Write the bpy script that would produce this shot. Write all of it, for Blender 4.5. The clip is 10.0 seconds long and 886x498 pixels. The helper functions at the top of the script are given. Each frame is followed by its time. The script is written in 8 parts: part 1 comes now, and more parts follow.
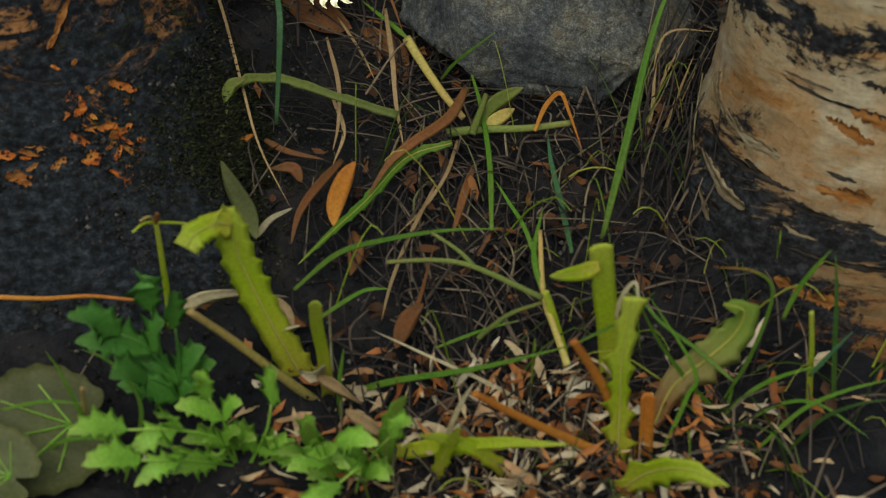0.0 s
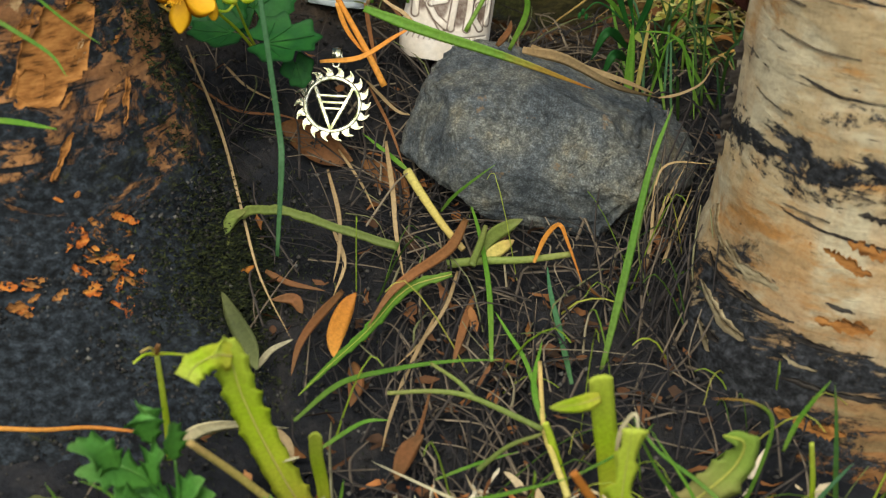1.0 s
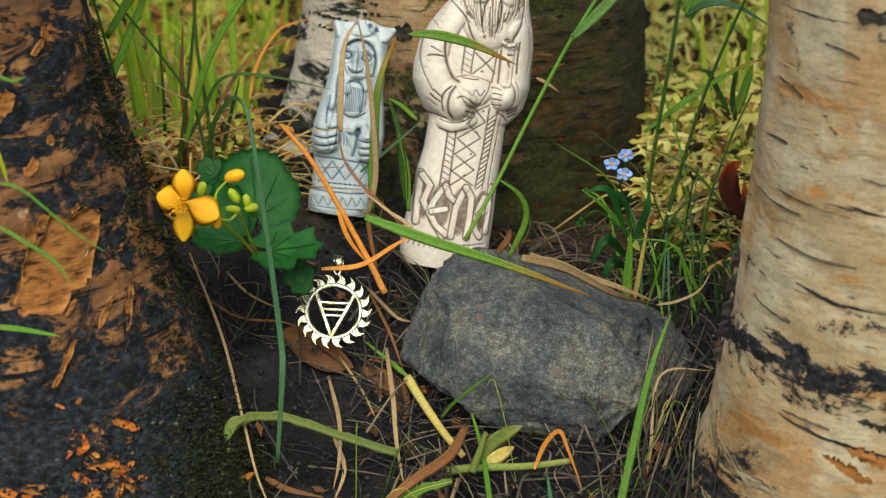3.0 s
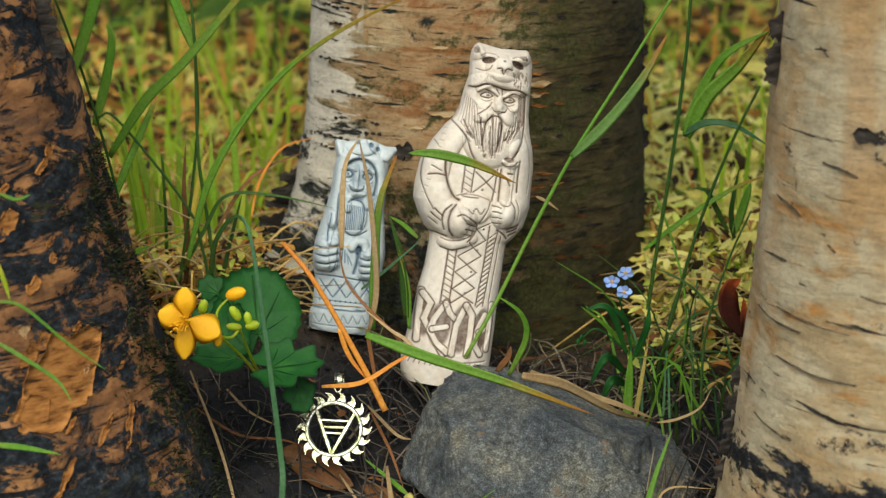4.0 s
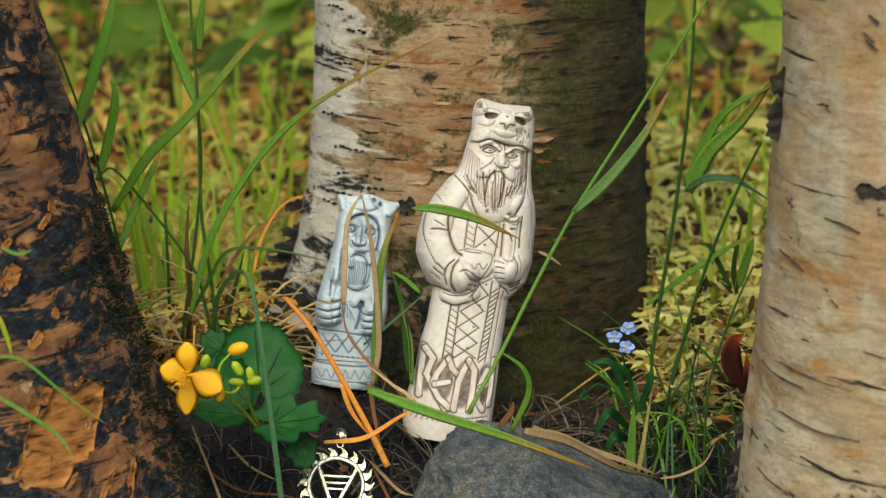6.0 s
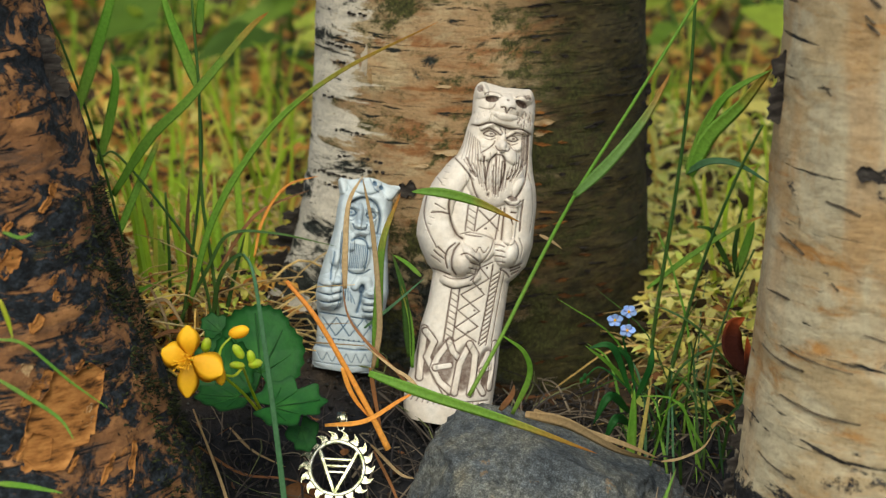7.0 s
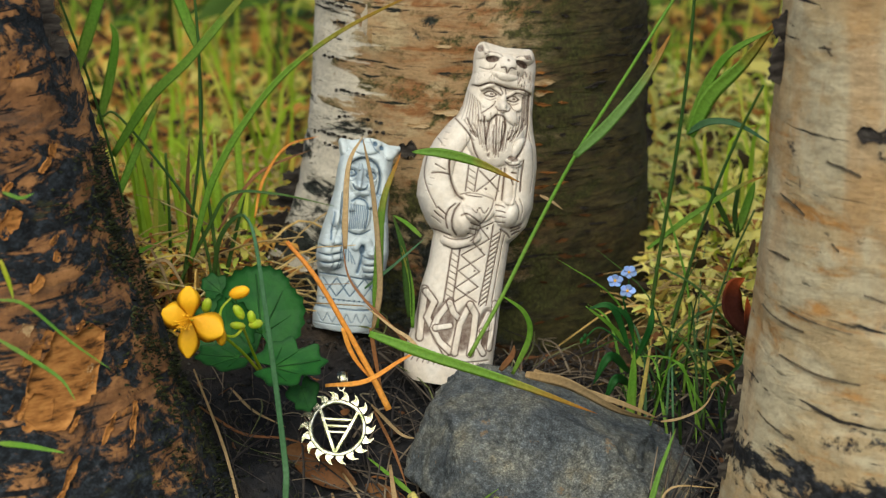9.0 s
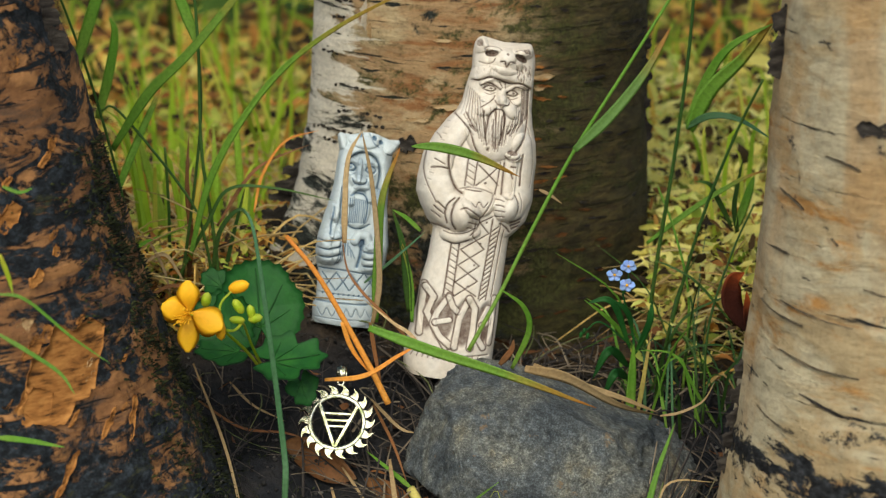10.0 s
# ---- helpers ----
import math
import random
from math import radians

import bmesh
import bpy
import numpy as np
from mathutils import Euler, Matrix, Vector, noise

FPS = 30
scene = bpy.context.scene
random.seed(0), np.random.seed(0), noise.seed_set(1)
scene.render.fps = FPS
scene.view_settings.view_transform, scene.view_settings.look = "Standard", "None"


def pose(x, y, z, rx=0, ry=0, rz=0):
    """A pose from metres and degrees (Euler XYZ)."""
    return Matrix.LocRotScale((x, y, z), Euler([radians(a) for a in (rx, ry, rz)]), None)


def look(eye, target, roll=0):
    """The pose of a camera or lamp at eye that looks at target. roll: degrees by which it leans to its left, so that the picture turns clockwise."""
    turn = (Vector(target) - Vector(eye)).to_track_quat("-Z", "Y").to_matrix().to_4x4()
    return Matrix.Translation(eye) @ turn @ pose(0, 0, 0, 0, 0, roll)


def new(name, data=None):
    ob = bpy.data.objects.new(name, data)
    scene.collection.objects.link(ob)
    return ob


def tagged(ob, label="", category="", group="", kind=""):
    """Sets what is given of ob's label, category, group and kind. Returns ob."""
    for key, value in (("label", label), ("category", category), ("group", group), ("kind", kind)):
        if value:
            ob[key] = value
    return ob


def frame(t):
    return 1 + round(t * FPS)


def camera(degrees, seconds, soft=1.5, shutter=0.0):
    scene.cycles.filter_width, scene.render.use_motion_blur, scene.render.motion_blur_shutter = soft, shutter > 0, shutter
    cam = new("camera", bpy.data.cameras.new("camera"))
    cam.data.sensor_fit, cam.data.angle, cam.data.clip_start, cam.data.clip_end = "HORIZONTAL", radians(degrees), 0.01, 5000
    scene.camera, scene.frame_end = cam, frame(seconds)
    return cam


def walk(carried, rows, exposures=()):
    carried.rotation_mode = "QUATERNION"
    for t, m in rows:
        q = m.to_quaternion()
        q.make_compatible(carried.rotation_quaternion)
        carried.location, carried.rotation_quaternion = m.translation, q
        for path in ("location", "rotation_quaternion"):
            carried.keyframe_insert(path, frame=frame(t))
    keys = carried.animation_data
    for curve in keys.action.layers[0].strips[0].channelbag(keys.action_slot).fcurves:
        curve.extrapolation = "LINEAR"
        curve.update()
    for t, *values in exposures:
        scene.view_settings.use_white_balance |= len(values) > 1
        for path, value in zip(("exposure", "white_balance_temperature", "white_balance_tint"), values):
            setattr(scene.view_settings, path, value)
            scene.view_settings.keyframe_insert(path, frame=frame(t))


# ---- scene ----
cam = camera(27.0, 10.0, soft=1.25)
walk(cam, [
    (0, pose(0, -0.7916, 0.2703, 60.992, 0, 0.000)),
    (0.5, pose(0, -0.7925, 0.2712, 63.115, 0, 0.000)),
    (1, pose(0, -0.7935, 0.2720, 65.010, 0, 0.000)),
    (1.5, pose(0, -0.7945, 0.2726, 66.677, 0, 0.000)),
    (2, pose(0, -0.7955, 0.2732, 68.151, 0, 0.000)),
    (2.5, pose(0, -0.7966, 0.2738, 69.800, 0, 0.000)),
    (2.7, pose(0, -0.7971, 0.2740, 70.344, 0, 0.000)),
    (3.8, pose(0, -0.7995, 0.2749, 74.485, 0, 0.018)),
    (4, pose(0, -0.8000, 0.2750, 75.028, 0, 0.018)),
    (4.5, pose(0, -0.8000, 0.2750, 76.029, 0, 0.035)),
    (5, pose(0, -0.8000, 0.2750, 76.555, 0, 0.053)),
    (5.5, pose(0, -0.8000, 0.2750, 76.871, 0, 0.079)),
    (7, pose(0, -0.8000, 0.2750, 76.222, 0, 0.123)),
    (7.5, pose(0, -0.8000, 0.2750, 76.116, 0, 0.132)),
    (8, pose(0, -0.8000, 0.2750, 75.871, 0, 0.132)),
    (8.5, pose(0, -0.8000, 0.2750, 75.362, 0, 0.132)),
    (9, pose(0, -0.8000, 0.2750, 74.993, 0, 0.132)),
    (9.5, pose(0, -0.8000, 0.2750, 74.818, 0, 0.132)),
    (10, pose(0, -0.8000, 0.2750, 74.818, 0, 0.114)),
], exposures=[(0, -0.95), (0.15, -0.4), (0.3, 0.0), (0.5, 0.08), (1.0, 0.09), (2.5, 0.06), (4.0, -0.02), (10, -0.02)])
cam.data.dof.use_dof = True
cam.data.dof.focus_distance = 0.755
cam.data.dof.aperture_fstop = 15.0

# ---------- sky, sun ----------
world = bpy.data.worlds.new("World")
scene.world = world
world.use_nodes = True
wn = world.node_tree.nodes
sky = wn.new("ShaderNodeTexSky")
sky.sky_type = "NISHITA"
sky.sun_disc = False
sky.sun_elevation = radians(48)
sky.sun_rotation = radians(190)
sky.dust_density = 2.0
wn["Background"].inputs["Strength"].default_value = 0.15
world.node_tree.links.new(sky.outputs[0], wn["Background"].inputs["Color"])
sun = new("sun", bpy.data.lights.new("sun", "SUN"))
sun.data.energy = 3.5
sun.data.angle = radians(58)
sun.data.color = (1.0, 0.975, 0.81)
sun.matrix_world = look((-0.12, -0.66, 0.74), (0, 0, 0))


# ---------- materials ----------
def nodes(name):
    m = bpy.data.materials.new(name)
    m.use_nodes = True
    nt = m.node_tree
    return m, nt, nt.nodes["Principled BSDF"]


def noise_tex(nt, vec, scale, detail=4.0, rough=0.55, dist=0.0):
    n = nt.nodes.new("ShaderNodeTexNoise")
    n.inputs["Scale"].default_value = scale
    n.inputs["Detail"].default_value = detail
    n.inputs["Roughness"].default_value = rough
    n.inputs["Distortion"].default_value = dist
    if vec is not None:
        nt.links.new(vec, n.inputs["Vector"])
    return n.outputs["Fac"]


def ramp(nt, fac, stops):
    r = nt.nodes.new("ShaderNodeValToRGB")
    el = r.color_ramp.elements
    while len(el) < len(stops):
        el.new(0.5)
    for e, (p, c) in zip(el, stops):
        e.position = p
        e.color = (*c, 1) if len(c) == 3 else c
    nt.links.new(fac, r.inputs["Fac"])
    return r.outputs["Color"]


def grey(v):
    return (v, v, v)


def mix(nt, fac, a, b, mode="MIX"):
    n = nt.nodes.new("ShaderNodeMix")
    n.data_type = "RGBA"
    n.blend_type = mode
    for sock, v in ((n.inputs[0], fac), (n.inputs[6], a), (n.inputs[7], b)):
        if isinstance(v, (int, float)):
            sock.default_value = v
        elif isinstance(v, tuple):
            sock.default_value = (*v, 1)
        else:
            nt.links.new(v, sock)
    return n.outputs[2]


def coords(nt, sx=1.0, sy=1.0, sz=1.0, kind="Object", rot=(0, 0, 0)):
    tc = nt.nodes.new("ShaderNodeTexCoord")
    mp = nt.nodes.new("ShaderNodeMapping")
    mp.inputs["Scale"].default_value = (sx, sy, sz)
    mp.inputs["Rotation"].default_value = rot
    nt.links.new(tc.outputs[kind], mp.inputs["Vector"])
    return mp.outputs["Vector"]


def bump(nt, bsdf, height, strength, distance):
    b = nt.nodes.new("ShaderNodeBump")
    b.inputs["Strength"].default_value = strength
    b.inputs["Distance"].default_value = distance
    nt.links.new(height, b.inputs["Height"])
    nt.links.new(b.outputs["Normal"], bsdf.inputs["Normal"])


def bark_material(name, pale, tan, orange, dark, orange_at, pale_at, blotch, moss, bands=(), foot=(-0.1, 0.0, 0.8), long_lines=0.64, dashed=0.66, slant=0.0, side=None, runs=0.0, patch=19.0, flank=None, low=None):
    """Old birch bark: pale skin over tan and orange layers, thin black cracks and dashes, corky dark blotches and foot,
    moss.
    side: white skin kept on one flank, brown-green growth and painted shade on the other. bands: black rings (height,
    half width)."""
    m, nt, p = nodes(name)
    tilt = (0, slant, 0)
    flat = coords(nt, 1, 1, 2.4, rot=tilt)
    tc = nt.nodes.new("ShaderNodeTexCoord")
    sep = nt.nodes.new("ShaderNodeSeparateXYZ")
    nt.links.new(tc.outputs["Object"], sep.inputs[0])

    def level(sock, lo, hi, nz, amount=1.0):
        r = nt.nodes.new("ShaderNodeMapRange")
        r.inputs["From Min"].default_value = lo
        r.inputs["From Max"].default_value = hi
        nt.links.new(sock, r.inputs["Value"])
        k = nt.nodes.new("ShaderNodeMath")
        k.operation = "MULTIPLY_ADD"
        k.inputs[1].default_value = amount
        nt.links.new(nz, k.inputs[0])
        nt.links.new(r.outputs[0], k.inputs[2])
        return k.outputs[0]

    def mask(fac, at, soft=0.02):
        return ramp(nt, fac, [(at - soft, grey(0)), (at + soft, grey(1))])

    a = noise_tex(nt, flat, 14, 10, 0.68, 0.5)
    b = noise_tex(nt, coords(nt, 1, 1, 6, rot=tilt), 17, 10, 0.7, 0.4)
    grain = noise_tex(nt, coords(nt, 1, 1, 3, rot=tilt), 120, 8, 0.75)
    speck = noise_tex(nt, coords(nt, 1.2, 1.2, 1), 520, 4, 0.7)
    skin = mix(nt, mask(b, orange_at, 0.05), orange, tan)
    skin = mix(nt, mask(a, pale_at, 0.04), skin, pale)
    if runs:
        stain = mask(noise_tex(nt, coords(nt, 1, 1, 0.22), 38, 6, 0.6, 0.2), 0.53, 0.06)
        skin = mix(nt, mix(nt, 1.0, stain, grey(runs), "MULTIPLY"), skin, orange)
    if low:
        bare = ramp(nt, level(sep.outputs["Z"], low[0], low[1], a, 0.9), [(0.55, grey(0.9)), (0.95, grey(0.0))])
        skin = mix(nt, bare, skin, mix(nt, mask(b, 0.52, 0.06), (0.21, 0.085, 0.023), (0.18, 0.118, 0.052)))
    if side:
        white = ramp(nt, level(sep.outputs["X"], side[0], side[1], b, 0.9), [(0.90, grey(1)), (0.94, grey(0))])
        skin = mix(nt, white, skin, (0.64, 0.58, 0.46))
    skin = mix(nt, 0.6, skin, ramp(nt, grain, [(0.3, grey(0.35)), (0.52, grey(0.95)), (0.7, grey(1.1))]), "MULTIPLY")
    skin = mix(nt, 0.35, skin, ramp(nt, speck, [(0.3, grey(0.3)), (0.5, grey(1.0))]), "MULTIPLY")
    lines = mask(noise_tex(nt, coords(nt, 1, 1, 24, rot=tilt), 11, 6, 0.6, 0.25), long_lines, 0.015)
    d = mask(noise_tex(nt, coords(nt, 1, 1, 9, rot=tilt), 38, 5, 0.6, 0.2), dashed, 0.015)
    c1 = noise_tex(nt, coords(nt, 1, 1, 2.0, rot=tilt), patch, 12, 0.75, 0.6)
    blot = mask(c1, blotch, 0.02)
    crust = ramp(nt, noise_tex(nt, coords(nt, 1, 1, 1.5), 240, 8, 0.8), [(0.40, tuple(c * 0.12 for c in dark)), (0.50, tuple(c * 0.8 for c in dark)), (0.60, tuple(c * 2.2 for c in dark)), (0.68, tuple(c * 4 for c in dark))])
    cracks = mix(nt, 1.0, lines, d, "LIGHTEN")
    col = mix(nt, cracks, skin, tuple(c * 0.6 for c in dark))
    covered = blot
    for z0, half in bands:
        covered = mix(nt, 1.0, covered, ramp(nt, level(sep.outputs["Z"], z0 - 3 * half, z0 + 3 * half, c1, 0.9), [(0.78, grey(0)), (0.82, grey(1)), (1.0, grey(1))]) if half < 0 else
                      ramp(nt, level(sep.outputs["Z"], z0 - 4 * half, z0 + 4 * half, c1, 1.0), [(0.84, grey(0)), (0.87, grey(1)), (0.97, grey(1)), (1.0, grey(0))]), "LIGHTEN")
    base = ramp(nt, level(sep.outputs["Z"], foot[0], foot[1], noise_tex(nt, coords(nt, 1, 1, 1.6, rot=tilt), 11, 12, 0.75, 0.8), 1.2), [(foot[2] - 0.02, grey(1)), (min(1, foot[2] + 0.03), grey(0))])
    covered = mix(nt, 1.0, covered, base, "LIGHTEN")
    if flank:
        across = level(sep.outputs["X"], flank[0], flank[1], noise_tex(nt, coords(nt, 1, 1, 3.2, rot=tilt), 13, 12, 0.78, 0.9), 1.2)
        corky = ramp(nt, level(sep.outputs["Z"], flank[2], flank[3], across, 1.0), [(0.86, grey(1)), (0.91, grey(0))])
        covered = mix(nt, 1.0, covered, corky, "LIGHTEN")
    col = mix(nt, covered, col, crust)
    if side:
        # Green growth and the trunk's shaded side, both painted as one dark colour.
        algae_shade = ramp(nt, level(sep.outputs["X"], side[2], side[3], b, 0.8), [(0.55, grey(0)), (0.85, grey(0.92))])
        col = mix(nt, algae_shade, col, ramp(nt, grain, [(0.3, (0.006, 0.006, 0.003)), (0.46, (0.026, 0.022, 0.008)), (0.58, (0.056, 0.048, 0.014)), (0.72, (0.12, 0.085, 0.028))]))
    mossy = mask(noise_tex(nt, coords(nt, 1, 1, 1.7), 17, 12, 0.8, 0.3), moss, 0.03)
    if side:
        mossy = mix(nt, white, mossy, grey(0.0))
    col = mix(nt, mossy, col, ramp(nt, speck, [(0.3, (0.012, 0.014, 0.006)), (0.6, (0.065, 0.065, 0.018)), (0.75, (0.13, 0.12, 0.03))]))
    nt.links.new(col, p.inputs["Base Color"])
    p.inputs["Roughness"].default_value = 0.82
    p.inputs["Specular IOR Level"].default_value = 0.2
    h = mix(nt, 0.55, grain, b)
    h = mix(nt, cracks, h, grey(0.0))
    h = mix(nt, covered, h, mix(nt, 0.6, c1, grain, "MULTIPLY"))
    bump(nt, p, h, 0.9, 0.0024)
    return m


def mottled(name, stops, scale=60, rough=0.7, bump_d=0.0006, stretch=(1, 1, 1), fine=300, spec=0.3, vary=0.0, trans=0.0, sheen=0.0):
    m, nt, p = nodes(name)
    v = coords(nt, *stretch)
    a = noise_tex(nt, v, scale, 5, 0.6, 0.2)
    b = noise_tex(nt, v, fine, 3, 0.65)
    col = ramp(nt, a, stops)
    col = mix(nt, 0.4, col, ramp(nt, b, [(0.3, grey(0.45)), (0.65, grey(1.0))]), "MULTIPLY")
    if vary:
        g = nt.nodes.new("ShaderNodeNewGeometry")
        h = nt.nodes.new("ShaderNodeHueSaturation")
        k = nt.nodes.new("ShaderNodeMapRange")
        k.inputs["To Min"].default_value = 1 - vary
        k.inputs["To Max"].default_value = 1 + vary
        nt.links.new(g.outputs["Random Per Island"], k.inputs["Value"])
        nt.links.new(k.outputs[0], h.inputs["Value"])
        nt.links.new(col, h.inputs["Color"])
        col = h.outputs["Color"]
    nt.links.new(col, p.inputs["Base Color"])
    p.inputs["Roughness"].default_value = rough
    p.inputs["Specular IOR Level"].default_value = spec
    if trans:
        t = nt.nodes.new("ShaderNodeBsdfTranslucent")
        nt.links.new(col, t.inputs["Color"])
        ms = nt.nodes.new("ShaderNodeMixShader")
        ms.inputs[0].default_value = trans
        nt.links.new(p.outputs[0], ms.inputs[1])
        nt.links.new(t.outputs[0], ms.inputs[2])
        nt.links.new(ms.outputs[0], nt.nodes["Material Output"].inputs["Surface"])
    bump(nt, p, mix(nt, 0.5, a, b), 0.6, bump_d)
    return m


def island_mix(name, stops, rough=0.65, trans=0.3, scale=150, spots=0.7):
    """Loose leaves, blades and straw: each piece takes its own colour, with blotches."""
    m, nt, p = nodes(name)
    g = nt.nodes.new("ShaderNodeNewGeometry")
    col = ramp(nt, g.outputs["Random Per Island"], stops)
    n = noise_tex(nt, coords(nt), scale, 4, 0.7)
    col = mix(nt, spots, col, ramp(nt, n, [(0.3, grey(0.35)), (0.6, grey(1.0))]), "MULTIPLY")
    nt.links.new(col, p.inputs["Base Color"])
    p.inputs["Roughness"].default_value = rough
    p.inputs["Specular IOR Level"].default_value = 0.25
    t = nt.nodes.new("ShaderNodeBsdfTranslucent")
    nt.links.new(col, t.inputs["Color"])
    ms = nt.nodes.new("ShaderNodeMixShader")
    ms.inputs[0].default_value = trans
    nt.links.new(p.outputs[0], ms.inputs[1])
    nt.links.new(t.outputs[0], ms.inputs[2])
    nt.links.new(ms.outputs[0], nt.nodes["Material Output"].inputs["Surface"])
    bump(nt, p, n, 0.5, 0.0006)
    return m


def carved_material(name, body, warm, stain):
    """Cast stone with dark patina rubbed into the carving (attribute 'carving' is the depth of the cut)."""
    m, nt, p = nodes(name)
    at = nt.nodes.new("ShaderNodeAttribute")
    at.attribute_name = "carving"
    a = noise_tex(nt, coords(nt), 70, 5, 0.65)
    col = ramp(nt, a, [(0.35, warm), (0.62, body)])
    f = noise_tex(nt, coords(nt), 420, 4, 0.7)
    col = mix(nt, 0.35, col, ramp(nt, f, [(0.3, grey(0.55)), (0.6, grey(1.0))]), "MULTIPLY")
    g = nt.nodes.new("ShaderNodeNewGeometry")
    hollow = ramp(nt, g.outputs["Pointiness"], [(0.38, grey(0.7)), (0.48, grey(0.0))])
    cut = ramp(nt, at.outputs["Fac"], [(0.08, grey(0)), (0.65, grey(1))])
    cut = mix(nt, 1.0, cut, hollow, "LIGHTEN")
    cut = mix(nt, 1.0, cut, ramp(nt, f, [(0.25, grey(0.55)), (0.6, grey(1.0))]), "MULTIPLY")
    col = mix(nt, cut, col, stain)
    nt.links.new(col, p.inputs["Base Color"])
    p.inputs["Roughness"].default_value = 0.55
    p.inputs["Specular IOR Level"].default_value = 0.35
    bump(nt, p, f, 0.25, 0.0004)
    return m


def soil_material(name):
    """Black crumbly earth on the bank, brown leaf mould with green film behind the trees."""
    m, nt, p = nodes(name)
    v = coords(nt)
    a = noise_tex(nt, v, 40, 6, 0.65, 0.3)
    b = noise_tex(nt, v, 380, 4, 0.7)
    earth = ramp(nt, a, [(0.3, (0.007, 0.008, 0.010)), (0.5, (0.018, 0.019, 0.022)), (0.7, (0.042, 0.038, 0.036))])
    mould = ramp(nt, noise_tex(nt, v, 22, 6, 0.7, 0.4), [(0.3, (0.020, 0.015, 0.008)), (0.45, (0.07, 0.045, 0.018)), (0.6, (0.20, 0.12, 0.04)), (0.75, (0.13, 0.16, 0.04))])
    tc = nt.nodes.new("ShaderNodeTexCoord")
    sep = nt.nodes.new("ShaderNodeSeparateXYZ")
    nt.links.new(tc.outputs["Object"], sep.inputs[0])
    ln = nt.nodes.new("ShaderNodeVectorMath")
    ln.operation = "DISTANCE"
    ln.inputs[1].default_value = (0.0, -0.45, -0.1)
    nt.links.new(tc.outputs["Object"], ln.inputs[0])
    r = nt.nodes.new("ShaderNodeMapRange")
    r.inputs["From Min"].default_value = 0.45
    r.inputs["From Max"].default_value = 0.53
    nt.links.new(ln.outputs["Value"], r.inputs["Value"])
    col = mix(nt, r.outputs[0], earth, mould)
    col = mix(nt, 0.6, col, ramp(nt, b, [(0.3, grey(0.3)), (0.6, grey(1.0))]), "MULTIPLY")
    nt.links.new(col, p.inputs["Base Color"])
    p.inputs["Roughness"].default_value = 0.95
    p.inputs["Specular IOR Level"].default_value = 0.15
    bump(nt, p, mix(nt, 0.5, a, b), 0.8, 0.004)
    return m


def stone_material(name):
    """Grey granite-like stone: blue-grey and olive clouds, dark and pale crystals, pits."""
    m, nt, p = nodes(name)
    v = coords(nt)
    a = noise_tex(nt, v, 38, 8, 0.7, 0.5)
    b = noise_tex(nt, v, 330, 6, 0.78)
    c = noise_tex(nt, v, 1300, 3, 0.7)
    col = ramp(nt, a, [(0.32, (0.028, 0.035, 0.041)), (0.46, (0.066, 0.075, 0.078)), (0.58, (0.108, 0.110, 0.094)), (0.72, (0.15, 0.125, 0.075))])
    col = mix(nt, 0.85, col, ramp(nt, b, [(0.32, grey(0.25)), (0.5, grey(0.95)), (0.64, grey(1.9))]), "MULTIPLY")
    col = mix(nt, 0.6, col, ramp(nt, c, [(0.32, grey(0.35)), (0.5, grey(1.0)), (0.64, grey(2.2))]), "MULTIPLY")
    nt.links.new(col, p.inputs["Base Color"])
    p.inputs["Roughness"].default_value = 0.8
    p.inputs["Specular IOR Level"].default_value = 0.3
    # hair cracks and rusty lichen spots
    seam = ramp(nt, noise_tex(nt, coords(nt, 1, 1, 1.6, rot=(0.3, 0.5, 0.2)), 30, 5, 0.6, 1.2), [(0.485, grey(0)), (0.497, grey(1)), (0.503, grey(1)), (0.515, grey(0))])
    seam = mix(nt, 1.0, seam, ramp(nt, noise_tex(nt, v, 17, 3, 0.5), [(0.48, grey(0)), (0.58, grey(0.8))]), "MULTIPLY")
    col = mix(nt, seam, col, (0.020, 0.022, 0.022))
    rust = ramp(nt, noise_tex(nt, coords(nt, 1, 1, 1, rot=(1, 0, 0)), 75, 6, 0.75), [(0.63, grey(0)), (0.67, grey(0.7))])
    col = mix(nt, rust, col, (0.20, 0.13, 0.065))
    pale = ramp(nt, noise_tex(nt, coords(nt, 1, 1, 1, rot=(0, 1, 0)), 60, 8, 0.8), [(0.60, grey(0)), (0.66, grey(0.55))])
    col = mix(nt, pale, col, (0.26, 0.27, 0.23))
    nt.links.new(col, p.inputs["Base Color"])
    bump(nt, p, mix(nt, 0.5, a, b), 0.9, 0.003)
    return m


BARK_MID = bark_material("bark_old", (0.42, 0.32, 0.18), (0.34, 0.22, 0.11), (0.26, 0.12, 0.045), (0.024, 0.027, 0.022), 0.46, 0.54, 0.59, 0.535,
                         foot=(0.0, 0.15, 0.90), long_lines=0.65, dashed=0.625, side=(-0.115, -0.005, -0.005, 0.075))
BARK_LEFT = bark_material("bark_dark", (0.42, 0.20, 0.075), (0.25, 0.115, 0.045), (0.13, 0.075, 0.045), (0.015, 0.019, 0.023), 0.45, 0.52, 0.497, 0.63,
                          foot=(-0.04, 0.20, 0.88), long_lines=0.60, dashed=0.66, slant=-0.35, patch=36.0)
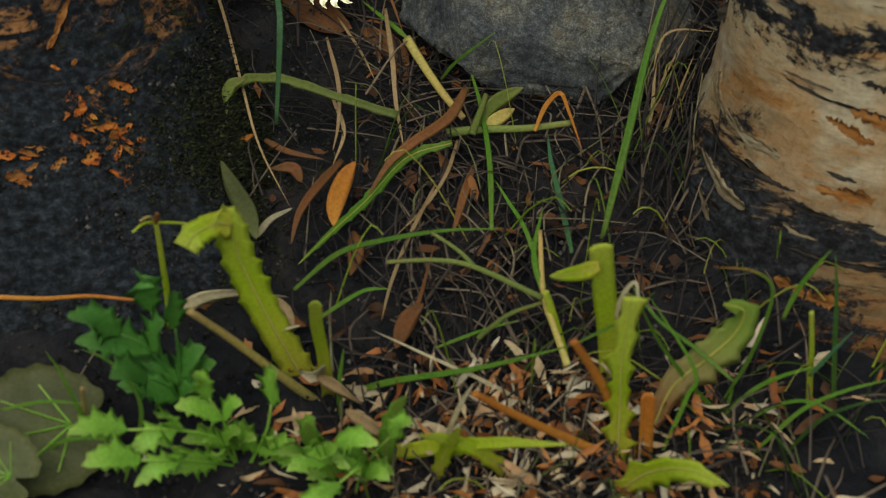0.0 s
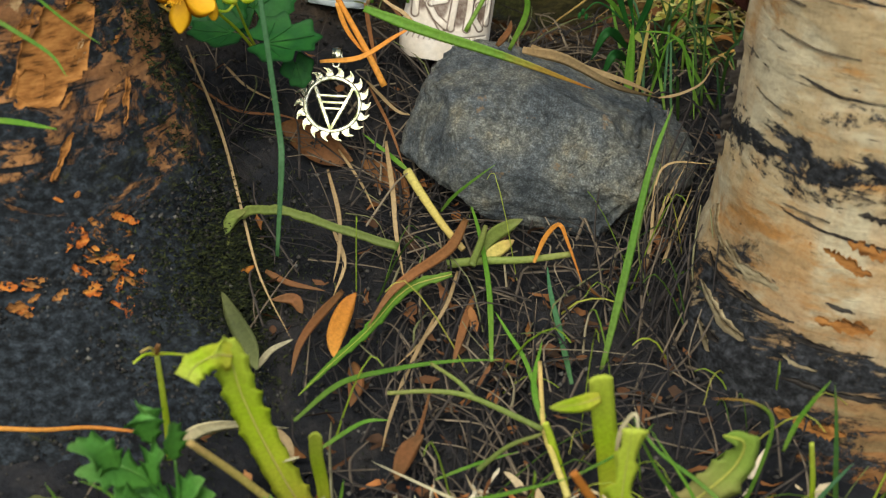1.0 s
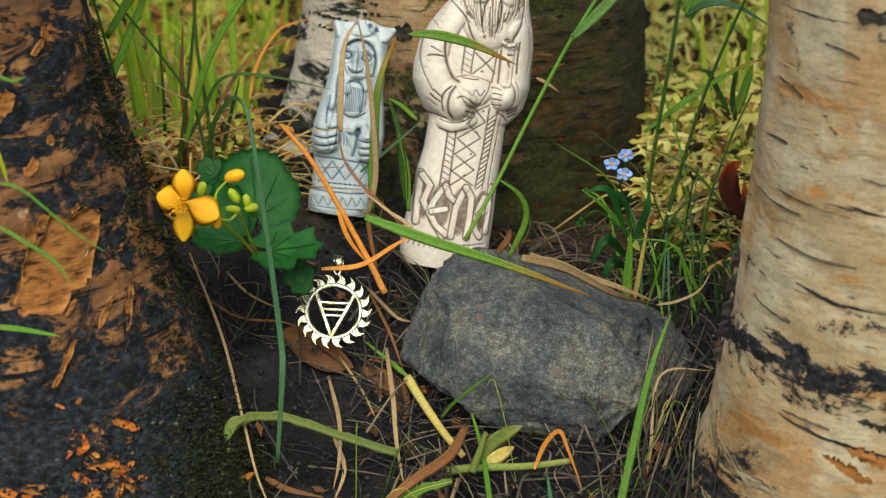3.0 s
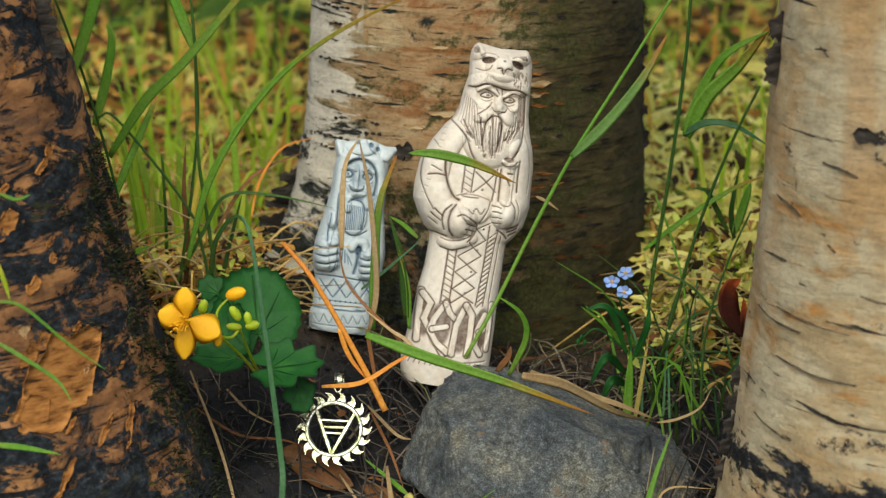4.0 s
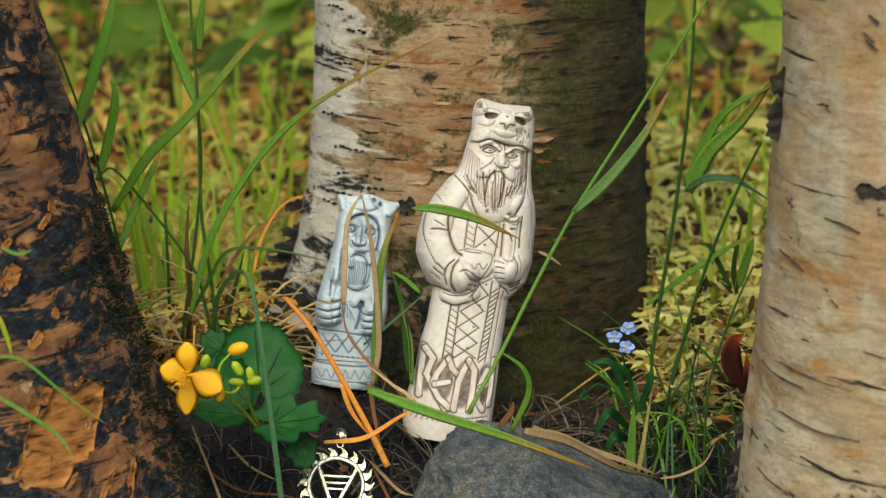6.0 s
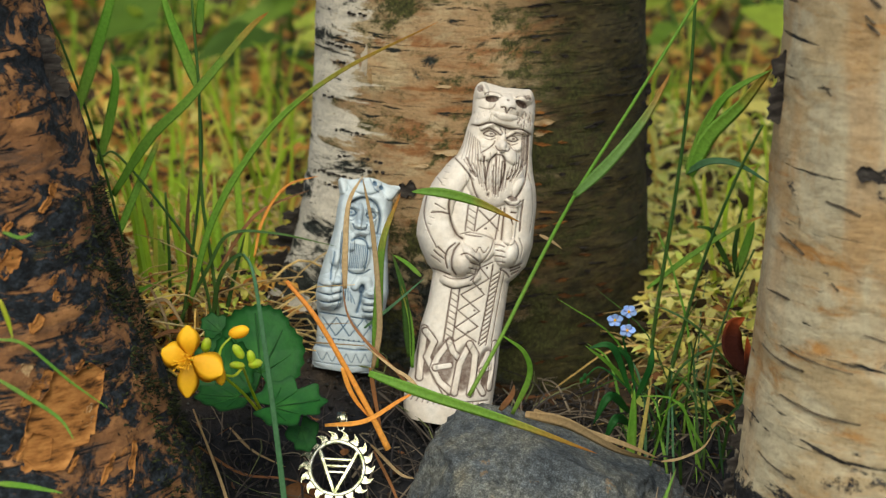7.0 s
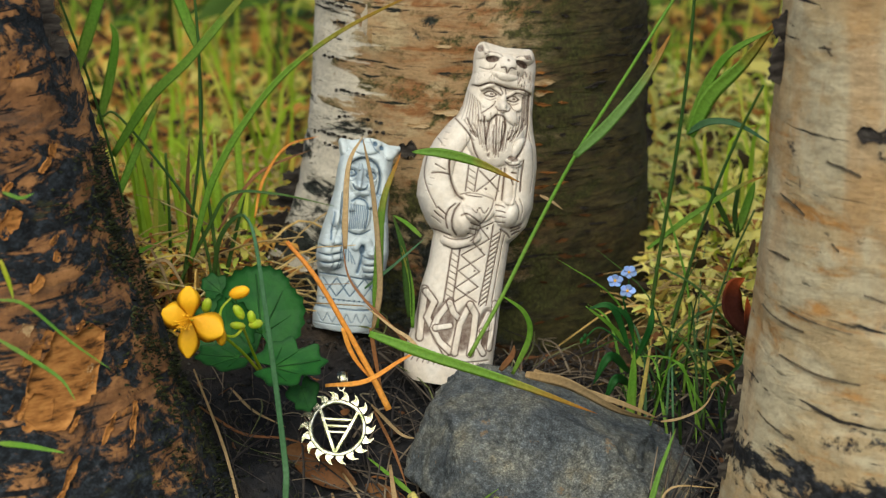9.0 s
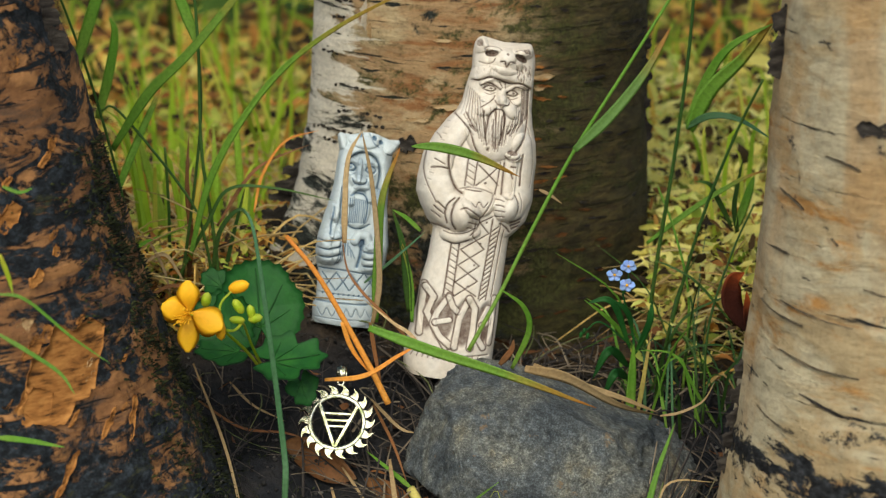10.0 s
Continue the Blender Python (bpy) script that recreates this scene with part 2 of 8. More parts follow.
BARK_RIGHT = bark_material("bark_pale", (0.47, 0.40, 0.26), (0.41, 0.31, 0.17), (0.40, 0.20, 0.06), (0.018, 0.019, 0.021), 0.43, 0.50, 0.625, 0.69,
                           bands=((0.034, 0.012), (-0.040, 0.008)), foot=(-0.15, 0.05, 0.93), long_lines=0.66, dashed=0.70, runs=0.45, slant=0.28, flank=(-0.085, 0.075, -0.09, 0.12), low=(-0.10, 0.09))
SOIL = soil_material("dark_soil")
STONE = stone_material("grey_stone")
CREAM = carved_material("cream_cast_stone", (0.67, 0.62, 0.545), (0.61, 0.535, 0.44), (0.095, 0.055, 0.038))
BLUISH = carved_material("blue_grey_cast_stone", (0.52, 0.58, 0.59), (0.43, 0.51, 0.55), (0.060, 0.125, 0.20))
SILVER = mottled("silver", [(0.35, (0.15, 0.17, 0.08)), (0.5, (0.36, 0.36, 0.26)), (0.65, (0.52, 0.51, 0.42))], 260, 0.26, 0.0008, spec=0.5)
SILVER.node_tree.nodes["Principled BSDF"].inputs["Metallic"].default_value = 1.0


# ---------- helpers for building ----------
def mesh_from(name, verts, faces, material, smooth=True):
    me = bpy.data.meshes.new(name)
    me.from_pydata([tuple(map(float, v)) for v in verts], [], faces)
    me.update()
    if smooth:
        me.polygons.foreach_set("use_smooth", [True] * len(me.polygons))
    if material:
        me.materials.append(material)
    return me


def thing(name, me, label, category, group="", kind="", m=None):
    ob = new(name, me)
    if m is not None:
        ob.matrix_world = m
    return tagged(ob, label, category, group, kind)


def part(name, me, parent, label=""):
    ob = new(name, me)
    ob.parent = parent
    return tagged(ob, label)


def grid_faces(rows, cols, wrap=False):
    n = cols if wrap else cols - 1
    i = np.repeat(np.arange(rows - 1), n)
    j = np.tile(np.arange(n), rows - 1)
    k = (j + 1) % cols
    return np.stack([i * cols + j, i * cols + k, (i + 1) * cols + k, (i + 1) * cols + j], 1).tolist()


def spline(p, n):
    """Smooth curve through a few points."""
    p = [p[0] * 2 - p[1]] + list(p) + [p[-1] * 2 - p[-2]]
    segs, out = len(p) - 3, []
    for i in range(n):
        s = i / (n - 1) * segs
        k = min(int(s), segs - 1)
        t = s - k
        a, b, c, d = p[k:k + 4]
        out.append(0.5 * ((2 * b) + (c - a) * t + (2 * a - 5 * b + 4 * c - d) * t * t + (3 * b - a - 3 * c + d) * t ** 3))
    return out


def sstep(a, b, x):
    t = np.clip((x - a) / (b - a), 0, 1)
    return t * t * (3 - 2 * t)


def ground_z(x, y):
    """Height of the ground: level behind the figures, a bank that falls towards the front, mounded at the trunks."""
    x, y = np.asarray(x, float), np.asarray(y, float)
    s = np.where(y < 0, np.where(y > -0.45, 0.34 * y, -0.153 + 0.10 * np.maximum(y, -1.2) + 0.045), 0.0 * y)
    s = s + 0.045 * np.exp(-(((x + 0.20) / 0.10) ** 2 + ((y + 0.10) / 0.13) ** 2))
    s = s + 0.02 * np.exp(-(((x + 0.07) / 0.06) ** 2 + ((y - 0.02) / 0.05) ** 2))
    s = s + 0.010 * np.sin(x * 9 + 1.3) * np.sin(y * 7) * np.clip(np.abs(y), 0, 1)
    s = s + 0.02 * np.sin(x * 2.1) * np.sin(y * 1.7 + 1) * np.clip(y, 0, 1)
    return s


# ---------- ground ----------
def make_ground():
    u = np.linspace(-1, 1, 281)
    xs = 0.55 * u + 70 * np.sign(u) * np.abs(u) ** 9
    ys = -0.1 + 0.65 * u + 70 * np.sign(u) * np.abs(u) ** 9
    X, Y = np.meshgrid(xs, ys)
    Z = ground_z(X, Y)
    near = np.exp(-((X / 0.6) ** 2 + ((Y + 0.1) / 0.6) ** 2))
    for i in range(X.shape[0]):
        for j in range(X.shape[1]):
            if near[i, j] > 0.05:
                v = Vector((X[i, j], Y[i, j], 0))
                Z[i, j] += near[i, j] * (0.006 * noise.fractal(v * 28, 0.9, 2.1, 4) + 0.0035 * noise.noise(v * 150))
    me = mesh_from("ground", np.stack([X.ravel(), Y.ravel(), Z.ravel()], 1), grid_faces(281, 281), SOIL)
    return thing("ground", me, "dark crumbly earth bank with leaf litter at the foot of birches", "ground", kind="structure")


make_ground()


# ---------- birch trunks ----------
PLATE = {}
for key, stops in (("orange", [(0.32, (0.05, 0.024, 0.010)), (0.46, (0.28, 0.115, 0.030)), (0.7, (0.46, 0.21, 0.06))]), ("tan", [(0.3, (0.26, 0.15, 0.07)), (0.5, (0.44, 0.30, 0.15)), (0.7, (0.54, 0.41, 0.25))]),
                   ("black", [(0.3, (0.012, 0.010, 0.009)), (0.5, (0.035, 0.030, 0.026)), (0.7, (0.085, 0.075, 0.062))]), ("white", [(0.3, (0.44, 0.38, 0.28)), (0.6, (0.66, 0.60, 0.48))]),
                   ("splinter", [(0.3, (0.10, 0.03, 0.012)), (0.48, (0.46, 0.13, 0.025)), (0.7, (0.66, 0.30, 0.06))]),
                   ("pale", [(0.3, (0.16, 0.115, 0.06)), (0.5, (0.30, 0.24, 0.14)), (0.7, (0.42, 0.35, 0.21))]),
                   ("crack", [(0.3, (0.045, 0.036, 0.028)), (0.5, (0.10, 0.08, 0.055)), (0.7, (0.20, 0.155, 0.10))]),
                   ("rust", [(0.32, (0.020, 0.012, 0.006)), (0.48, (0.09, 0.040, 0.014)), (0.7, (0.17, 0.075, 0.025))]),
                   ("moss", [(0.3, (0.014, 0.017, 0.006)), (0.5, (0.045, 0.05, 0.014)), (0.7, (0.10, 0.10, 0.025))])):
    PLATE[key] = mottled("bark_" + key, stops, 110, 0.9, 0.0006, (1, 1, 4), 420, 0.1)


def trunk(label, material, base, lean, radius, flare, lobes, seed, rough=0.0009):
    """A birch trunk from under the ground to well above the view. lean: metres sideways per metre up (x, y).
    Returns the tree and a function that gives the skin's place and outward way at an angle and height."""
    zs = np.concatenate([np.linspace(-0.16, 0.30, 300), 0.30 + np.linspace(0.02, 1, 26) ** 2 * 2.3])
    cols = 260
    th = np.linspace(0, 2 * math.pi, cols, endpoint=False)
    Z, TH = np.meshgrid(zs, th, indexing="ij")
    R = radius * (1 - 0.10 * np.clip(Z, 0, 3)) + flare * np.exp(-(Z + 0.10) / 0.075)
    for a, width, amount, height, low in lobes:
        d = np.angle(np.exp(1j * (TH - radians(a))))
        R = R + amount * np.exp(-(d / radians(width)) ** 2) * np.exp(-np.clip(Z - low, 0, 9) / height)
    smooth = R.copy()
    disp = np.zeros_like(R)
    for i in range(R.shape[0]):
        for j in range(cols):
            c, s, z = math.cos(th[j]), math.sin(th[j]), zs[i]
            disp[i, j] = noise.fractal(Vector((c * 3 + seed, s * 3, z * 60)), 0.8, 2.2, 4) + 1.5 * max(0, noise.noise(Vector((c * 4 + seed, s * 4, z * 30))))
    R = R + rough * disp * (1 + 3 * np.exp(-(Z + 0.1) / 0.06))
    X = lean[0] * Z + R * np.cos(TH)
    Y = lean[1] * Z + R * np.sin(TH)
    me = mesh_from("trunk", np.stack([X.ravel(), Y.ravel(), Z.ravel()], 1), grid_faces(len(zs), cols, True) + [tuple((len(zs) - 1) * cols + j for j in range(cols))], material)
    ob = thing("birch_tree", None, label, "tree", "birch trees", m=Matrix.Translation(base))
    part("trunk", me, ob)

    def skin(a, z, out=0.0):
        j = int(round((a % (2 * math.pi)) / (2 * math.pi) * cols)) % cols
        r = float(np.interp(z, zs, smooth[:, j])) + out
        return Vector((lean[0] * z + r * math.cos(a), lean[1] * z + r * math.sin(a), z))

    return ob, skin


def bark_plate(tree, skin, deg, z, width, height, material, label, seed, lift=0.0012, slant=0.0, taper=4.0):
    """A ragged plate of bark, proud of the trunk, with thickness and lifted edges."""
    n, m = 25, 8
    a0 = radians(deg)
    r0 = (skin(a0, z) - skin(a0 + math.pi, z)).length / 2
    front, back = [], []
    for i in range(n):
        u = i / (n - 1) * 2 - 1
        top = 1 + 0.7 * noise.noise(Vector((u * 2.3, seed, 1.5))) + 0.3 * noise.noise(Vector((u * 11, seed, 7.5)))
        bot = 1 + 0.7 * noise.noise(Vector((u * 2.3, seed, 4.5))) + 0.3 * noise.noise(Vector((u * 11, seed, 9.5)))
        end = max(0.05, 1 - abs(u) ** taper)
        for k in range(m):
            v = k / (m - 1)
            zz = z + height / 2 * end * (v * (top + bot) - bot) + slant * u * width
            jag = 0.12 * noise.noise(Vector((v * 5, seed, u)))
            a = a0 + (u + jag * abs(u)) * width / 2 / r0
            edge = max(abs(u), abs(2 * v - 1)) ** 5
            bumpy = 0.0005 * noise.noise(Vector((u * 6, v * 8, seed)))
            front.append(skin(a, zz, lift + bumpy + edge * lift * 0.5))
            back.append(skin(a, zz, -0.0015))
    fac = grid_faces(n, m)
    o = n * m
    fac = [f[::-1] for f in fac] + [tuple(i + o for i in f) for f in fac]
    rim = [i * m for i in range(n)] + [(n - 1) * m + k for k in range(1, m)] + [i * m + m - 1 for i in range(n - 2, -1, -1)] + [k for k in range(m - 2, 0, -1)]
    for p, q in zip(rim, rim[1:] + rim[:1]):
        fac.append((p, q, q + o, p + o))
    return part("bark_plate", mesh_from("bark_plate", front + back, fac, material), tree, label)


def bark_strip(tree, skin, way, width, material, seed):
    """A long uneven stripe of bark that follows the skin along a way of (degrees, height)."""
    n, m = 40, 5
    c = spline([Vector((a, z * 1000, 0)) for a, z in way], n)
    mid = [skin(radians(p.x), p.y / 1000) for p in c]
    front, back = [], []
    for i, p in enumerate(c):
        t = i / (n - 1)
        a = radians(p.x)
        out = Vector((math.cos(a), math.sin(a), 0))
        way_on = (mid[min(i + 1, n - 1)] - mid[max(i - 1, 0)]).normalized()
        up = out.cross(way_on).normalized()
        end = min(1, 5 * t + 0.1, 5 * (1 - t) + 0.1)
        hi = width * end * (0.5 + 0.45 * noise.noise(Vector((t * 7, seed, 1.5))) + 0.35 * noise.noise(Vector((t * 26, seed, 3.5))))
        lo = width * end * (0.5 + 0.45 * noise.noise(Vector((t * 7, seed, 5.5))) + 0.35 * noise.noise(Vector((t * 26, seed, 8.5))))
        for k in range(m):
            v = k / (m - 1)
            q = mid[i] + up * (v * (max(hi, 0.0002) + max(lo, 0.0002)) - max(lo, 0.0002))
            front.append(q + out * (0.0007 - 0.0004 * abs(2 * v - 1) ** 4))
            back.append(q - out * 0.002)
    fac = grid_faces(n, m)
    o = n * m
    fac = [f[::-1] for f in fac] + [tuple(i + o for i in f) for f in fac]
    rim = [i * m for i in range(n)] + [(n - 1) * m + k for k in range(1, m)] + [i * m + m - 1 for i in range(n - 2, -1, -1)] + [k for k in range(m - 2, 0, -1)]
    for p, q in zip(rim, rim[1:] + rim[:1]):
        fac.append((p, q, q + o, p + o))
    return part("bark_strip", mesh_from("bark_strip", front + back, fac, material), tree, "winding stripe of bark")


def bark_flake(tree, skin, deg, z, length, width, material, curl, seed):
    """A flake peeling away from the trunk and curling outwards."""
    a = radians(deg)
    p = skin(a, z, -0.001)
    out = Vector((math.cos(a), math.sin(a), 0))
    tan = Vector((-math.sin(a), math.cos(a), 0))
    rnd = random.Random(seed)
    rows, ver = 8, []
    for half in (0, 1):
        for i in range(rows):
            t = i / (rows - 1)
            c = p + (tan * math.cos(curl * t) * 0.5 + out * math.sin(0.5 + curl * t)) * (length * t) + Vector((0, 0, rnd.uniform(-0.1, 0.1) * length))
            w = width * (1 - 0.6 * t) * rnd.uniform(0.75, 1.2)
            for s in (-0.5, 0, 0.5):
                ver.append(c + Vector((0, 0, w * s)) + out * (half * -0.0006 + abs(s) * width * 0.15))
    f = grid_faces(rows, 3)
    o = rows * 3
    fac = f + [tuple(i + o for i in q[::-1]) for q in f]
    rim = [i * 3 for i in range(rows)] + [(rows - 1) * 3 + 1] + [i * 3 + 2 for i in range(rows - 1, -1, -1)] + [1]
    for x, y in zip(rim, rim[1:] + rim[:1]):
        fac.append((y, x, x + o, y + o))
    return part("bark_flake", mesh_from("bark_flake", ver, fac, material, smooth=False), tree, "curled flake of peeling bark")


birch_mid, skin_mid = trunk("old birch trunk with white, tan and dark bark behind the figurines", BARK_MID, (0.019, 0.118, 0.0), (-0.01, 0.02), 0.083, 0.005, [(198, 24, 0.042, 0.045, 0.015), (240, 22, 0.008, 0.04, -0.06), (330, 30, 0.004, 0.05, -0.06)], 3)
birch_left, skin_left = trunk("leaning dark birch trunk with orange bark patches and mossy foot", BARK_LEFT, (-0.190, -0.105, 0.0), (-0.25, 0.02), 0.086, 0.010, [(-25, 40, 0.068, 0.06, -0.10), (-80, 40, 0.066, 0.05, -0.10)], 11, 0.0014)
birch_right, skin_right = trunk("pale birch trunk with black cracked foot and orange bark", BARK_RIGHT, (0.1925, -0.145, 0.0), (0.025, 0.0), 0.078, 0.020, [(195, 48, 0.013, 0.05, -0.05)], 23)


def bark_details():
    rnd = random.Random(31)
    # orange patches left on the dark trunk
    for i in range(34):
        z = rnd.uniform(0.03, 0.24)
        w = rnd.uniform(0.003, 0.013)
        bark_plate(birch_left, skin_left, rnd.uniform(-80, -25), z, w, w * rnd.uniform(0.2, 0.45), PLATE["orange" if rnd.random() < 0.7 else "tan"], "orange-brown bark patch", i * 3.7, 0.0005, 0.25)
    bark_plate(birch_left, skin_left, -43, 0.058, 0.044, 0.020, PLATE["orange"], "broad bare orange bark patch", 51.3, 0.0006, 0.25)
    bark_plate(birch_left, skin_left, -57, 0.046, 0.026, 0.010, PLATE["orange"], "bare orange bark patch", 57.1, 0.0006, 0.2)
    for i in range(44):
        w = rnd.uniform(0.0014, 0.0062)
        bark_plate(birch_left, skin_left, rnd.gauss(-52, 3.4), -0.010 + rnd.gauss(0, 0.009), w, w * rnd.uniform(0.25, 0.8), PLATE["splinter" if i % 3 else "orange"], "splinter of bright orange rotten wood", 70 + i * 2.3, 0.0006, rnd.uniform(-0.6, 0.6), 3.0)
    for i in range(26):
        w = rnd.uniform(0.003, 0.010)
        bark_plate(birch_left, skin_left, rnd.gauss(-67, 4), -0.013 + rnd.gauss(0, 0.005), w, w * rnd.uniform(0.15, 0.4), PLATE["orange" if i % 3 else "splinter"], "splinter of bright orange rotten wood", 220 + i * 2.3, 0.0006, rnd.uniform(-0.3, 0.3), 3.0)
    for i in range(10):
        w = rnd.uniform(0.004, 0.013)
        bark_plate(birch_left, skin_left, rnd.uniform(-70, -22), rnd.uniform(0.015, 0.05), w, w * rnd.uniform(0.15, 0.35), PLATE["orange"], "orange-brown bark streak", 160 + i * 2.9, 0.0007, rnd.uniform(0.3, 0.6), 2.4)
    for i in range(8):
        w = rnd.uniform(0.004, 0.011)
        bark_plate(birch_left, skin_left, rnd.uniform(-72, -20), rnd.uniform(0.08, 0.23), w, w * rnd.uniform(0.3, 0.6), PLATE["orange"], "orange-brown bark patch", 860 + i * 2.9, 0.0006, 0.3)
    # dashes across the white flank and the pale trunk
    for z, a, k in ((0.160, 208, 6), (0.152, 212, 3), (0.120, 214, 6), (0.108, 216, 8), (0.103, 219, 7), (0.098, 203, 8), (0.093, 202, 6), (0.186, 206, 5), (0.176, 220, 4), (0.135, 206, 4)):
        for i in range(k):
            bark_plate(birch_mid, skin_mid, a + i * 2.6 + rnd.uniform(-0.5, 0.5), z + rnd.uniform(-0.0006, 0.0006), rnd.uniform(0.0016, 0.0034), rnd.uniform(0.0007, 0.0013), PLATE["black"], "black bark dash", 500 + i + z * 900, 0.0005)
    for i in range(9):
        w = rnd.uniform(0.002, 0.006)
        bark_plate(birch_right, skin_right, rnd.uniform(190, 262), rnd.uniform(0.065, 0.21), w, rnd.uniform(0.0004, 0.0008), PLATE["crack"], "thin grey crack in the bark", 600 + i * 1.7, 0.0004, -0.3)
    # long curved stripes that wind down to the flared foot of the pale trunk
    for i, (kind, width, way) in enumerate((
        ("pale", 0.0017, ((186.0, -0.0068), (189.5, -0.0136), (196.6, -0.0171))),
        ("pale", 0.0026, ((196.7, -0.0144), (204.4, -0.0186), (212.6, -0.0195), (219.4, -0.0199))),
        ("pale", 0.0037, ((197.1, -0.0451), (204.5, -0.0523), (211.7, -0.0568), (220.4, -0.0593))),
        ("pale", 0.0037, ((191.9, -0.0337), (204.7, -0.0404), (217.6, -0.0437), (231.4, -0.0439))),
        ("pale", 0.0024, ((197.6, -0.0167), (205.9, -0.02), (215.4, -0.0206), (223.5, -0.0216))),
        ("black", 0.0011, ((200.2, 0.0122), (212.4, 0.0082), (224.6, 0.0057), (234.8, 0.0045), (242.9, 0.004))),
        ("crack", 0.0009, ((207.9, 0.0101), (219.3, 0.0095), (227.2, 0.0089))),
        ("crack", 0.0009, ((225.7, 0.0217), (231.7, 0.021), (237.5, 0.0198))),
        ("black", 0.0024, ((233.8, 0.0145), (238.6, 0.0142), (242.8, 0.0142))),
        ("black", 0.0017, ((215.4, -0.0179), (226.5, -0.0195), (237.4, -0.0203), (245.3, -0.022))),
        ("black", 0.0015, ((208.3, -0.0265), (217.6, -0.0293), (225.1, -0.0295))),
        ("black", 0.0017, ((190.8, -0.0231), (199.8, -0.0279), (210.9, -0.0291), (217.8, -0.0303))),
        ("black", 0.0019, ((212.7, -0.0489), (225.9, -0.0495), (238.6, -0.0504), (248.1, -0.0498))),
        ("black", 0.0048, ((187.9, -0.0626), (202.8, -0.0682), (216.8, -0.073))),
        ("black", 0.0033, ((183.9, -0.0468), (200.3, -0.0471), (209.4, -0.049), (218.9, -0.0492))),
        ("black", 0.0013, ((215.1, -0.0335), (225.9, -0.035), (236.6, -0.0357), (246.4, -0.0337))),
        ("black", 0.0022, ((224.3, -0.0768), (235.6, -0.0775), (248.3, -0.0752))),
        ("orange", 0.0074, ((220.2, -0.0023), (229.7, -0.0053), (239.3, -0.006))),
        ("orange", 0.0063, ((223.5, -0.0619), (231.7, -0.0652), (240.1, -0.0649))),
        ("orange", 0.0041, ((227.2, -0.0261), (236.6, -0.0264), (244.3, -0.026))),
        ("orange", 0.0037, ((232.1, 0.0046), (237.8, 0.0025), (243.1, 0.002))),
        ("crack", 0.0007, ((186.1, 0.1022), (194.5, 0.1028), (200.2, 0.1028))),
        ("crack", 0.0006, ((192.7, 0.0864), (208.4, 0.0849), (225.0, 0.0845))),
        ("black", 0.0011, ((207.0, 0.0574), (218.3, 0.0545), (226.8, 0.0529))),
        ("crack", 0.0009, ((194.5, 0.044), (203.8, 0.0418), (210.8, 0.0409))),
        ("crack", 0.0007, ((226.8, 0.0988), (231.4, 0.098), (235.2, 0.098))),
        ("crack", 0.0007, ((187.4, 0.0817), (199.1, 0.0802), (209.1, 0.08))),
        ("crack", 0.0006, ((201.3, 0.0685), (214.9, 0.0669), (228.3, 0.0676))),
        ("crack", 0.0007, ((191.8, 0.1245), (200.4, 0.1221), (204.5, 0.1204))),
        ("crack", 0.0006, ((211.2, 0.1411), (218.1, 0.1399), (222.4, 0.1386))),
    )):
        bark_strip(birch_right, skin_right, way, width, PLATE[kind], i)
    bark_plate(birch_right, skin_right, 225.4, 0.1530, 0.014, 0.0045, PLATE["black"], "short black bark scar", 301.0, 0.0005)
    # ragged skin on the middle trunk
    for i in range(7):
        z = rnd.uniform(0.09, 0.21)
        w = rnd.uniform(0.008, 0.024)
        bark_plate(birch_mid, skin_mid, rnd.uniform(240, 290), z, w, w * rnd.uniform(0.10, 0.22), PLATE["tan"], "thin layer of tan bark", 330 + i * 2.7, 0.0004)
    for i in range(8):
        z = rnd.uniform(0.0, 0.05)
        w = rnd.uniform(0.006, 0.016)
        bark_plate(birch_mid, skin_mid, rnd.uniform(195, 235), z, w, w * rnd.uniform(0.3, 0.6), PLATE["black" if i % 2 else "white"], "cracked bark crust", 420 + i * 2.7, 0.0009)
    for i in range(12):
        bark_plate(birch_mid, skin_mid, rnd.uniform(284, 297), rnd.uniform(0.075, 0.15), rnd.uniform(0.003, 0.010), rnd.uniform(0.0008, 0.0018), PLATE["orange"], "thin fleck of orange bark", 700 + i * 1.3, 0.0004, rnd.uniform(-0.1, 0.1), 2.0)
    for i in range(80):
        w = rnd.uniform(0.003, 0.012)
        bark_plate(birch_mid, skin_mid, rnd.uniform(276, 345), rnd.uniform(0.02, 0.21), w, rnd.uniform(0.0006, 0.0013), PLATE["black"], "short black bark crack", 1200 + i * 1.9, 0.0005, rnd.uniform(-0.06, 0.06), 2.4)
    for i in range(16):
        w = rnd.uniform(0.003, 0.010)
        bark_plate(birch_mid, skin_mid, rnd.uniform(283, 318), rnd.uniform(0.012, 0.065), w, w * rnd.uniform(0.12, 0.3), PLATE["rust"], "dull rusty bark patch", 1300 + i * 1.9, 0.0003, rnd.uniform(-0.1, 0.1), 2.4)
    bark_plate(birch_mid, skin_mid, 244, 0.096, 0.010, 0.007, PLATE["black"], "round black bark knot", 451.0, 0.0012)
    for i, (z, a) in enumerate(((0.085, 192), (0.072, 190), (0.058, 189), (0.050, 192), (0.043, 190), (0.036, 194), (0.064, 190))):
        bark_flake(birch_mid, skin_mid, a, z, rnd.uniform(0.008, 0.014), rnd.uniform(0.006, 0.010), PLATE["black"], rnd.uniform(0.4, 1.6), i)
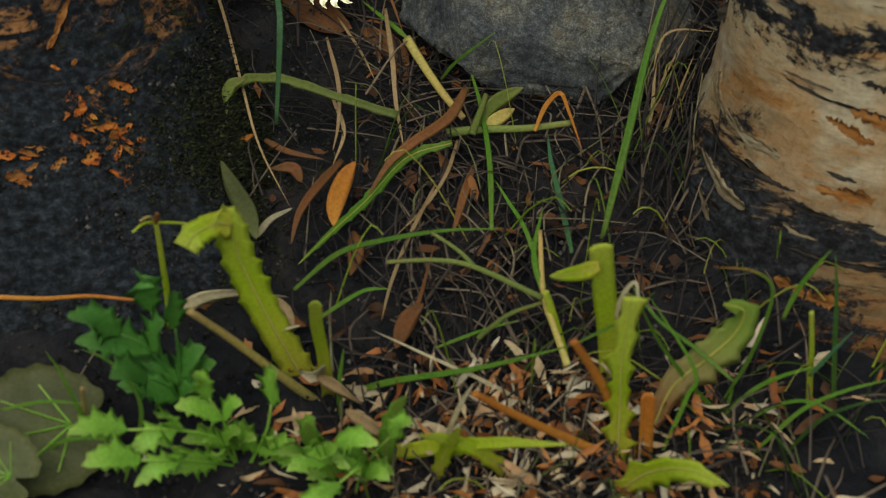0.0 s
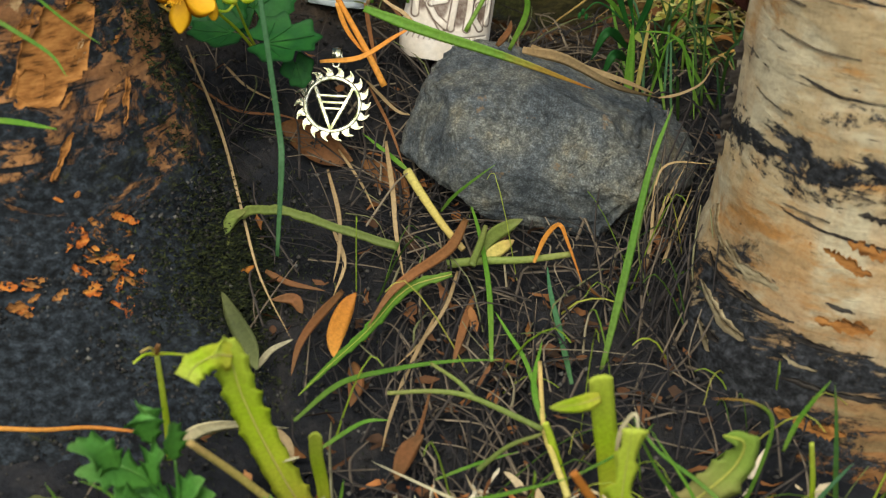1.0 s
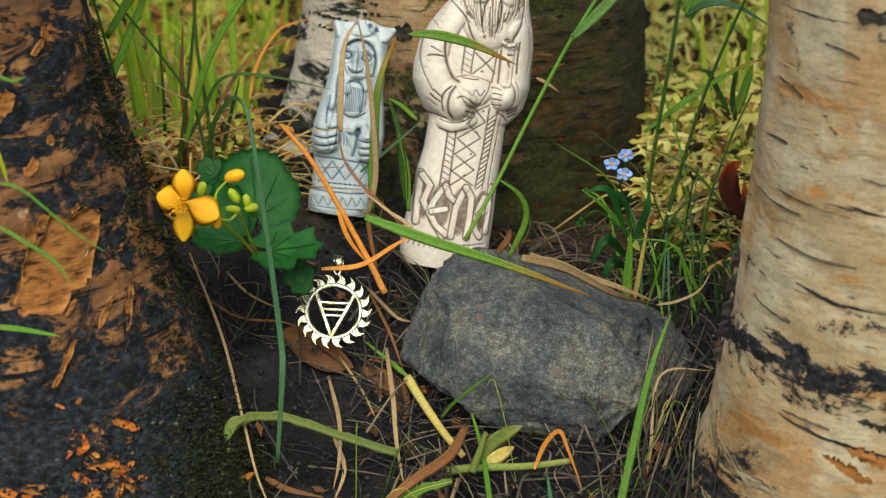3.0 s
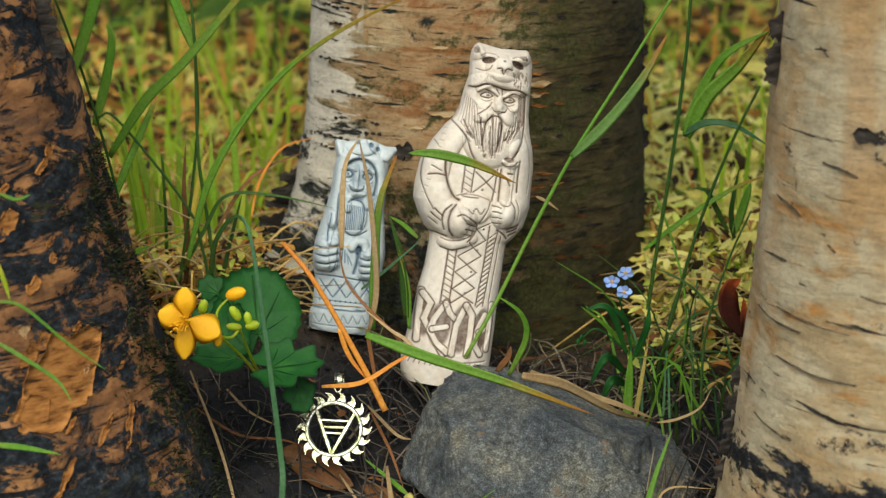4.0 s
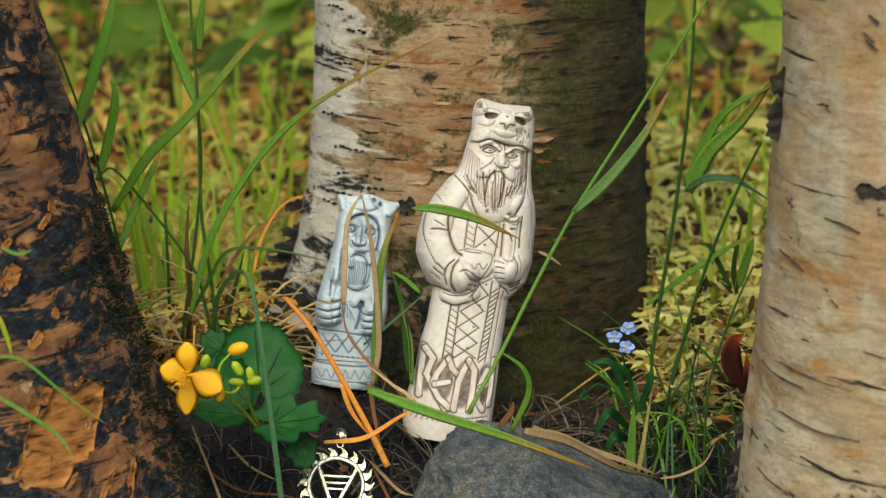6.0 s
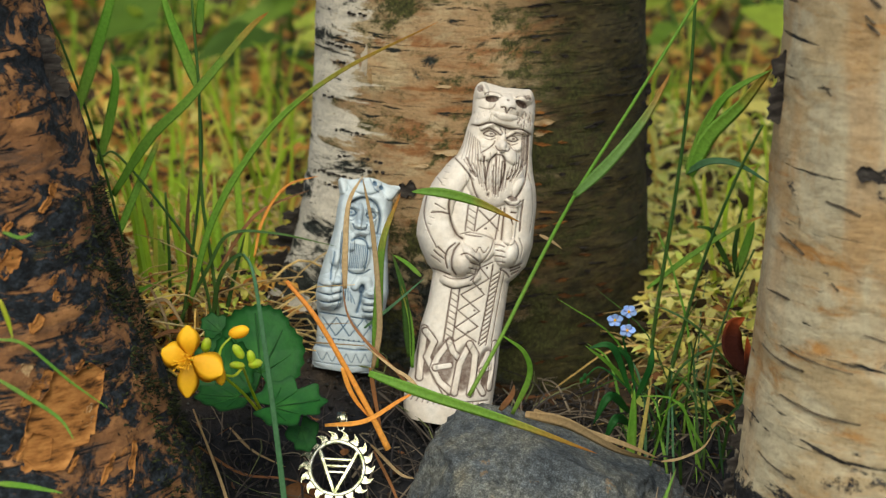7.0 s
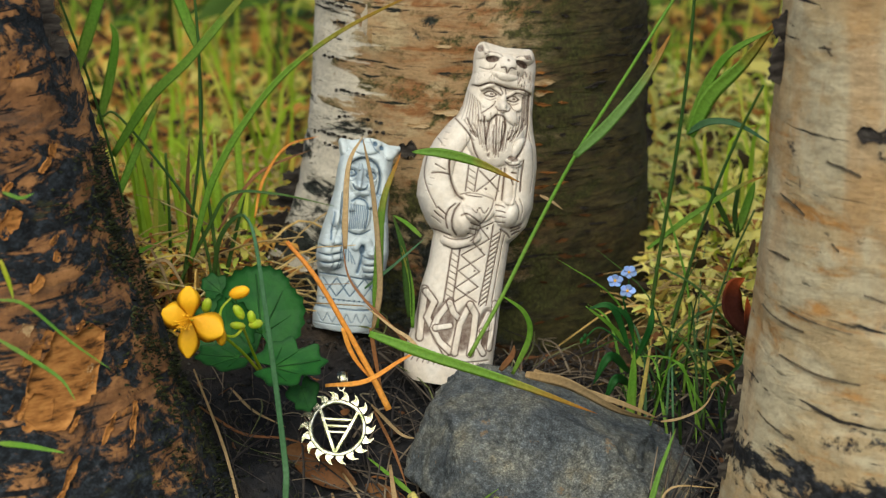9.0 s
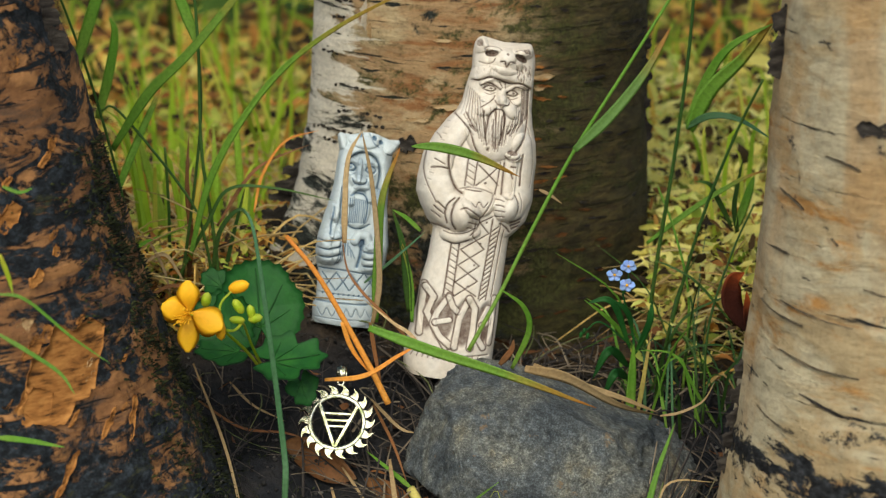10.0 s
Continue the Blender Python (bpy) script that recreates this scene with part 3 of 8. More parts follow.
    for i, (z, a) in enumerate(((0.135, 348), (0.120, 350), (0.105, 347), (0.09, 350))):
        bark_flake(birch_mid, skin_mid, a, z, 0.004, rnd.uniform(0.008, 0.016), PLATE["black"], 0.5, 20 + i)
    bark_flake(birch_mid, skin_mid, 228, 0.155, 0.006, 0.016, PLATE["white"], 0.9, 31)
    bark_flake(birch_mid, skin_mid, 230, 0.148, 0.005, 0.010, PLATE["tan"], 0.9, 32)
    for i, z in enumerate((0.185, 0.178, 0.168, 0.17)):
        bark_flake(birch_left, skin_left, -8, z, 0.006, 0.010, PLATE["black"], 0.8, 40 + i)
    for i, z in enumerate((0.182, 0.172, 0.166)):
        bark_flake(birch_right, skin_right, 183, z, 0.007, 0.012, PLATE["black"], 0.6, 50 + i)
    for i, z in enumerate((0.050, 0.040, 0.030, 0.022, 0.012)):
        bark_flake(birch_right, skin_right, 178, z, 0.006, 0.010, PLATE["black"], 0.4, 60 + i)


bark_details()


# ---------- carved figurines ----------
class Relief:
    """Carving on a figure. Design units: a quarter of a millimetre, u across from the axis, v up from the base."""

    def __init__(self, u, v):
        self.u, self.v = u, v
        self.h = np.zeros_like(u)
        self.cut = np.zeros_like(u)

    def lump(self, cu, cv, ru, rv, height, turn=0.0, power=1.0):
        a = radians(turn)
        du, dv = self.u - cu, self.v - cv
        p = (du * math.cos(a) + dv * math.sin(a)) / ru
        q = (-du * math.sin(a) + dv * math.cos(a)) / rv
        self.h += height * np.clip(1 - (p * p + q * q), 0, 1) ** (0.5 * power)

    def hollow(self, cu, cv, ru, rv, depth, stain=0.6, turn=0.0):
        a = radians(turn)
        du, dv = self.u - cu, self.v - cv
        p = (du * math.cos(a) + dv * math.sin(a)) / ru
        q = (-du * math.sin(a) + dv * math.cos(a)) / rv
        k = sstep(0, 0.5, 1 - (p * p + q * q))
        self.h -= depth * k
        self.cut = np.maximum(self.cut, stain * k)

    def line(self, pts, width=3.0, depth=3.0, stain=1.0):
        width *= 0.66
        if len(pts) > 2:
            pts = [(q.x, q.y) for q in spline([Vector((x, y, 0)) for x, y in pts], len(pts) * 3)]
        d = np.full_like(self.u, 1e9)
        for (a, b), (c, e) in zip(pts, pts[1:]):
            l2 = (c - a) ** 2 + (e - b) ** 2 + 1e-9
            t = np.clip(((self.u - a) * (c - a) + (self.v - b) * (e - b)) / l2, 0, 1)
            d = np.minimum(d, np.hypot(self.u - a - t * (c - a), self.v - b - t * (e - b)))
        k = np.exp(-(d / width) ** 2)
        self.h -= depth * k
        self.cut = np.maximum(self.cut, stain * np.maximum(k, 0.22 * np.exp(-(d / (3.2 * width)) ** 2)))

    def roll(self, pts, width, height):
        d = np.full_like(self.u, 1e9)
        for (a, b), (c, e) in zip(pts, pts[1:]):
            l2 = (c - a) ** 2 + (e - b) ** 2 + 1e-9
            t = np.clip(((self.u - a) * (c - a) + (self.v - b) * (e - b)) / l2, 0, 1)
            d = np.minimum(d, np.hypot(self.u - a - t * (c - a), self.v - b - t * (e - b)))
        self.h = np.maximum(self.h, 0) * 1.0 + np.minimum(self.h, 0) + height * np.sqrt(np.clip(1 - (d / width) ** 2, 0, 1))

    def bar(self, pts, width, height):
        """A raised, rubbed-clean stroke."""
        d = np.full_like(self.u, 1e9)
        for (a, b), (c, e) in zip(pts, pts[1:]):
            l2 = (c - a) ** 2 + (e - b) ** 2 + 1e-9
            t = np.clip(((self.u - a) * (c - a) + (self.v - b) * (e - b)) / l2, 0, 1)
            d = np.minimum(d, np.hypot(self.u - a - t * (c - a), self.v - b - t * (e - b)))
        edge = np.exp(-((d - width - 1) / 1.4) ** 2)
        k = 1 - sstep(width - 1.5, width + 0.5, d)
        self.cut = np.maximum(self.cut, 0.9 * edge) * (1 - k)
        self.h += height * k

    def arc(self, cu, cv, r, a0, a1, **kw):
        self.line([(cu + r * math.cos(radians(a)), cv + r * math.sin(radians(a))) for a in np.linspace(a0, a1, 7)], **kw)


def figure(name, label, material, height, left, right, depth, carve, m, ears, unit=0.00025, nv=640, nu=420):
    """One closed figure: an uneven oval body between its left and right outlines, with the carving on its front."""
    s = np.linspace(0, 1, nv)
    v = height * s
    L = np.interp(v, *zip(*left))
    R = np.interp(v, *zip(*right))
    D = np.interp(v, *zip(*depth))
    k = np.ones(5) / 5
    L, R, D = (np.convolve(np.pad(q, 2, mode="edge"), k, "valid") for q in (L, R, D))
    w = np.linspace(0, 2, nu, endpoint=False)
    th = math.pi * np.where(w < 0.75, w / 1.5, np.where(w < 1.25, 0.5 + (w - 0.75) * 2, 1.5 + (w - 1.25) / 1.5))
    cs, sn = np.cos(th), np.sin(th)
    e = 0.8
    U = np.where(sn < 0, L[:, None], R[:, None]) * (np.sign(sn) * np.abs(sn) ** e)[None]
    W = D[:, None] * (np.sign(cs) * np.abs(cs) ** e)[None]
    V = np.repeat(v[:, None], nu, 1)
    r = Relief(U, V)
    carve(r)
    r.h += 0.35 * np.sin(U * 0.11 + V * 0.05) * np.sin(V * 0.09 - U * 0.04) + 0.25 * np.sin(U * 0.31 + 1.7) * np.sin(V * 0.27)
    front = sstep(0.02, 0.5, cs)[None]
    W = W + r.h * front
    cut = r.cut * sstep(0.0, 0.2, cs)[None]
    back = W < 0
    W = np.where(back, W * 0.6, W)
    lift = sstep(0.93, 1.0, s)[:, None]
    for cu, wide, tall in ears:
        V = V + lift * tall * np.exp(-((U - cu) / wide) ** 2)
    co = np.stack([U.ravel(), -W.ravel(), V.ravel()], 1) * unit
    faces = grid_faces(nv, nu, True)
    top, bot = len(co), len(co) + 1
    co = np.vstack([co, [[(R[-1] - L[-1]) / 2 * unit, 0, (height + 1) * unit], [0, 0, 0]]])
    o = (nv - 1) * nu
    faces += [(o + i, o + (i + 1) % nu, top) for i in range(nu)] + [((i + 1) % nu, i, bot) for i in range(nu)]
    me = mesh_from(name, co, faces, material)
    at = me.attributes.new("carving", "FLOAT", "POINT")
    at.data.foreach_set("value", np.append(np.clip(cut.ravel(), 0, 1), [0, 0]).astype(np.float32))
    return thing(name, me, label, "figurine", "figurines", m=m)


def carve_tall(r):
    def q(x, y):
        """From the drawing's grid to the figure's own units."""
        return 0.9392 * x +0.1296 * y -852.48, 0.1262 * x -0.9364 * y +600.99

    rnd = random.Random(12)
    # bear hood: ears, eyes, muzzle, brim
    r.lump(-33.1, 563.2, 15, 14, 9)
    r.lump(47.2, 563.5, 15, 14, 9)
    r.hollow(-32.2, 563.3, 5, 6, 5, 0.55)
    r.line([(-28.9, 560.0), (-35.5, 566.7)], width=1.4, depth=2, stain=0.9)
    for k in range(4):
        r.line([q(929+3*k,163+k), q(933+3*k,171+k)], width=1.3, depth=2, stain=0.9)
    r.lump(13.7, 542.8, 30, 24, 12, power=1.6)
    r.lump(14.7, 549.6, 15, 13, 6, power=1.4)
    r.lump(-12.8, 561.2, 16, 8, 6)
    r.lump(37.9, 561.3, 16, 8, 6, turn=-14)
    r.hollow(-11.6, 552.8, 12, 6.0, 8, 1.0, 12)
    r.hollow(38.4, 550.9, 13, 6.0, 8, 1.0, -20)
    r.line([(-25.4, 555.7), (-16.9, 563.5), (-3.6, 564.3), (4.7, 559.7)], width=1.3, depth=1.6, stain=0.55)
    r.line([(27.5, 560.9), (36.5, 564.9), (48.9, 558.0)], width=1.3, depth=1.6, stain=0.6)
    r.line([(3.5, 540.5), (10.1, 541.4), (14.2, 532.4), (18.7, 541.6), (29.3, 541.1)], width=1.6, depth=2.6, stain=0.95)
    r.hollow(14.0, 554.3, 3, 2.5, 2, 0.6)
    r.line([(-30.4, 536.9), (-18.6, 534.6), (-9.5, 537.8), (-5.7, 545.0)], width=1.4, depth=1.8, stain=0.6)
    for k in range(46):
        x, y = rnd.uniform(915, 943), rnd.uniform(190, 216)
        r.line([q(x,y), q(x+rnd.uniform(-3,3),y+rnd.uniform(3,7))], width=1.1, depth=1.1, stain=rnd.uniform(0.3, 0.85))
    for k in range(26):
        x, y = rnd.uniform(842, 880), rnd.uniform(190, 206)
        r.line([q(x,y), q(x+rnd.uniform(-2,2),y+rnd.uniform(2,5))], width=1.1, depth=0.8, stain=rnd.uniform(0.15, 0.4))
    r.roll([(-35.0, 514.3), (-11.2, 522.3), (15.7, 521.1), (41.1, 517.9), (61.0, 512.0)], 11, 9)
    r.line([(-37.7, 506.3), (-26.2, 506.0), (-11.8, 512.7), (5.6, 511.2), (23.3, 507.8), (44.2, 508.8), (62.2, 503.5)], width=2.2, depth=5, stain=0.85)
    # face under the brim
    r.hollow(12.4, 490.2, 40, 24, 5, 0.08)
    r.roll([(-21.9, 502.7), (-5.5, 508.7), (8.1, 500.1)], 5, 6)
    r.roll([(46.9, 503.4), (34.3, 504.6), (23.9, 496.5)], 5, 6)
    r.line([(-22.2, 497.9), (-10.6, 504.2), (3.4, 499.5), (9.9, 494.6)], width=1.6, depth=2.6, stain=0.9)
    r.line([(49.2, 500.8), (36.6, 502.0), (26.2, 493.9), (21.8, 491.4)], width=1.6, depth=2.6, stain=0.9)
    r.line([(8.0, 507.7), (12.2, 498.7)], width=1.5, depth=2.2, stain=0.9)
    r.line([(17.7, 507.1), (17.9, 498.5)], width=1.5, depth=2.2, stain=0.8)
    for cx, cy in ((868, 230), (908, 239)):
        r.lump(*q(cx, cy), 10, 4.5, 4)
        r.line([q(cx - 11, cy), q(cx - 4, cy - 4), q(cx + 5, cy - 3.5), q(cx + 11, cy + 2)], width=1.7, depth=3.0, stain=1.0)
        r.line([q(cx - 10, cy + 2), q(cx - 3, cy + 4.5), q(cx + 5, cy + 5), q(cx + 11, cy + 2)], width=1.3, depth=2.0, stain=0.85)
        r.hollow(*q(cx + 2, cy + 0.5), 3.4, 2.0, 1.5, 1.0)
        r.line([q(cx - 9, cy + 8), q(cx, cy + 11), q(cx + 10, cy + 8)], width=1.4, depth=1.8, stain=0.6)
    r.lump(14.0, 485.6, 8, 20, 13, power=0.8)
    r.lump(15.3, 476.2, 14, 9, 9)
    r.line([(2.9, 475.5), (7.6, 469.5), (15.2, 469.6), (23.8, 469.8), (27.9, 475.1)], width=1.6, depth=2.6, stain=0.8)
    r.line([(2.7, 484.1), (-1.1, 476.9), (-11.3, 467.9), (-19.9, 461.0)], width=1.7, depth=2.4, stain=0.8)
    r.line([(26.7, 483.5), (33.8, 474.0), (43.7, 471.5)], width=1.5, depth=2.2, stain=0.6)
    r.lump(-10.9, 478.5, 13, 9, 5)
    r.lump(38.9, 478.5, 11, 9, 5)
    # moustache, beard and side locks
    r.lump(9.1, 430.6, 50, 56, 17)
    r.lump(-10.3, 460.4, 19, 11, 8, turn=30)
    r.lump(30.6, 462.1, 17, 11, 8, turn=-40)
    r.line([(-6.4, 411.3), (-5.6, 433.4), (-3.2, 450.9), (5.9, 460.7), (17.5, 460.3), (23.0, 447.7), (22.0, 427.6), (18.7, 403.3)], width=2.1, depth=4.2, stain=0.95)
    r.lump(10.9, 438.5, 11, 26, 5)
    rnd = random.Random(4)
    for k in range(40):
        x0 = 822 + k * 2.75
        top = 262 + abs(x0 - 880) * 0.10 + rnd.uniform(0, 34)
        end = 348 - abs(x0 - 872) * 0.75 + rnd.uniform(-14, 4)
        if end > top + 8:
            xm = x0 + (876 - x0) * 0.12
            r.line([q(x0,top), q(xm+rnd.uniform(-2,2),(top+end)/2), q(x0+(872-x0)*0.26,end)], width=rnd.uniform(1.1, 1.9), depth=rnd.uniform(2.0, 3.8), stain=rnd.uniform(0.35, 1.0))
    for k in range(7):
        r.line([q(833+k*2.5,226+k*3), q(826+k*4,255), q(818+k*5,275+k*5)], width=1.3, depth=1.8, stain=rnd.uniform(0.3, 0.7))
        r.line([q(926+k*2.4,236-k), q(925+k*2.2,268), q(920+k*2.6,300-k*3)], width=1.5, depth=2.4, stain=rnd.uniform(0.55, 1.0))
    r.line([(-47.8, 468.7), (-55.1, 452.5), (-57.0, 445.6), (-42.6, 431.3), (-31.1, 417.6), (-22.7, 397.7), (-13.1, 383.7)], width=2.0, depth=3.6, stain=0.85)
    r.line([(58.6, 502.1), (63.8, 457.0), (61.8, 423.4), (48.7, 393.9)], width=2.2, depth=3.6, stain=0.9)
    # shoulders, arms and sleeves
    r.roll([(-62.2, 421.0), (-80.5, 380.4), (-85.0, 336.9), (-66.1, 296.5), (-36.9, 279.4)], 30, 15)
    r.roll([(60.0, 408.8), (69.6, 367.2), (73.5, 324.8), (58.6, 294.2)], 20, 12)
    r.line([(-67.5, 438.4), (-85.2, 414.1), (-95.3, 383.2), (-98.0, 347.5), (-88.5, 320.2), (-71.4, 293.9)], width=1.7, depth=2.2, stain=0.7)
    for k in range(11):
        x, y = 793 - k * 4.0, 286 + k * 11.5
        r.line([q(x,y), q(x+6,y+2)], width=1.1, depth=1.2, stain=0.45)
    r.line([(-61.1, 384.9), (-59.8, 362.2), (-51.8, 338.5), (-40.7, 320.9), (-30.3, 314.7)], width=3.0, depth=6, stain=0.7)
    r.line([(-87.0, 350.9), (-74.0, 353.6), (-59.5, 352.7)], width=2.0, depth=3.2, stain=0.85)
    r.line([(-83.4, 366.7), (-73.2, 362.3), (-66.2, 359.4)], width=1.4, depth=2, stain=0.8)
    r.line([(-84.0, 412.4), (-76.8, 401.9)], width=1.3, depth=1.6, stain=0.7)
    r.line([(67.4, 438.4), (76.9, 411.1), (83.0, 373.8), (82.9, 340.4)], width=1.6, depth=2, stain=0.5)
    r.line([(62.3, 392.0), (62.1, 366.2), (63.7, 340.6)], width=2.2, depth=4, stain=0.85)
    r.line([(-74.5, 288.7), (-67.1, 283.0), (-57.7, 277.6)], width=1.8, depth=2.6)
    r.line([(-69.8, 296.0), (-62.3, 290.3), (-53.9, 284.8)], width=1.8, depth=2.6)
    r.line([(-77.1, 279.8), (-68.8, 275.2), (-61.5, 270.4)], width=1.5, depth=2.0, stain=0.8)
    r.line([(-42.4, 305.4), (-52.4, 294.5), (-55.0, 278.9), (-48.9, 262.6)], width=2.0, depth=3)
    r.line([(-34.9, 306.4), (-42.7, 293.9), (-45.4, 278.3), (-41.4, 263.6), (-33.4, 254.2)], width=2.2, depth=3.6)
    r.line([(-72.1, 257.5), (-58.5, 255.6), (-42.7, 252.0)], width=2.4, depth=4, stain=0.85)
    # fists
    r.lump(-21.4, 277.7, 27, 27, 18)
    r.lump(-9.5, 288.8, 15, 10, 6, turn=-30)
    r.line([(-31.5, 288.7), (-23.4, 292.7), (-13.3, 288.3), (1.2, 280.7)], width=1.8, depth=2.8, stain=0.95)
    for k in range(3):
        r.line([q(829-k*2,456+k*10), q(838-k,460+k*9), q(848-k*3,463+k*8)], width=1.5, depth=2.6, stain=0.9)
    r.line([(3.1, 281.0), (5.5, 269.9), (0.5, 257.8), (-7.6, 247.1)], width=1.8, depth=3, stain=0.8)
    r.roll([(-48.1, 242.6), (-31.2, 238.2), (-12.9, 244.5), (1.0, 254.0)], 9, 9)
    r.line([(-51.8, 248.8), (-38.0, 245.9), (-17.5, 249.6), (-3.5, 259.1)], width=1.5, depth=2.6, stain=0.75)
    r.line([(-49.6, 232.9), (-30.0, 229.8), (-8.3, 238.5)], width=1.8, depth=2.6, stain=0.8)
    r.lump(46.2, 301.1, 21, 25, 17)
    for k in range(4):
        r.line([q(876,426+k*10), q(884,427+k*10), q(891,430+k*9)], width=1.5, depth=2.4, stain=0.85)
    r.line([(57.6, 322.6), (65.0, 310.3), (65.5, 293.2)], width=1.8, depth=2.6, stain=0.75)
    r.line([(64.6, 327.4), (72.5, 311.3), (72.0, 294.1)], width=1.5, depth=2.0, stain=0.55)
    for k in range(3):
        r.line([q(904+k*2,468+k*6), q(915,465+k*6), q(925-k*2,461+k*7)], width=2.6, depth=3.4)
    r.line([(40.6, 272.7), (52.9, 266.7), (59.5, 260.0)], width=2.2, depth=3.4, stain=0.85)
    # cup and staff
    r.lump(-2.2, 305.1, 29, 27, 11, power=0.7)
    r.line([(-35.1, 321.6), (-20.5, 326.5), (-1.3, 326.2), (20.4, 321.5)], width=1.6, depth=2.2, stain=0.6)
    r.line([(-26.6, 322.8), (-12.2, 321.9), (1.1, 322.7)], width=1.5, depth=2.4, stain=0.85)
    r.line([(-14.1, 301.6), (-6.7, 295.9), (-1.3, 305.2), (7.7, 295.9), (13.9, 306.3)], width=1.3, depth=2, stain=0.8)
    r.line([(21.6, 319.7), (19.0, 304.1), (11.7, 287.9), (5.5, 277.5)], width=1.6, depth=2.6, stain=0.75)
    r.roll([(45.0, 385.8), (44.9, 359.1), (45.6, 325.8)], 11, 10)
    r.lump(45.8, 386.9, 15, 9, 8)
    r.hollow(43.1, 392.2, 10, 5, 5, 0.6)
    r.line([(31.6, 385.9), (38.9, 381.2), (50.2, 382.7), (57.8, 390.4)], width=1.8, depth=2.6, stain=0.8)
    r.line([(44.4, 369.5), (52.0, 369.6)], width=2.2, depth=2.6)
    r.line([(46.1, 357.3), (49.9, 350.2)], width=1.8, depth=2.4)
    r.line([(33.1, 374.7), (34.0, 348.1), (34.8, 321.5)], width=1.8, depth=3, stain=0.85)
    # woven panel: above the cup and down the robe
    r.line([(-27.7, 372.2), (-27.5, 349.4), (-27.4, 328.4)], width=1.6, depth=2.4)
    r.line([(-11.3, 370.6), (-12.4, 351.4), (-12.4, 330.4)], width=1.5, depth=2.2)
    r.line([(26.6, 373.8), (26.4, 347.1), (24.4, 320.1)], width=1.6, depth=2.4)
    for k in range(4):
        r.line([q(829-k,362+k*11), q(841-k,370+k*11)], width=1.2, depth=1.6, stain=0.7)
    r.line([(-8.6, 365.3), (10.6, 350.7), (28.0, 335.8)], width=1.5, depth=2.2)
    r.line([(22.2, 363.7), (7.4, 346.4), (-9.6, 330.8)], width=1.5, depth=2.2)
    r.hollow(5.9, 336.7, 2.2, 2.2, 1.5, 0.9)
    r.line([(-35.7, 229.1), (-36.4, 186.0), (-37.5, 138.2)], width=1.8, depth=2.6)
    r.line([(-22.5, 230.8), (-22.3, 187.9), (-22.7, 142.1)], width=1.7, depth=2.4)
    r.line([(27.3, 278.5), (26.7, 213.6), (22.2, 142.4)], width=1.7, depth=2.6)
    r.line([(42.4, 272.9), (38.9, 215.2), (34.7, 142.2)], width=1.7, depth=2.6)
    r.line([(49.4, 264.3), (46.8, 206.8), (44.3, 149.2)], width=1.5, depth=2.2, stain=0.7)
    for k in range(9):
        r.line([q(801-k*1.7,512+k*10.5), q(811-k*1.5,519+k*10.5)], width=1.3, depth=1.7, stain=0.8)
    for k in range(15):
        r.line([q(884-k*1.7,476+k*8.8), q(872-k*1.6,484+k*8.8)], width=1.6, depth=2.2, stain=0.85)
    zig = [(872, 458), (850, 468), (866, 488), (816, 516), (849, 546), (806, 574), (843, 600)]
    zag = [(843, 462), (836, 492), (858, 516), (811, 544), (846, 573), (803, 600)]
    for way in (zig, zag):
        for a, b in zip(way, way[1:]):
            r.line([q(*a), q(*b)], width=1.5, depth=2.2, stain=0.9)
    for k in range(4):
        r.hollow(*q(862-k*11,468+k*38), 2.0, 2.0, 1.5, 0.85)
    # interlaced strokes cut round the hem
    for cx, cy, ru, rv in ((759, 622, 15, 42), (784, 640, 22, 44), (822, 648, 20, 46), (860, 648, 16, 40)):
        r.hollow(*q(cx,cy), ru, rv, 3.0, 0.62)
    r.bar([(-69.4, 154.9), (-69.3, 119.6), (-68.6, 73.0)], 4.9, 1.8)
    r.bar([(-67.0, 151.4), (-52.5, 136.2), (-60.1, 108.5), (-41.9, 80.4), (-22.0, 54.4)], 4.9, 1.8)
    r.bar([(-26.4, 141.6), (-43.2, 110.7), (-48.1, 91.0), (-35.0, 71.8), (-14.8, 57.3)], 4.9, 1.8)
    r.bar([(-44.6, 93.4), (-21.7, 100.3)], 4.5, 1.8)
    r.bar([(-27.1, 139.6), (-19.2, 123.5), (-8.5, 115.4)], 4.5, 1.8)
    r.bar([(7.2, 140.4), (-5.0, 104.4), (-8.0, 56.3)], 5.1, 1.8)
    r.bar([(7.2, 140.4), (18.9, 124.8), (20.1, 88.7), (18.6, 58.0)], 5.1, 1.8)
    r.bar([(41.5, 127.8), (31.7, 101.7), (30.6, 74.9), (41.1, 61.0)], 4.5, 1.8)
    r.bar([(34.1, 98.2), (46.7, 103.7)], 3.9, 1.8)
    r.bar([(50.4, 146.2), (51.3, 112.0), (51.4, 70.0)], 4.3, 1.8)
    r.line([(-85.7, 51.6), (-57.4, 40.2), (-9.4, 39.0), (52.4, 49.2)], width=1.8, depth=2.2, stain=0.55)
    for k in range(15):
        r.line([q(724+k*9.5,694+k*1.2), q(719+k*9.5,703+k*1.5)], width=1.6, depth=2, stain=0.6)


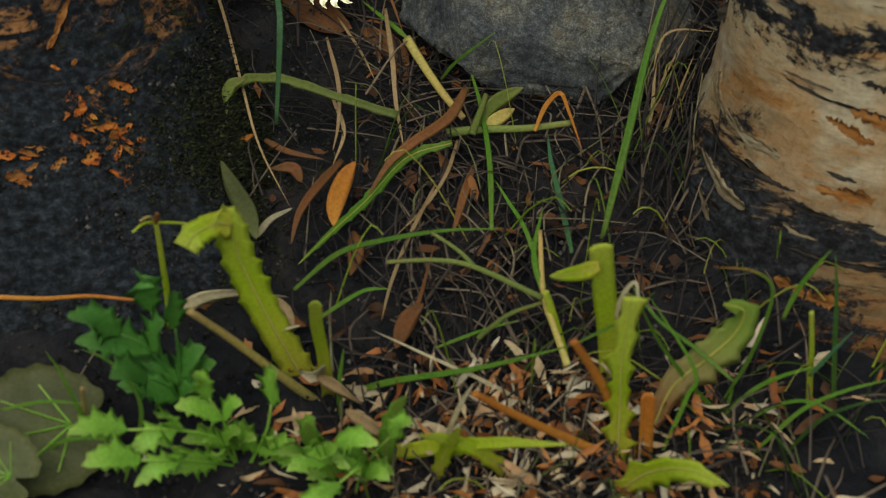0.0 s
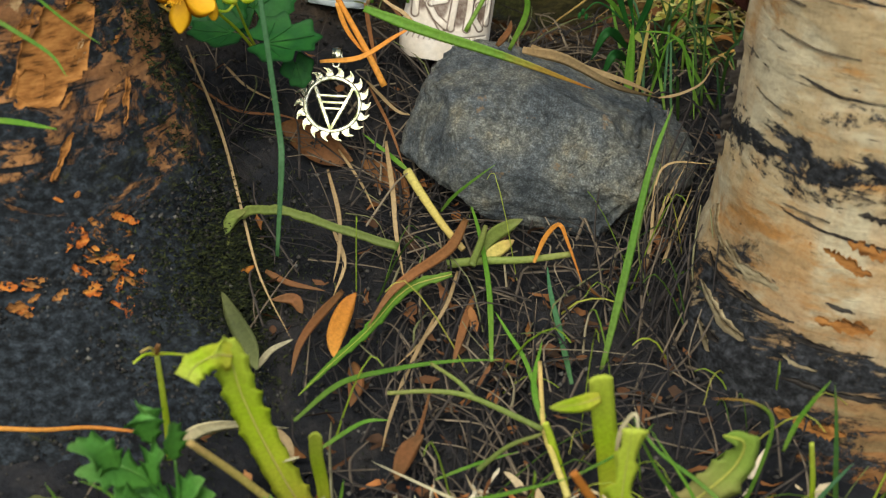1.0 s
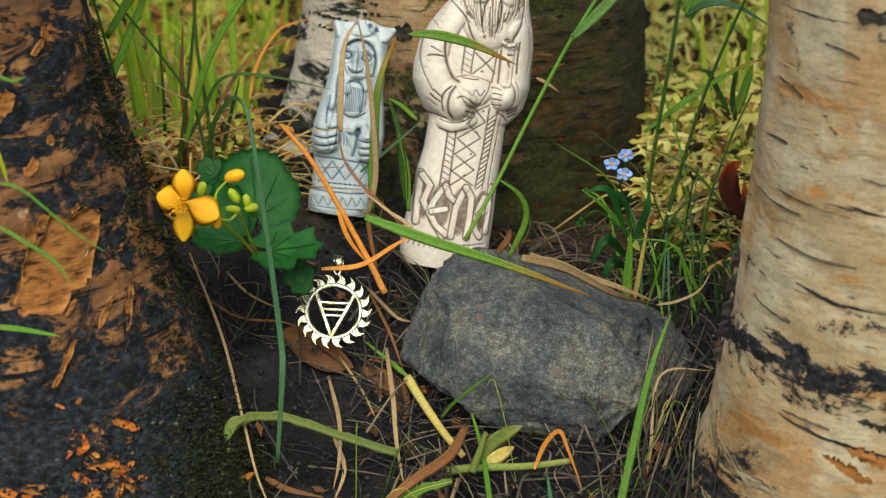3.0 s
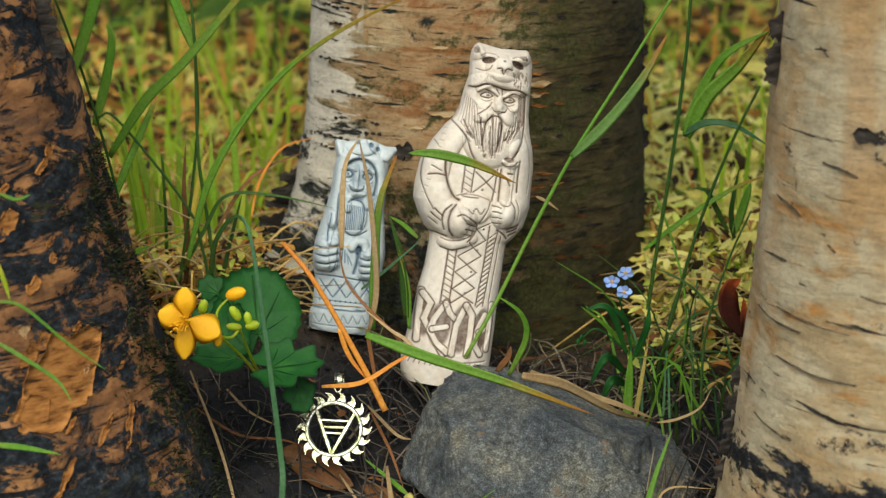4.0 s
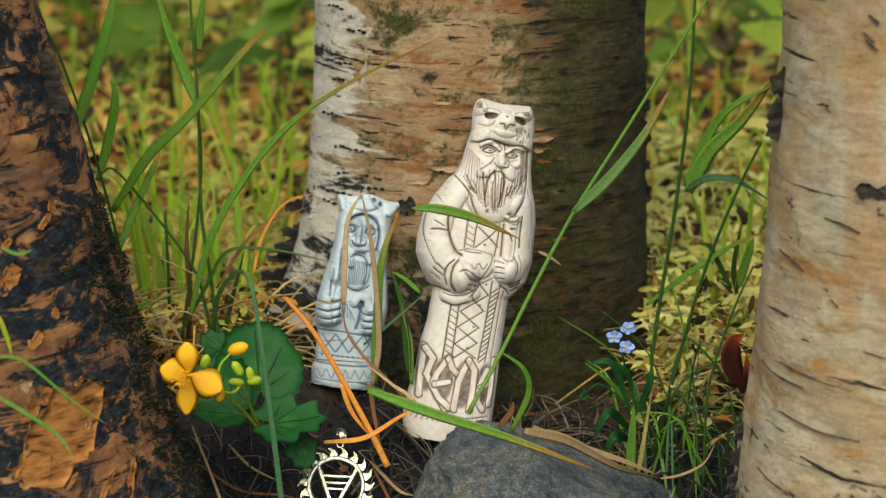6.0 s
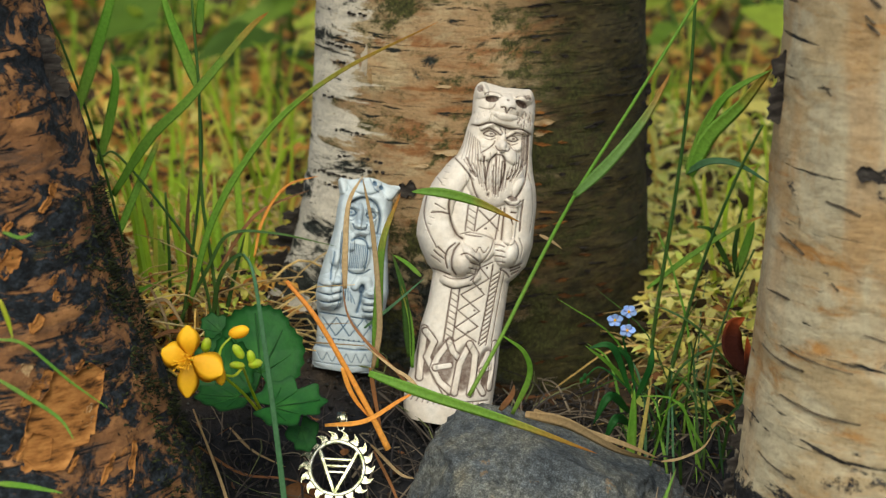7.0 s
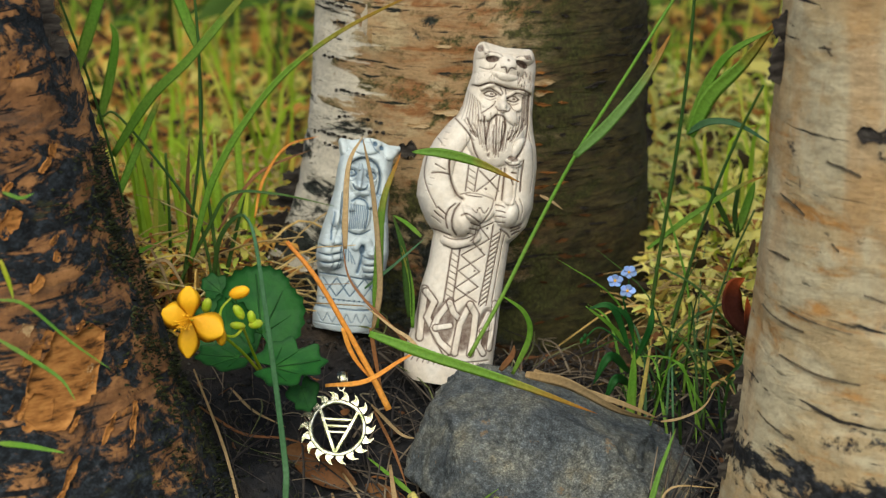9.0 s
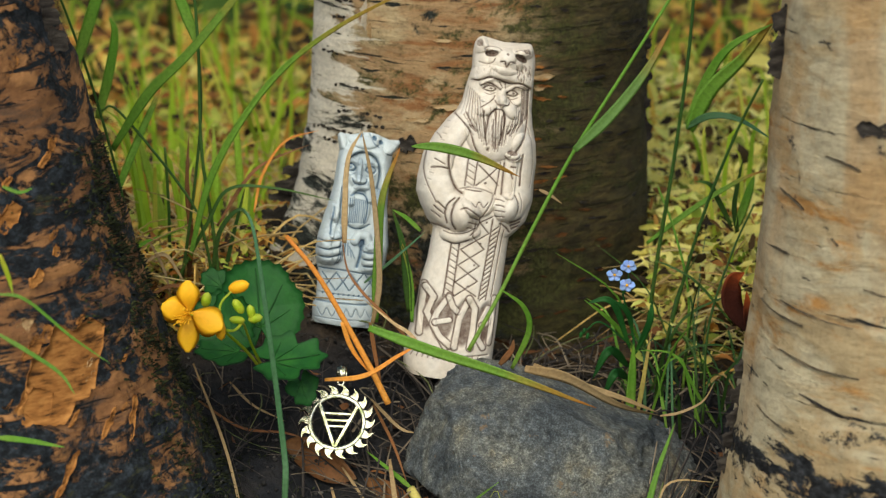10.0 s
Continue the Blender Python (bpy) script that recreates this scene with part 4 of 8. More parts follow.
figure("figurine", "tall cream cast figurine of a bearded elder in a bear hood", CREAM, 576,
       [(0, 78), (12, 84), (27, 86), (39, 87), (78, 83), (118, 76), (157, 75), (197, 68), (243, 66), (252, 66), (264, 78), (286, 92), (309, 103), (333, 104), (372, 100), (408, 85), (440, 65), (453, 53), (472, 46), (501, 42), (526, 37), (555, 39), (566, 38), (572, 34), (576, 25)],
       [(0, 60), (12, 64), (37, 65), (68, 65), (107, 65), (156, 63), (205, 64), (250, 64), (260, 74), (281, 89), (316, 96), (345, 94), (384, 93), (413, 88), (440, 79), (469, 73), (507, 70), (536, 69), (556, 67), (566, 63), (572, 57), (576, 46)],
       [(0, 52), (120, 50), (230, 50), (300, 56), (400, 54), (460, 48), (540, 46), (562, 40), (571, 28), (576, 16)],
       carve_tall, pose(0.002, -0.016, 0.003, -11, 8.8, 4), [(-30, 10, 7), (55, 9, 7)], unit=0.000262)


def carve_short(r):
    def q(x, y):
        """From the drawing's grid to the figure's own units."""
        return 0.9821 * x +0.1236 * y -683.26, 0.1167 * x -0.9825 * y +568.74

    # beast hood with ears, eyes and a thick rolled rim
    r.lump(-49.8, 318.9, 13, 14, 9)
    r.lump(40.1, 317.6, 14, 12, 9)
    r.lump(-6.8, 326.0, 30, 15, 12)
    for x, y in ((640, 322), (664, 328), (676, 332)):
        r.hollow(*q(x,y), 5, 3.2, 4, 0.75)
    r.line([(-0.2, 328.8), (8.0, 318.8), (18.5, 315.1)], width=1.6, depth=2.2, stain=0.6)
    r.roll([(-43.7, 191.0), (-43.6, 245.9), (-43.4, 283.8), (-33.9, 303.8), (-13.6, 316.2), (8.7, 313.9), (24.9, 303.9), (34.8, 280.1), (37.2, 245.5), (33.0, 215.1)], 10, 11)
    r.line([(-36.4, 188.9), (-34.5, 244.9), (-34.3, 274.9), (-28.8, 294.5), (-12.2, 305.4), (5.0, 303.5), (18.3, 293.1), (24.9, 271.9), (23.2, 245.8)], width=3.0, depth=7, stain=0.6)
    # face
    r.hollow(-7.3, 282.1, 27, 28, 7, 0.30)
    r.lump(-6.0, 272.3, 25, 34, 12)
    r.roll([(-35.5, 284.7), (-26.4, 291.8), (-15.9, 287.0)], 4, 5)
    r.roll([(-0.0, 287.9), (9.3, 293.0), (18.1, 286.1)], 4, 5)
    r.lump(-12.2, 273.5, 6, 24, 12, power=0.8)
    r.lump(-10.2, 257.8, 12, 8, 9)
    r.line([(-22.2, 258.4), (-17.3, 251.0), (-8.2, 250.1), (1.3, 253.2), (3.4, 260.4)], width=1.7, depth=3, stain=0.85)
    for cx, cy in ((622, 370), (657, 375)):
        r.hollow(*q(cx,cy), 11, 8, 4, 0.25)
        r.lump(*q(cx,cy), 7, 5, 6)
        r.line([q(cx-9,cy+1), q(cx-4,cy-5), q(cx+4,cy-5), q(cx+9,cy+1)], width=1.5, depth=2.4, stain=0.95)
        r.line([q(cx-9,cy+1), q(cx-3,cy+6), q(cx+5,cy+6), q(cx+9,cy+1)], width=1.4, depth=2.2, stain=0.9)
        r.hollow(*q(cx,cy), 2.6, 2.4, 1.6, 0.9)
        r.line([q(cx-8,cy+11), q(cx,cy+14), q(cx+8,cy+10)], width=1.5, depth=1.8, stain=0.5)
    # moustache and square beard
    r.roll([(-20.0, 216.8), (-21.5, 236.5), (-8.7, 246.0), (5.5, 243.7), (12.9, 224.7)], 6, 9)
    r.line([(-20.6, 229.6), (-11.3, 234.7), (2.0, 232.3), (8.2, 222.1), (9.7, 202.3), (8.0, 184.2)], width=2.2, depth=4, stain=0.9)
    r.lump(-6.6, 205.4, 22, 32, 11, power=0.6)
    for k in range(9):
        r.line([q(620+k*3.4,424+k*0.6), q(619+k*3.3,445), q(617+k*3.2,468)], width=1.3, depth=2.4, stain=0.85)
    r.line([(-24.1, 178.4), (-11.5, 172.9), (4.3, 173.8), (17.2, 182.3)], width=1.8, depth=3.4, stain=0.7)
    for k in range(7):
        r.line([q(657+k*2.6,402+k), q(660+k*2.8,422), q(662+k*1.6,446-k)], width=1.3, depth=2.2, stain=0.6)
    r.line([(-38.1, 241.5), (-37.3, 211.7), (-32.0, 177.4)], width=2, depth=3, stain=0.5)
    r.line([(-47.5, 205.5), (-48.7, 183.4), (-49.7, 159.4)], width=2.4, depth=3.4, stain=0.8)
    # sleeves and fists with a horn
    r.roll([(-48.2, 195.5), (-56.5, 166.5), (-61.1, 139.1), (-54.3, 117.0)], 15, 11)
    r.lump(-46.7, 135.8, 26, 33, 17, power=0.8)
    r.lump(-39.1, 162.6, 14, 13, 8)
    for k in range(4):
        r.roll([q(566, 491 + k * 14), q(584, 493 + k * 13.5), q(600, 489 + k * 14)], 6.5, 6)
    for k in range(3):
        r.line([q(564,496+k*15), q(582,499+k*14), q(602,495+k*14)], width=1.9, depth=3.6, stain=0.75)
    r.line([(-31.3, 171.5), (-27.6, 158.0), (-30.2, 139.8), (-26.8, 120.2), (-31.2, 107.7)], width=1.8, depth=3.4, stain=0.6)
    r.lump(30.4, 125.0, 19, 30, 17, power=0.8)
    for k in range(4):
        r.roll([q(645, 513 + k * 12.5), q(656, 515 + k * 12), q(668, 512 + k * 12)], 5.5, 6)
    for k in range(3):
        r.line([q(643,519+k*13), q(656,521+k*12), q(670,518+k*12)], width=1.8, depth=3.4, stain=0.75)
    r.roll([(-4.7, 150.8), (1.8, 162.5), (15.9, 161.2), (21.8, 145.9)], 8, 9)
    r.hollow(7.7, 147.2, 6, 10, 5, 0.7)
    r.line([(8.6, 140.4), (7.8, 122.3), (4.9, 106.0)], width=4, depth=5, stain=0.75)
    r.roll([(42.6, 186.3), (50.9, 152.4), (49.3, 117.3)], 11, 8)
    for k in range(5):
        r.line([q(610+k*3,492+k*6), q(604+k*6,520+k*3)], width=1.4, depth=2, stain=0.75)
    r.line([(-28.3, 148.0), (-30.7, 119.8), (-34.9, 105.3)], width=1.4, depth=2, stain=0.7)
    # belt, woven band, plinth
    r.line([(-59.7, 96.4), (-25.9, 97.4), (14.2, 95.2), (41.0, 96.4)], width=2, depth=3, stain=0.75)
    for k in range(4):
        r.line([q(572+k*25,556+k*1.5), q(594+k*24,588+k)], width=1.5, depth=2.2, stain=0.85)
        r.line([q(596+k*24,556+k*1.5), q(572+k*24,586+k)], width=1.5, depth=2.2, stain=0.85)
    r.line([(-58.4, 54.6), (-20.5, 54.2), (19.4, 53.9), (43.1, 55.7)], width=1.5, depth=2, stain=0.5)
    for k in range(11):
        r.hollow(*q(572+k*9,593+k*0.7), 1.9, 1.9, 1.8, 0.95)
    r.line([(-60.4, 38.4), (-18.6, 39.4), (21.2, 40.2), (44.7, 43.0)], width=2.4, depth=4, stain=0.6)
    r.lump(-8.3, 20.7, 66, 22, 6, power=0.5)
    for k in range(6):
        r.line([q(562+k*17,618+k), q(570+k*17,632+k), q(578+k*17,618+k)], width=1.5, depth=1.8, stain=0.5)
    r.line([(-58.9, 10.7), (-5.1, 11.1), (44.4, 14.0)], width=1.6, depth=2, stain=0.4)


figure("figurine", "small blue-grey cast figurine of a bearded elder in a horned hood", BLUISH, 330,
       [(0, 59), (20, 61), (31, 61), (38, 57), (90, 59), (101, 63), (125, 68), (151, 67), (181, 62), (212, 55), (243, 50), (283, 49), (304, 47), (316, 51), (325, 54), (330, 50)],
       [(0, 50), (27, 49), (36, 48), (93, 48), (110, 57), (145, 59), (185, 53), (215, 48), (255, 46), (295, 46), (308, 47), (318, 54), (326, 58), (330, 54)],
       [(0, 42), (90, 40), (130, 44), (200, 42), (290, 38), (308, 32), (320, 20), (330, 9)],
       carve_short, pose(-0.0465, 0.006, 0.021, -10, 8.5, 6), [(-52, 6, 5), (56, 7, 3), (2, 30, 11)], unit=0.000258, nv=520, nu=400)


# ---------- boulder ----------
def boulder():
    """A blunt grey boulder: a rounded block with flat broken faces, worn edges, cracks and pits."""
    bm = bmesh.new()
    bmesh.ops.create_icosphere(bm, subdivisions=7, radius=1.0)
    cuts = [((-0.05, -0.80, 0.60), 0.86), ((-0.90, -0.45, 0.05), 0.98), ((0.25, -0.75, -0.60), 0.92), ((0.75, -0.55, 0.35), 0.98),
            ((0.72, -0.10, 0.70), 0.84), ((-0.40, -0.15, 0.90), 0.98), ((-0.50, -0.45, -0.75), 0.92), ((0.15, 0.2, 0.97), 0.86), ((0.86, -0.45, -0.25), 0.80), ((0.10, -0.95, -0.05), 0.88), ((0.55, -0.60, -0.75), 0.98)]
    for v in bm.verts:
        q = v.co.copy()
        p = Vector([math.copysign(abs(k) ** 0.62, k) for k in q])
        p += 0.07 * noise.noise_vector(q * 1.6 + Vector((3, 7, 1)))
        for n, d in cuts:
            n = Vector(n).normalized()
            over = p.dot(n) - d
            if over > -0.04:
                p -= n * (over if over > 0.04 else (over + 0.04) ** 2 / 0.16)
        k = 0.035 * noise.fractal(q * 2.4, 0.9, 2.0, 4) + 0.022 * noise.fractal(q * 8 + Vector((4, 1, 2)), 0.8, 2.1, 4) + 0.008 * noise.noise(q * 34)
        k -= 0.05 * max(0, 1 - abs(q.x - 0.62 + 0.12 * noise.noise(q * 5)) * 14)
        v.co = p + p.normalized() * k
    bmesh.ops.scale(bm, verts=bm.verts, vec=(0.0600, 0.040, 0.0345))
    me = bpy.data.meshes.new("boulder")
    bm.to_mesh(me)
    bm.free()
    me.polygons.foreach_set("use_smooth", [True] * len(me.polygons))
    me.materials.append(STONE)
    return thing("boulder", me, "rough grey boulder with worn broken faces on the bank", "rock", m=pose(*(0.0452, -0.0850, -0.0155), 6, 17, -6))


boulder()


# ---------- plant materials ----------
def blade_material(name, along, rough=0.5, trans=0.35, streak=0.5):
    """Leaf and stalk skin: colour changes from the base to the tip, with fibres, spots and a light through-glow."""
    m, nt, p = nodes(name)
    at = nt.nodes.new("ShaderNodeAttribute")
    at.attribute_name = "along"
    n = noise_tex(nt, coords(nt), 110, 4, 0.65)
    add = nt.nodes.new("ShaderNodeMath")
    add.operation = "MULTIPLY_ADD"
    add.inputs[1].default_value = 0.28
    nt.links.new(n, add.inputs[0])
    sh = nt.nodes.new("ShaderNodeMath")
    sh.operation = "SUBTRACT"
    sh.inputs[1].default_value = 0.14
    nt.links.new(at.outputs["Fac"], sh.inputs[0])
    nt.links.new(sh.outputs[0], add.inputs[2])
    col = ramp(nt, add.outputs[0], along)
    f = noise_tex(nt, coords(nt), 700, 3, 0.6)
    col = mix(nt, streak, col, ramp(nt, f, [(0.3, grey(0.45)), (0.62, grey(1.0))]), "MULTIPLY")
    oi = nt.nodes.new("ShaderNodeObjectInfo")
    k = nt.nodes.new("ShaderNodeMapRange")
    k.inputs["To Min"].default_value = 0.8
    k.inputs["To Max"].default_value = 1.2
    nt.links.new(oi.outputs["Random"], k.inputs["Value"])
    h = nt.nodes.new("ShaderNodeHueSaturation")
    nt.links.new(k.outputs[0], h.inputs["Value"])
    nt.links.new(col, h.inputs["Color"])
    nt.links.new(h.outputs[0], p.inputs["Base Color"])
    p.inputs["Roughness"].default_value = rough
    p.inputs["Specular IOR Level"].default_value = 0.22
    t = nt.nodes.new("ShaderNodeBsdfTranslucent")
    nt.links.new(h.outputs[0], t.inputs["Color"])
    ms = nt.nodes.new("ShaderNodeMixShader")
    ms.inputs[0].default_value = trans
    nt.links.new(p.outputs[0], ms.inputs[1])
    nt.links.new(t.outputs[0], ms.inputs[2])
    nt.links.new(ms.outputs[0], nt.nodes["Material Output"].inputs["Surface"])
    bump(nt, p, f, 0.4, 0.0004)
    return m


GREEN = blade_material("grass_green", [(0.0, (0.20, 0.34, 0.05)), (0.5, (0.13, 0.32, 0.03)), (1.0, (0.18, 0.36, 0.04))])
DEEP = blade_material("grass_deep_green", [(0.0, (0.06, 0.12, 0.02)), (0.6, (0.045, 0.12, 0.025)), (1.0, (0.09, 0.17, 0.03))])
BLUEGREEN = blade_material("grass_blue_green", [(0.0, (0.07, 0.17, 0.06)), (1.0, (0.07, 0.19, 0.09))])
TIPPED = blade_material("grass_orange_tip", [(0.0, (0.16, 0.36, 0.04)), (0.6, (0.20, 0.38, 0.05)), (0.78, (0.42, 0.34, 0.06)), (1.0, (0.52, 0.19, 0.03))])
DULL_TIP = blade_material("grass_dull_orange_tip", [(0.0, (0.10, 0.22, 0.04)), (0.6, (0.13, 0.25, 0.05)), (0.8, (0.26, 0.24, 0.05)), (1.0, (0.50, 0.17, 0.03))])
LIME = blade_material("leaf_lime", [(0.0, (0.70, 0.68, 0.08)), (0.5, (0.50, 0.66, 0.03)), (1.0, (0.62, 0.70, 0.10))], 0.5, 0.5, 0.35)
RIB = blade_material("leaf_rib", [(0.0, (0.58, 0.50, 0.14)), (1.0, (0.48, 0.55, 0.08))], 0.5, 0.3, 0.2)
SAGE = blade_material("stalk_sage", [(0.0, (0.20, 0.26, 0.06)), (0.5, (0.25, 0.32, 0.07)), (1.0, (0.30, 0.32, 0.09))])
STRAW = blade_material("dry_straw", [(0.0, (0.36, 0.24, 0.11)), (0.5, (0.46, 0.33, 0.17)), (1.0, (0.40, 0.27, 0.12))], 0.6, 0.15)
WHITE_STRAW = blade_material("bleached_straw", [(0.0, (0.52, 0.44, 0.24)), (1.0, (0.64, 0.58, 0.38))], 0.6, 0.15)
ORANGE = blade_material("withered_orange", [(0.0, (0.80, 0.36, 0.06)), (0.5, (0.74, 0.30, 0.045)), (1.0, (0.64, 0.23, 0.04))], 0.55, 0.25)
BROWN = blade_material("withered_brown", [(0.0, (0.16, 0.075, 0.025)), (0.5, (0.24, 0.10, 0.035)), (1.0, (0.20, 0.10, 0.04))], 0.65, 0.15)
OCHRE = blade_material("stalk_ochre", [(0.0, (0.60, 0.52, 0.15)), (0.6, (0.58, 0.46, 0.12)), (1.0, (0.60, 0.42, 0.15))], 0.5, 0.2)
PINKISH = blade_material("leaf_flushed", [(0.0, (0.55, 0.22, 0.09)), (0.25, (0.50, 0.40, 0.16)), (0.6, (0.36, 0.50, 0.09)), (1.0, (0.28, 0.44, 0.06))], 0.5, 0.4, 0.25)
LEAFGREEN = blade_material("leaf_green", [(0.0, (0.028, 0.140, 0.020)), (0.4, (0.010, 0.078, 0.014)), (0.75, (0.014, 0.095, 0.014)), (1.0, (0.009, 0.066, 0.013))], 0.6, 0.2, 0.35)
# Sunlight on the blades behind the leaning trunk is put into this colour.
BRIGHT = blade_material("grass_bright", [(0.0, (0.48, 0.60, 0.08)), (0.6, (0.42, 0.66, 0.07)), (1.0, (0.55, 0.68, 0.12))], 0.5, 0.5)
LEAFBLUE = blade_material("leaf_blue_green", [(0.0, (0.09, 0.27, 0.04)), (0.6, (0.10, 0.30, 0.05)), (1.0, (0.16, 0.36, 0.08))], 0.45, 0.25)
LEAFLIGHT = blade_material("leaf_light_green", [(0.0, (0.24, 0.52, 0.06)), (0.6, (0.30, 0.58, 0.07)), (1.0, (0.42, 0.62, 0.13))], 0.42, 0.3)
LEAFGREY = blade_material("leaf_grey_green", [(0.0, (0.15, 0.17, 0.06)), (0.6, (0.085, 0.10, 0.035)), (1.0, (0.12, 0.13, 0.045))], 0.5, 0.2)
YELLOW = blade_material("petal_yellow", [(0.0, (0.85, 0.42, 0.015)), (1.0, (0.95, 0.55, 0.02))], 0.5, 0.3, 0.15)
SKYBLUE = blade_material("petal_blue", [(0.0, (0.45, 0.55, 0.90)), (1.0, (0.28, 0.50, 0.92))], 0.5, 0.3, 0.15)
REDLEAF = blade_material("leaf_red", [(0.0, (0.06, 0.022, 0.018)), (0.5, (0.11, 0.030, 0.02)), (1.0, (0.50, 0.10, 0.02))], 0.5, 0.25)

LABELS = {
    "grass_sprig": ("slender green grass blade growing from the bank", "grass blade"),
    "withering_sprig": ("green grass blade withering to orange at its tip", "grass blade"),
    "dry_sprig": ("dry tan grass straw lying across the litter", "dry_sprig"),
    "dead_leaf": ("withered orange-brown leaf strip on the ground", "dead leaf"),
    "plant_stalk": ("cut yellow-green plant stalk with a torn end", "plant stalk"),
    "dandelion_leaf": ("lime-green toothed dandelion leaf with a pale midrib", "leaf"),
    "tall_sprig": ("thin dark green grass stem standing between the trunks", "grass blade"),
}


# ---------- plant helpers ----------
def curve_points(pts, n):
    """Smooth curve through a few points."""
    return spline([Vector(q) for q in pts], n)


def ribbon(pts, width, profile="grass", fold=0.25, thick=0.12, face=(0, -1, 0.35), twist=0.0, teeth=0, bite=0.0, rings=0, seed=0):
    """Vertices, faces and 'along' values of a leaf blade or stalk: a closed flattened tube along a smooth curve."""
    n = rings or (max(14, teeth * 6) if teeth else 6 * len(pts))
    c = curve_points(pts, n)
    rnd = random.Random(seed)
    ph = rnd.uniform(0, 1)
    amp = [rnd.uniform(0.15, 1.0) for _ in range(2 * teeth + 4)]
    ver, fac, al = [], [], []
    hint = Vector(face).normalized()
    for i, p in enumerate(c):
        t = i / (n - 1)
        tan = (c[min(i + 1, n - 1)] - c[max(i - 1, 0)]).normalized()
        side = tan.cross(hint)
        if side.length < 0.15:
            side = tan.cross(Vector((0.3, -0.2, 1)))
        side.normalize()
        if twist:
            side = Matrix.Rotation(twist * t, 3, tan) @ side
        nor = side.cross(tan).normalized()
        if profile == "grass":
            k = min(1, 0.55 + t * 2.2) * (1 - t ** 2.6) ** 0.8 + 0.03
        elif profile == "stem":
            k = 1 - 0.35 * t
        elif profile == "oval":
            k = max(0.05, math.sin(math.pi * min(1, max(0, t ** 0.85))) ** 0.75)
        elif profile == "petal":
            k = max(0.12, math.sin(math.pi * min(0.97, t ** 1.3)) ** 0.7)
        elif profile == "flame":
            k = (1 - 0.93 * t) ** 0.8
        elif profile == "bean":
            k = max(0.04, math.sin(math.pi * t) ** 0.5)
        else:
            k = 1.0
        wl = wr = k
        if teeth:
            f = (t * teeth + ph) % 1
            g = (t * teeth + ph + 0.4) % 1
            al_, ar_ = amp[int(t * teeth + ph)], amp[teeth + 2 + int(t * teeth + ph + 0.4)]
            wl = k * (1 - bite + bite * 1.8 * al_ * f ** 2)
            wr = k * (1 - bite + bite * 1.8 * ar_ * g ** 2)
        w = width / 2
        if profile == "stem" or thick > 0.5:
            for a in range(8):
                a = a / 8 * 2 * math.pi
                ver.append(p + side * (w * k * math.cos(a)) + nor * (w * k * math.sin(a) * max(thick, 0.5)))
            m = 8
        else:
            th = w * thick * min(1, k + 0.2)
            for s, hgt in ((-wl, fold), (-wl * 0.5, fold * 0.35), (0, 0.0), (wr * 0.5, fold * 0.35), (wr, fold)):
                ver.append(p + side * (w * s) + nor * (w * hgt * abs(s) if s else 0))
            for s, hgt in ((wr * 0.5, fold * 0.35), (0, 0.0), (-wl * 0.5, fold * 0.35)):
                ver.append(p + side * (w * s) + nor * (w * hgt * abs(s) - th * (1.6 if s == 0 else 1)))
            m = 8
        al += [t] * m
        if i:
            o = (i - 1) * m
            fac += [(o + j, o + (j + 1) % m, o + m + (j + 1) % m, o + m + j) for j in range(m)]
    fac.append(tuple(range(7, -1, -1)))
    o = (n - 1) * 8
    fac.append(tuple(range(o, o + 8)))
    return ver, fac, al


def plant_mesh(name, pieces, material, origin=(0, 0, 0)):
    """One mesh out of ribbons, placed about origin."""
    ver, fac, al = [], [], []
    o = Vector(origin)
    for v, f, a in pieces:
        k = len(ver)
        ver += [p - o for p in v]
        fac += [tuple(i + k for i in q) for q in f]
        al += a
    me = mesh_from(name, ver, fac, material)
    at = me.attributes.new("along", "FLOAT", "POINT")
    at.data.foreach_set("value", np.array(al, np.float32))
    return me


serial = [0]


def blade(name, pts, width, material, **kw):
    """A single blade, straw or stalk as a thing of its own, its origin at its foot."""
    serial[0] += 1
    if name == "dandelion_leaf":
        top = thing(name, None, *LABELS[name], "loose leaves", m=Matrix.Translation(pts[0]))
        part("lamina", plant_mesh("lamina", [ribbon(pts, width, seed=serial[0], **kw)], material, pts[0]), top)
        rib = [Vector(q) + Vector((0, -0.0004, 0.0002)) for q in pts]
        part("midrib", plant_mesh("midrib", [ribbon(rib, width * 0.07, profile="stem")], RIB, pts[0]), top, "pale midrib")
        return top
    me = plant_mesh(name, [ribbon(pts, width, seed=serial[0], **kw)], material, pts[0])
    label, cat = LABELS[name]
    return thing(name, me, label, cat, "loose " + cat, m=Matrix.Translation(pts[0]))


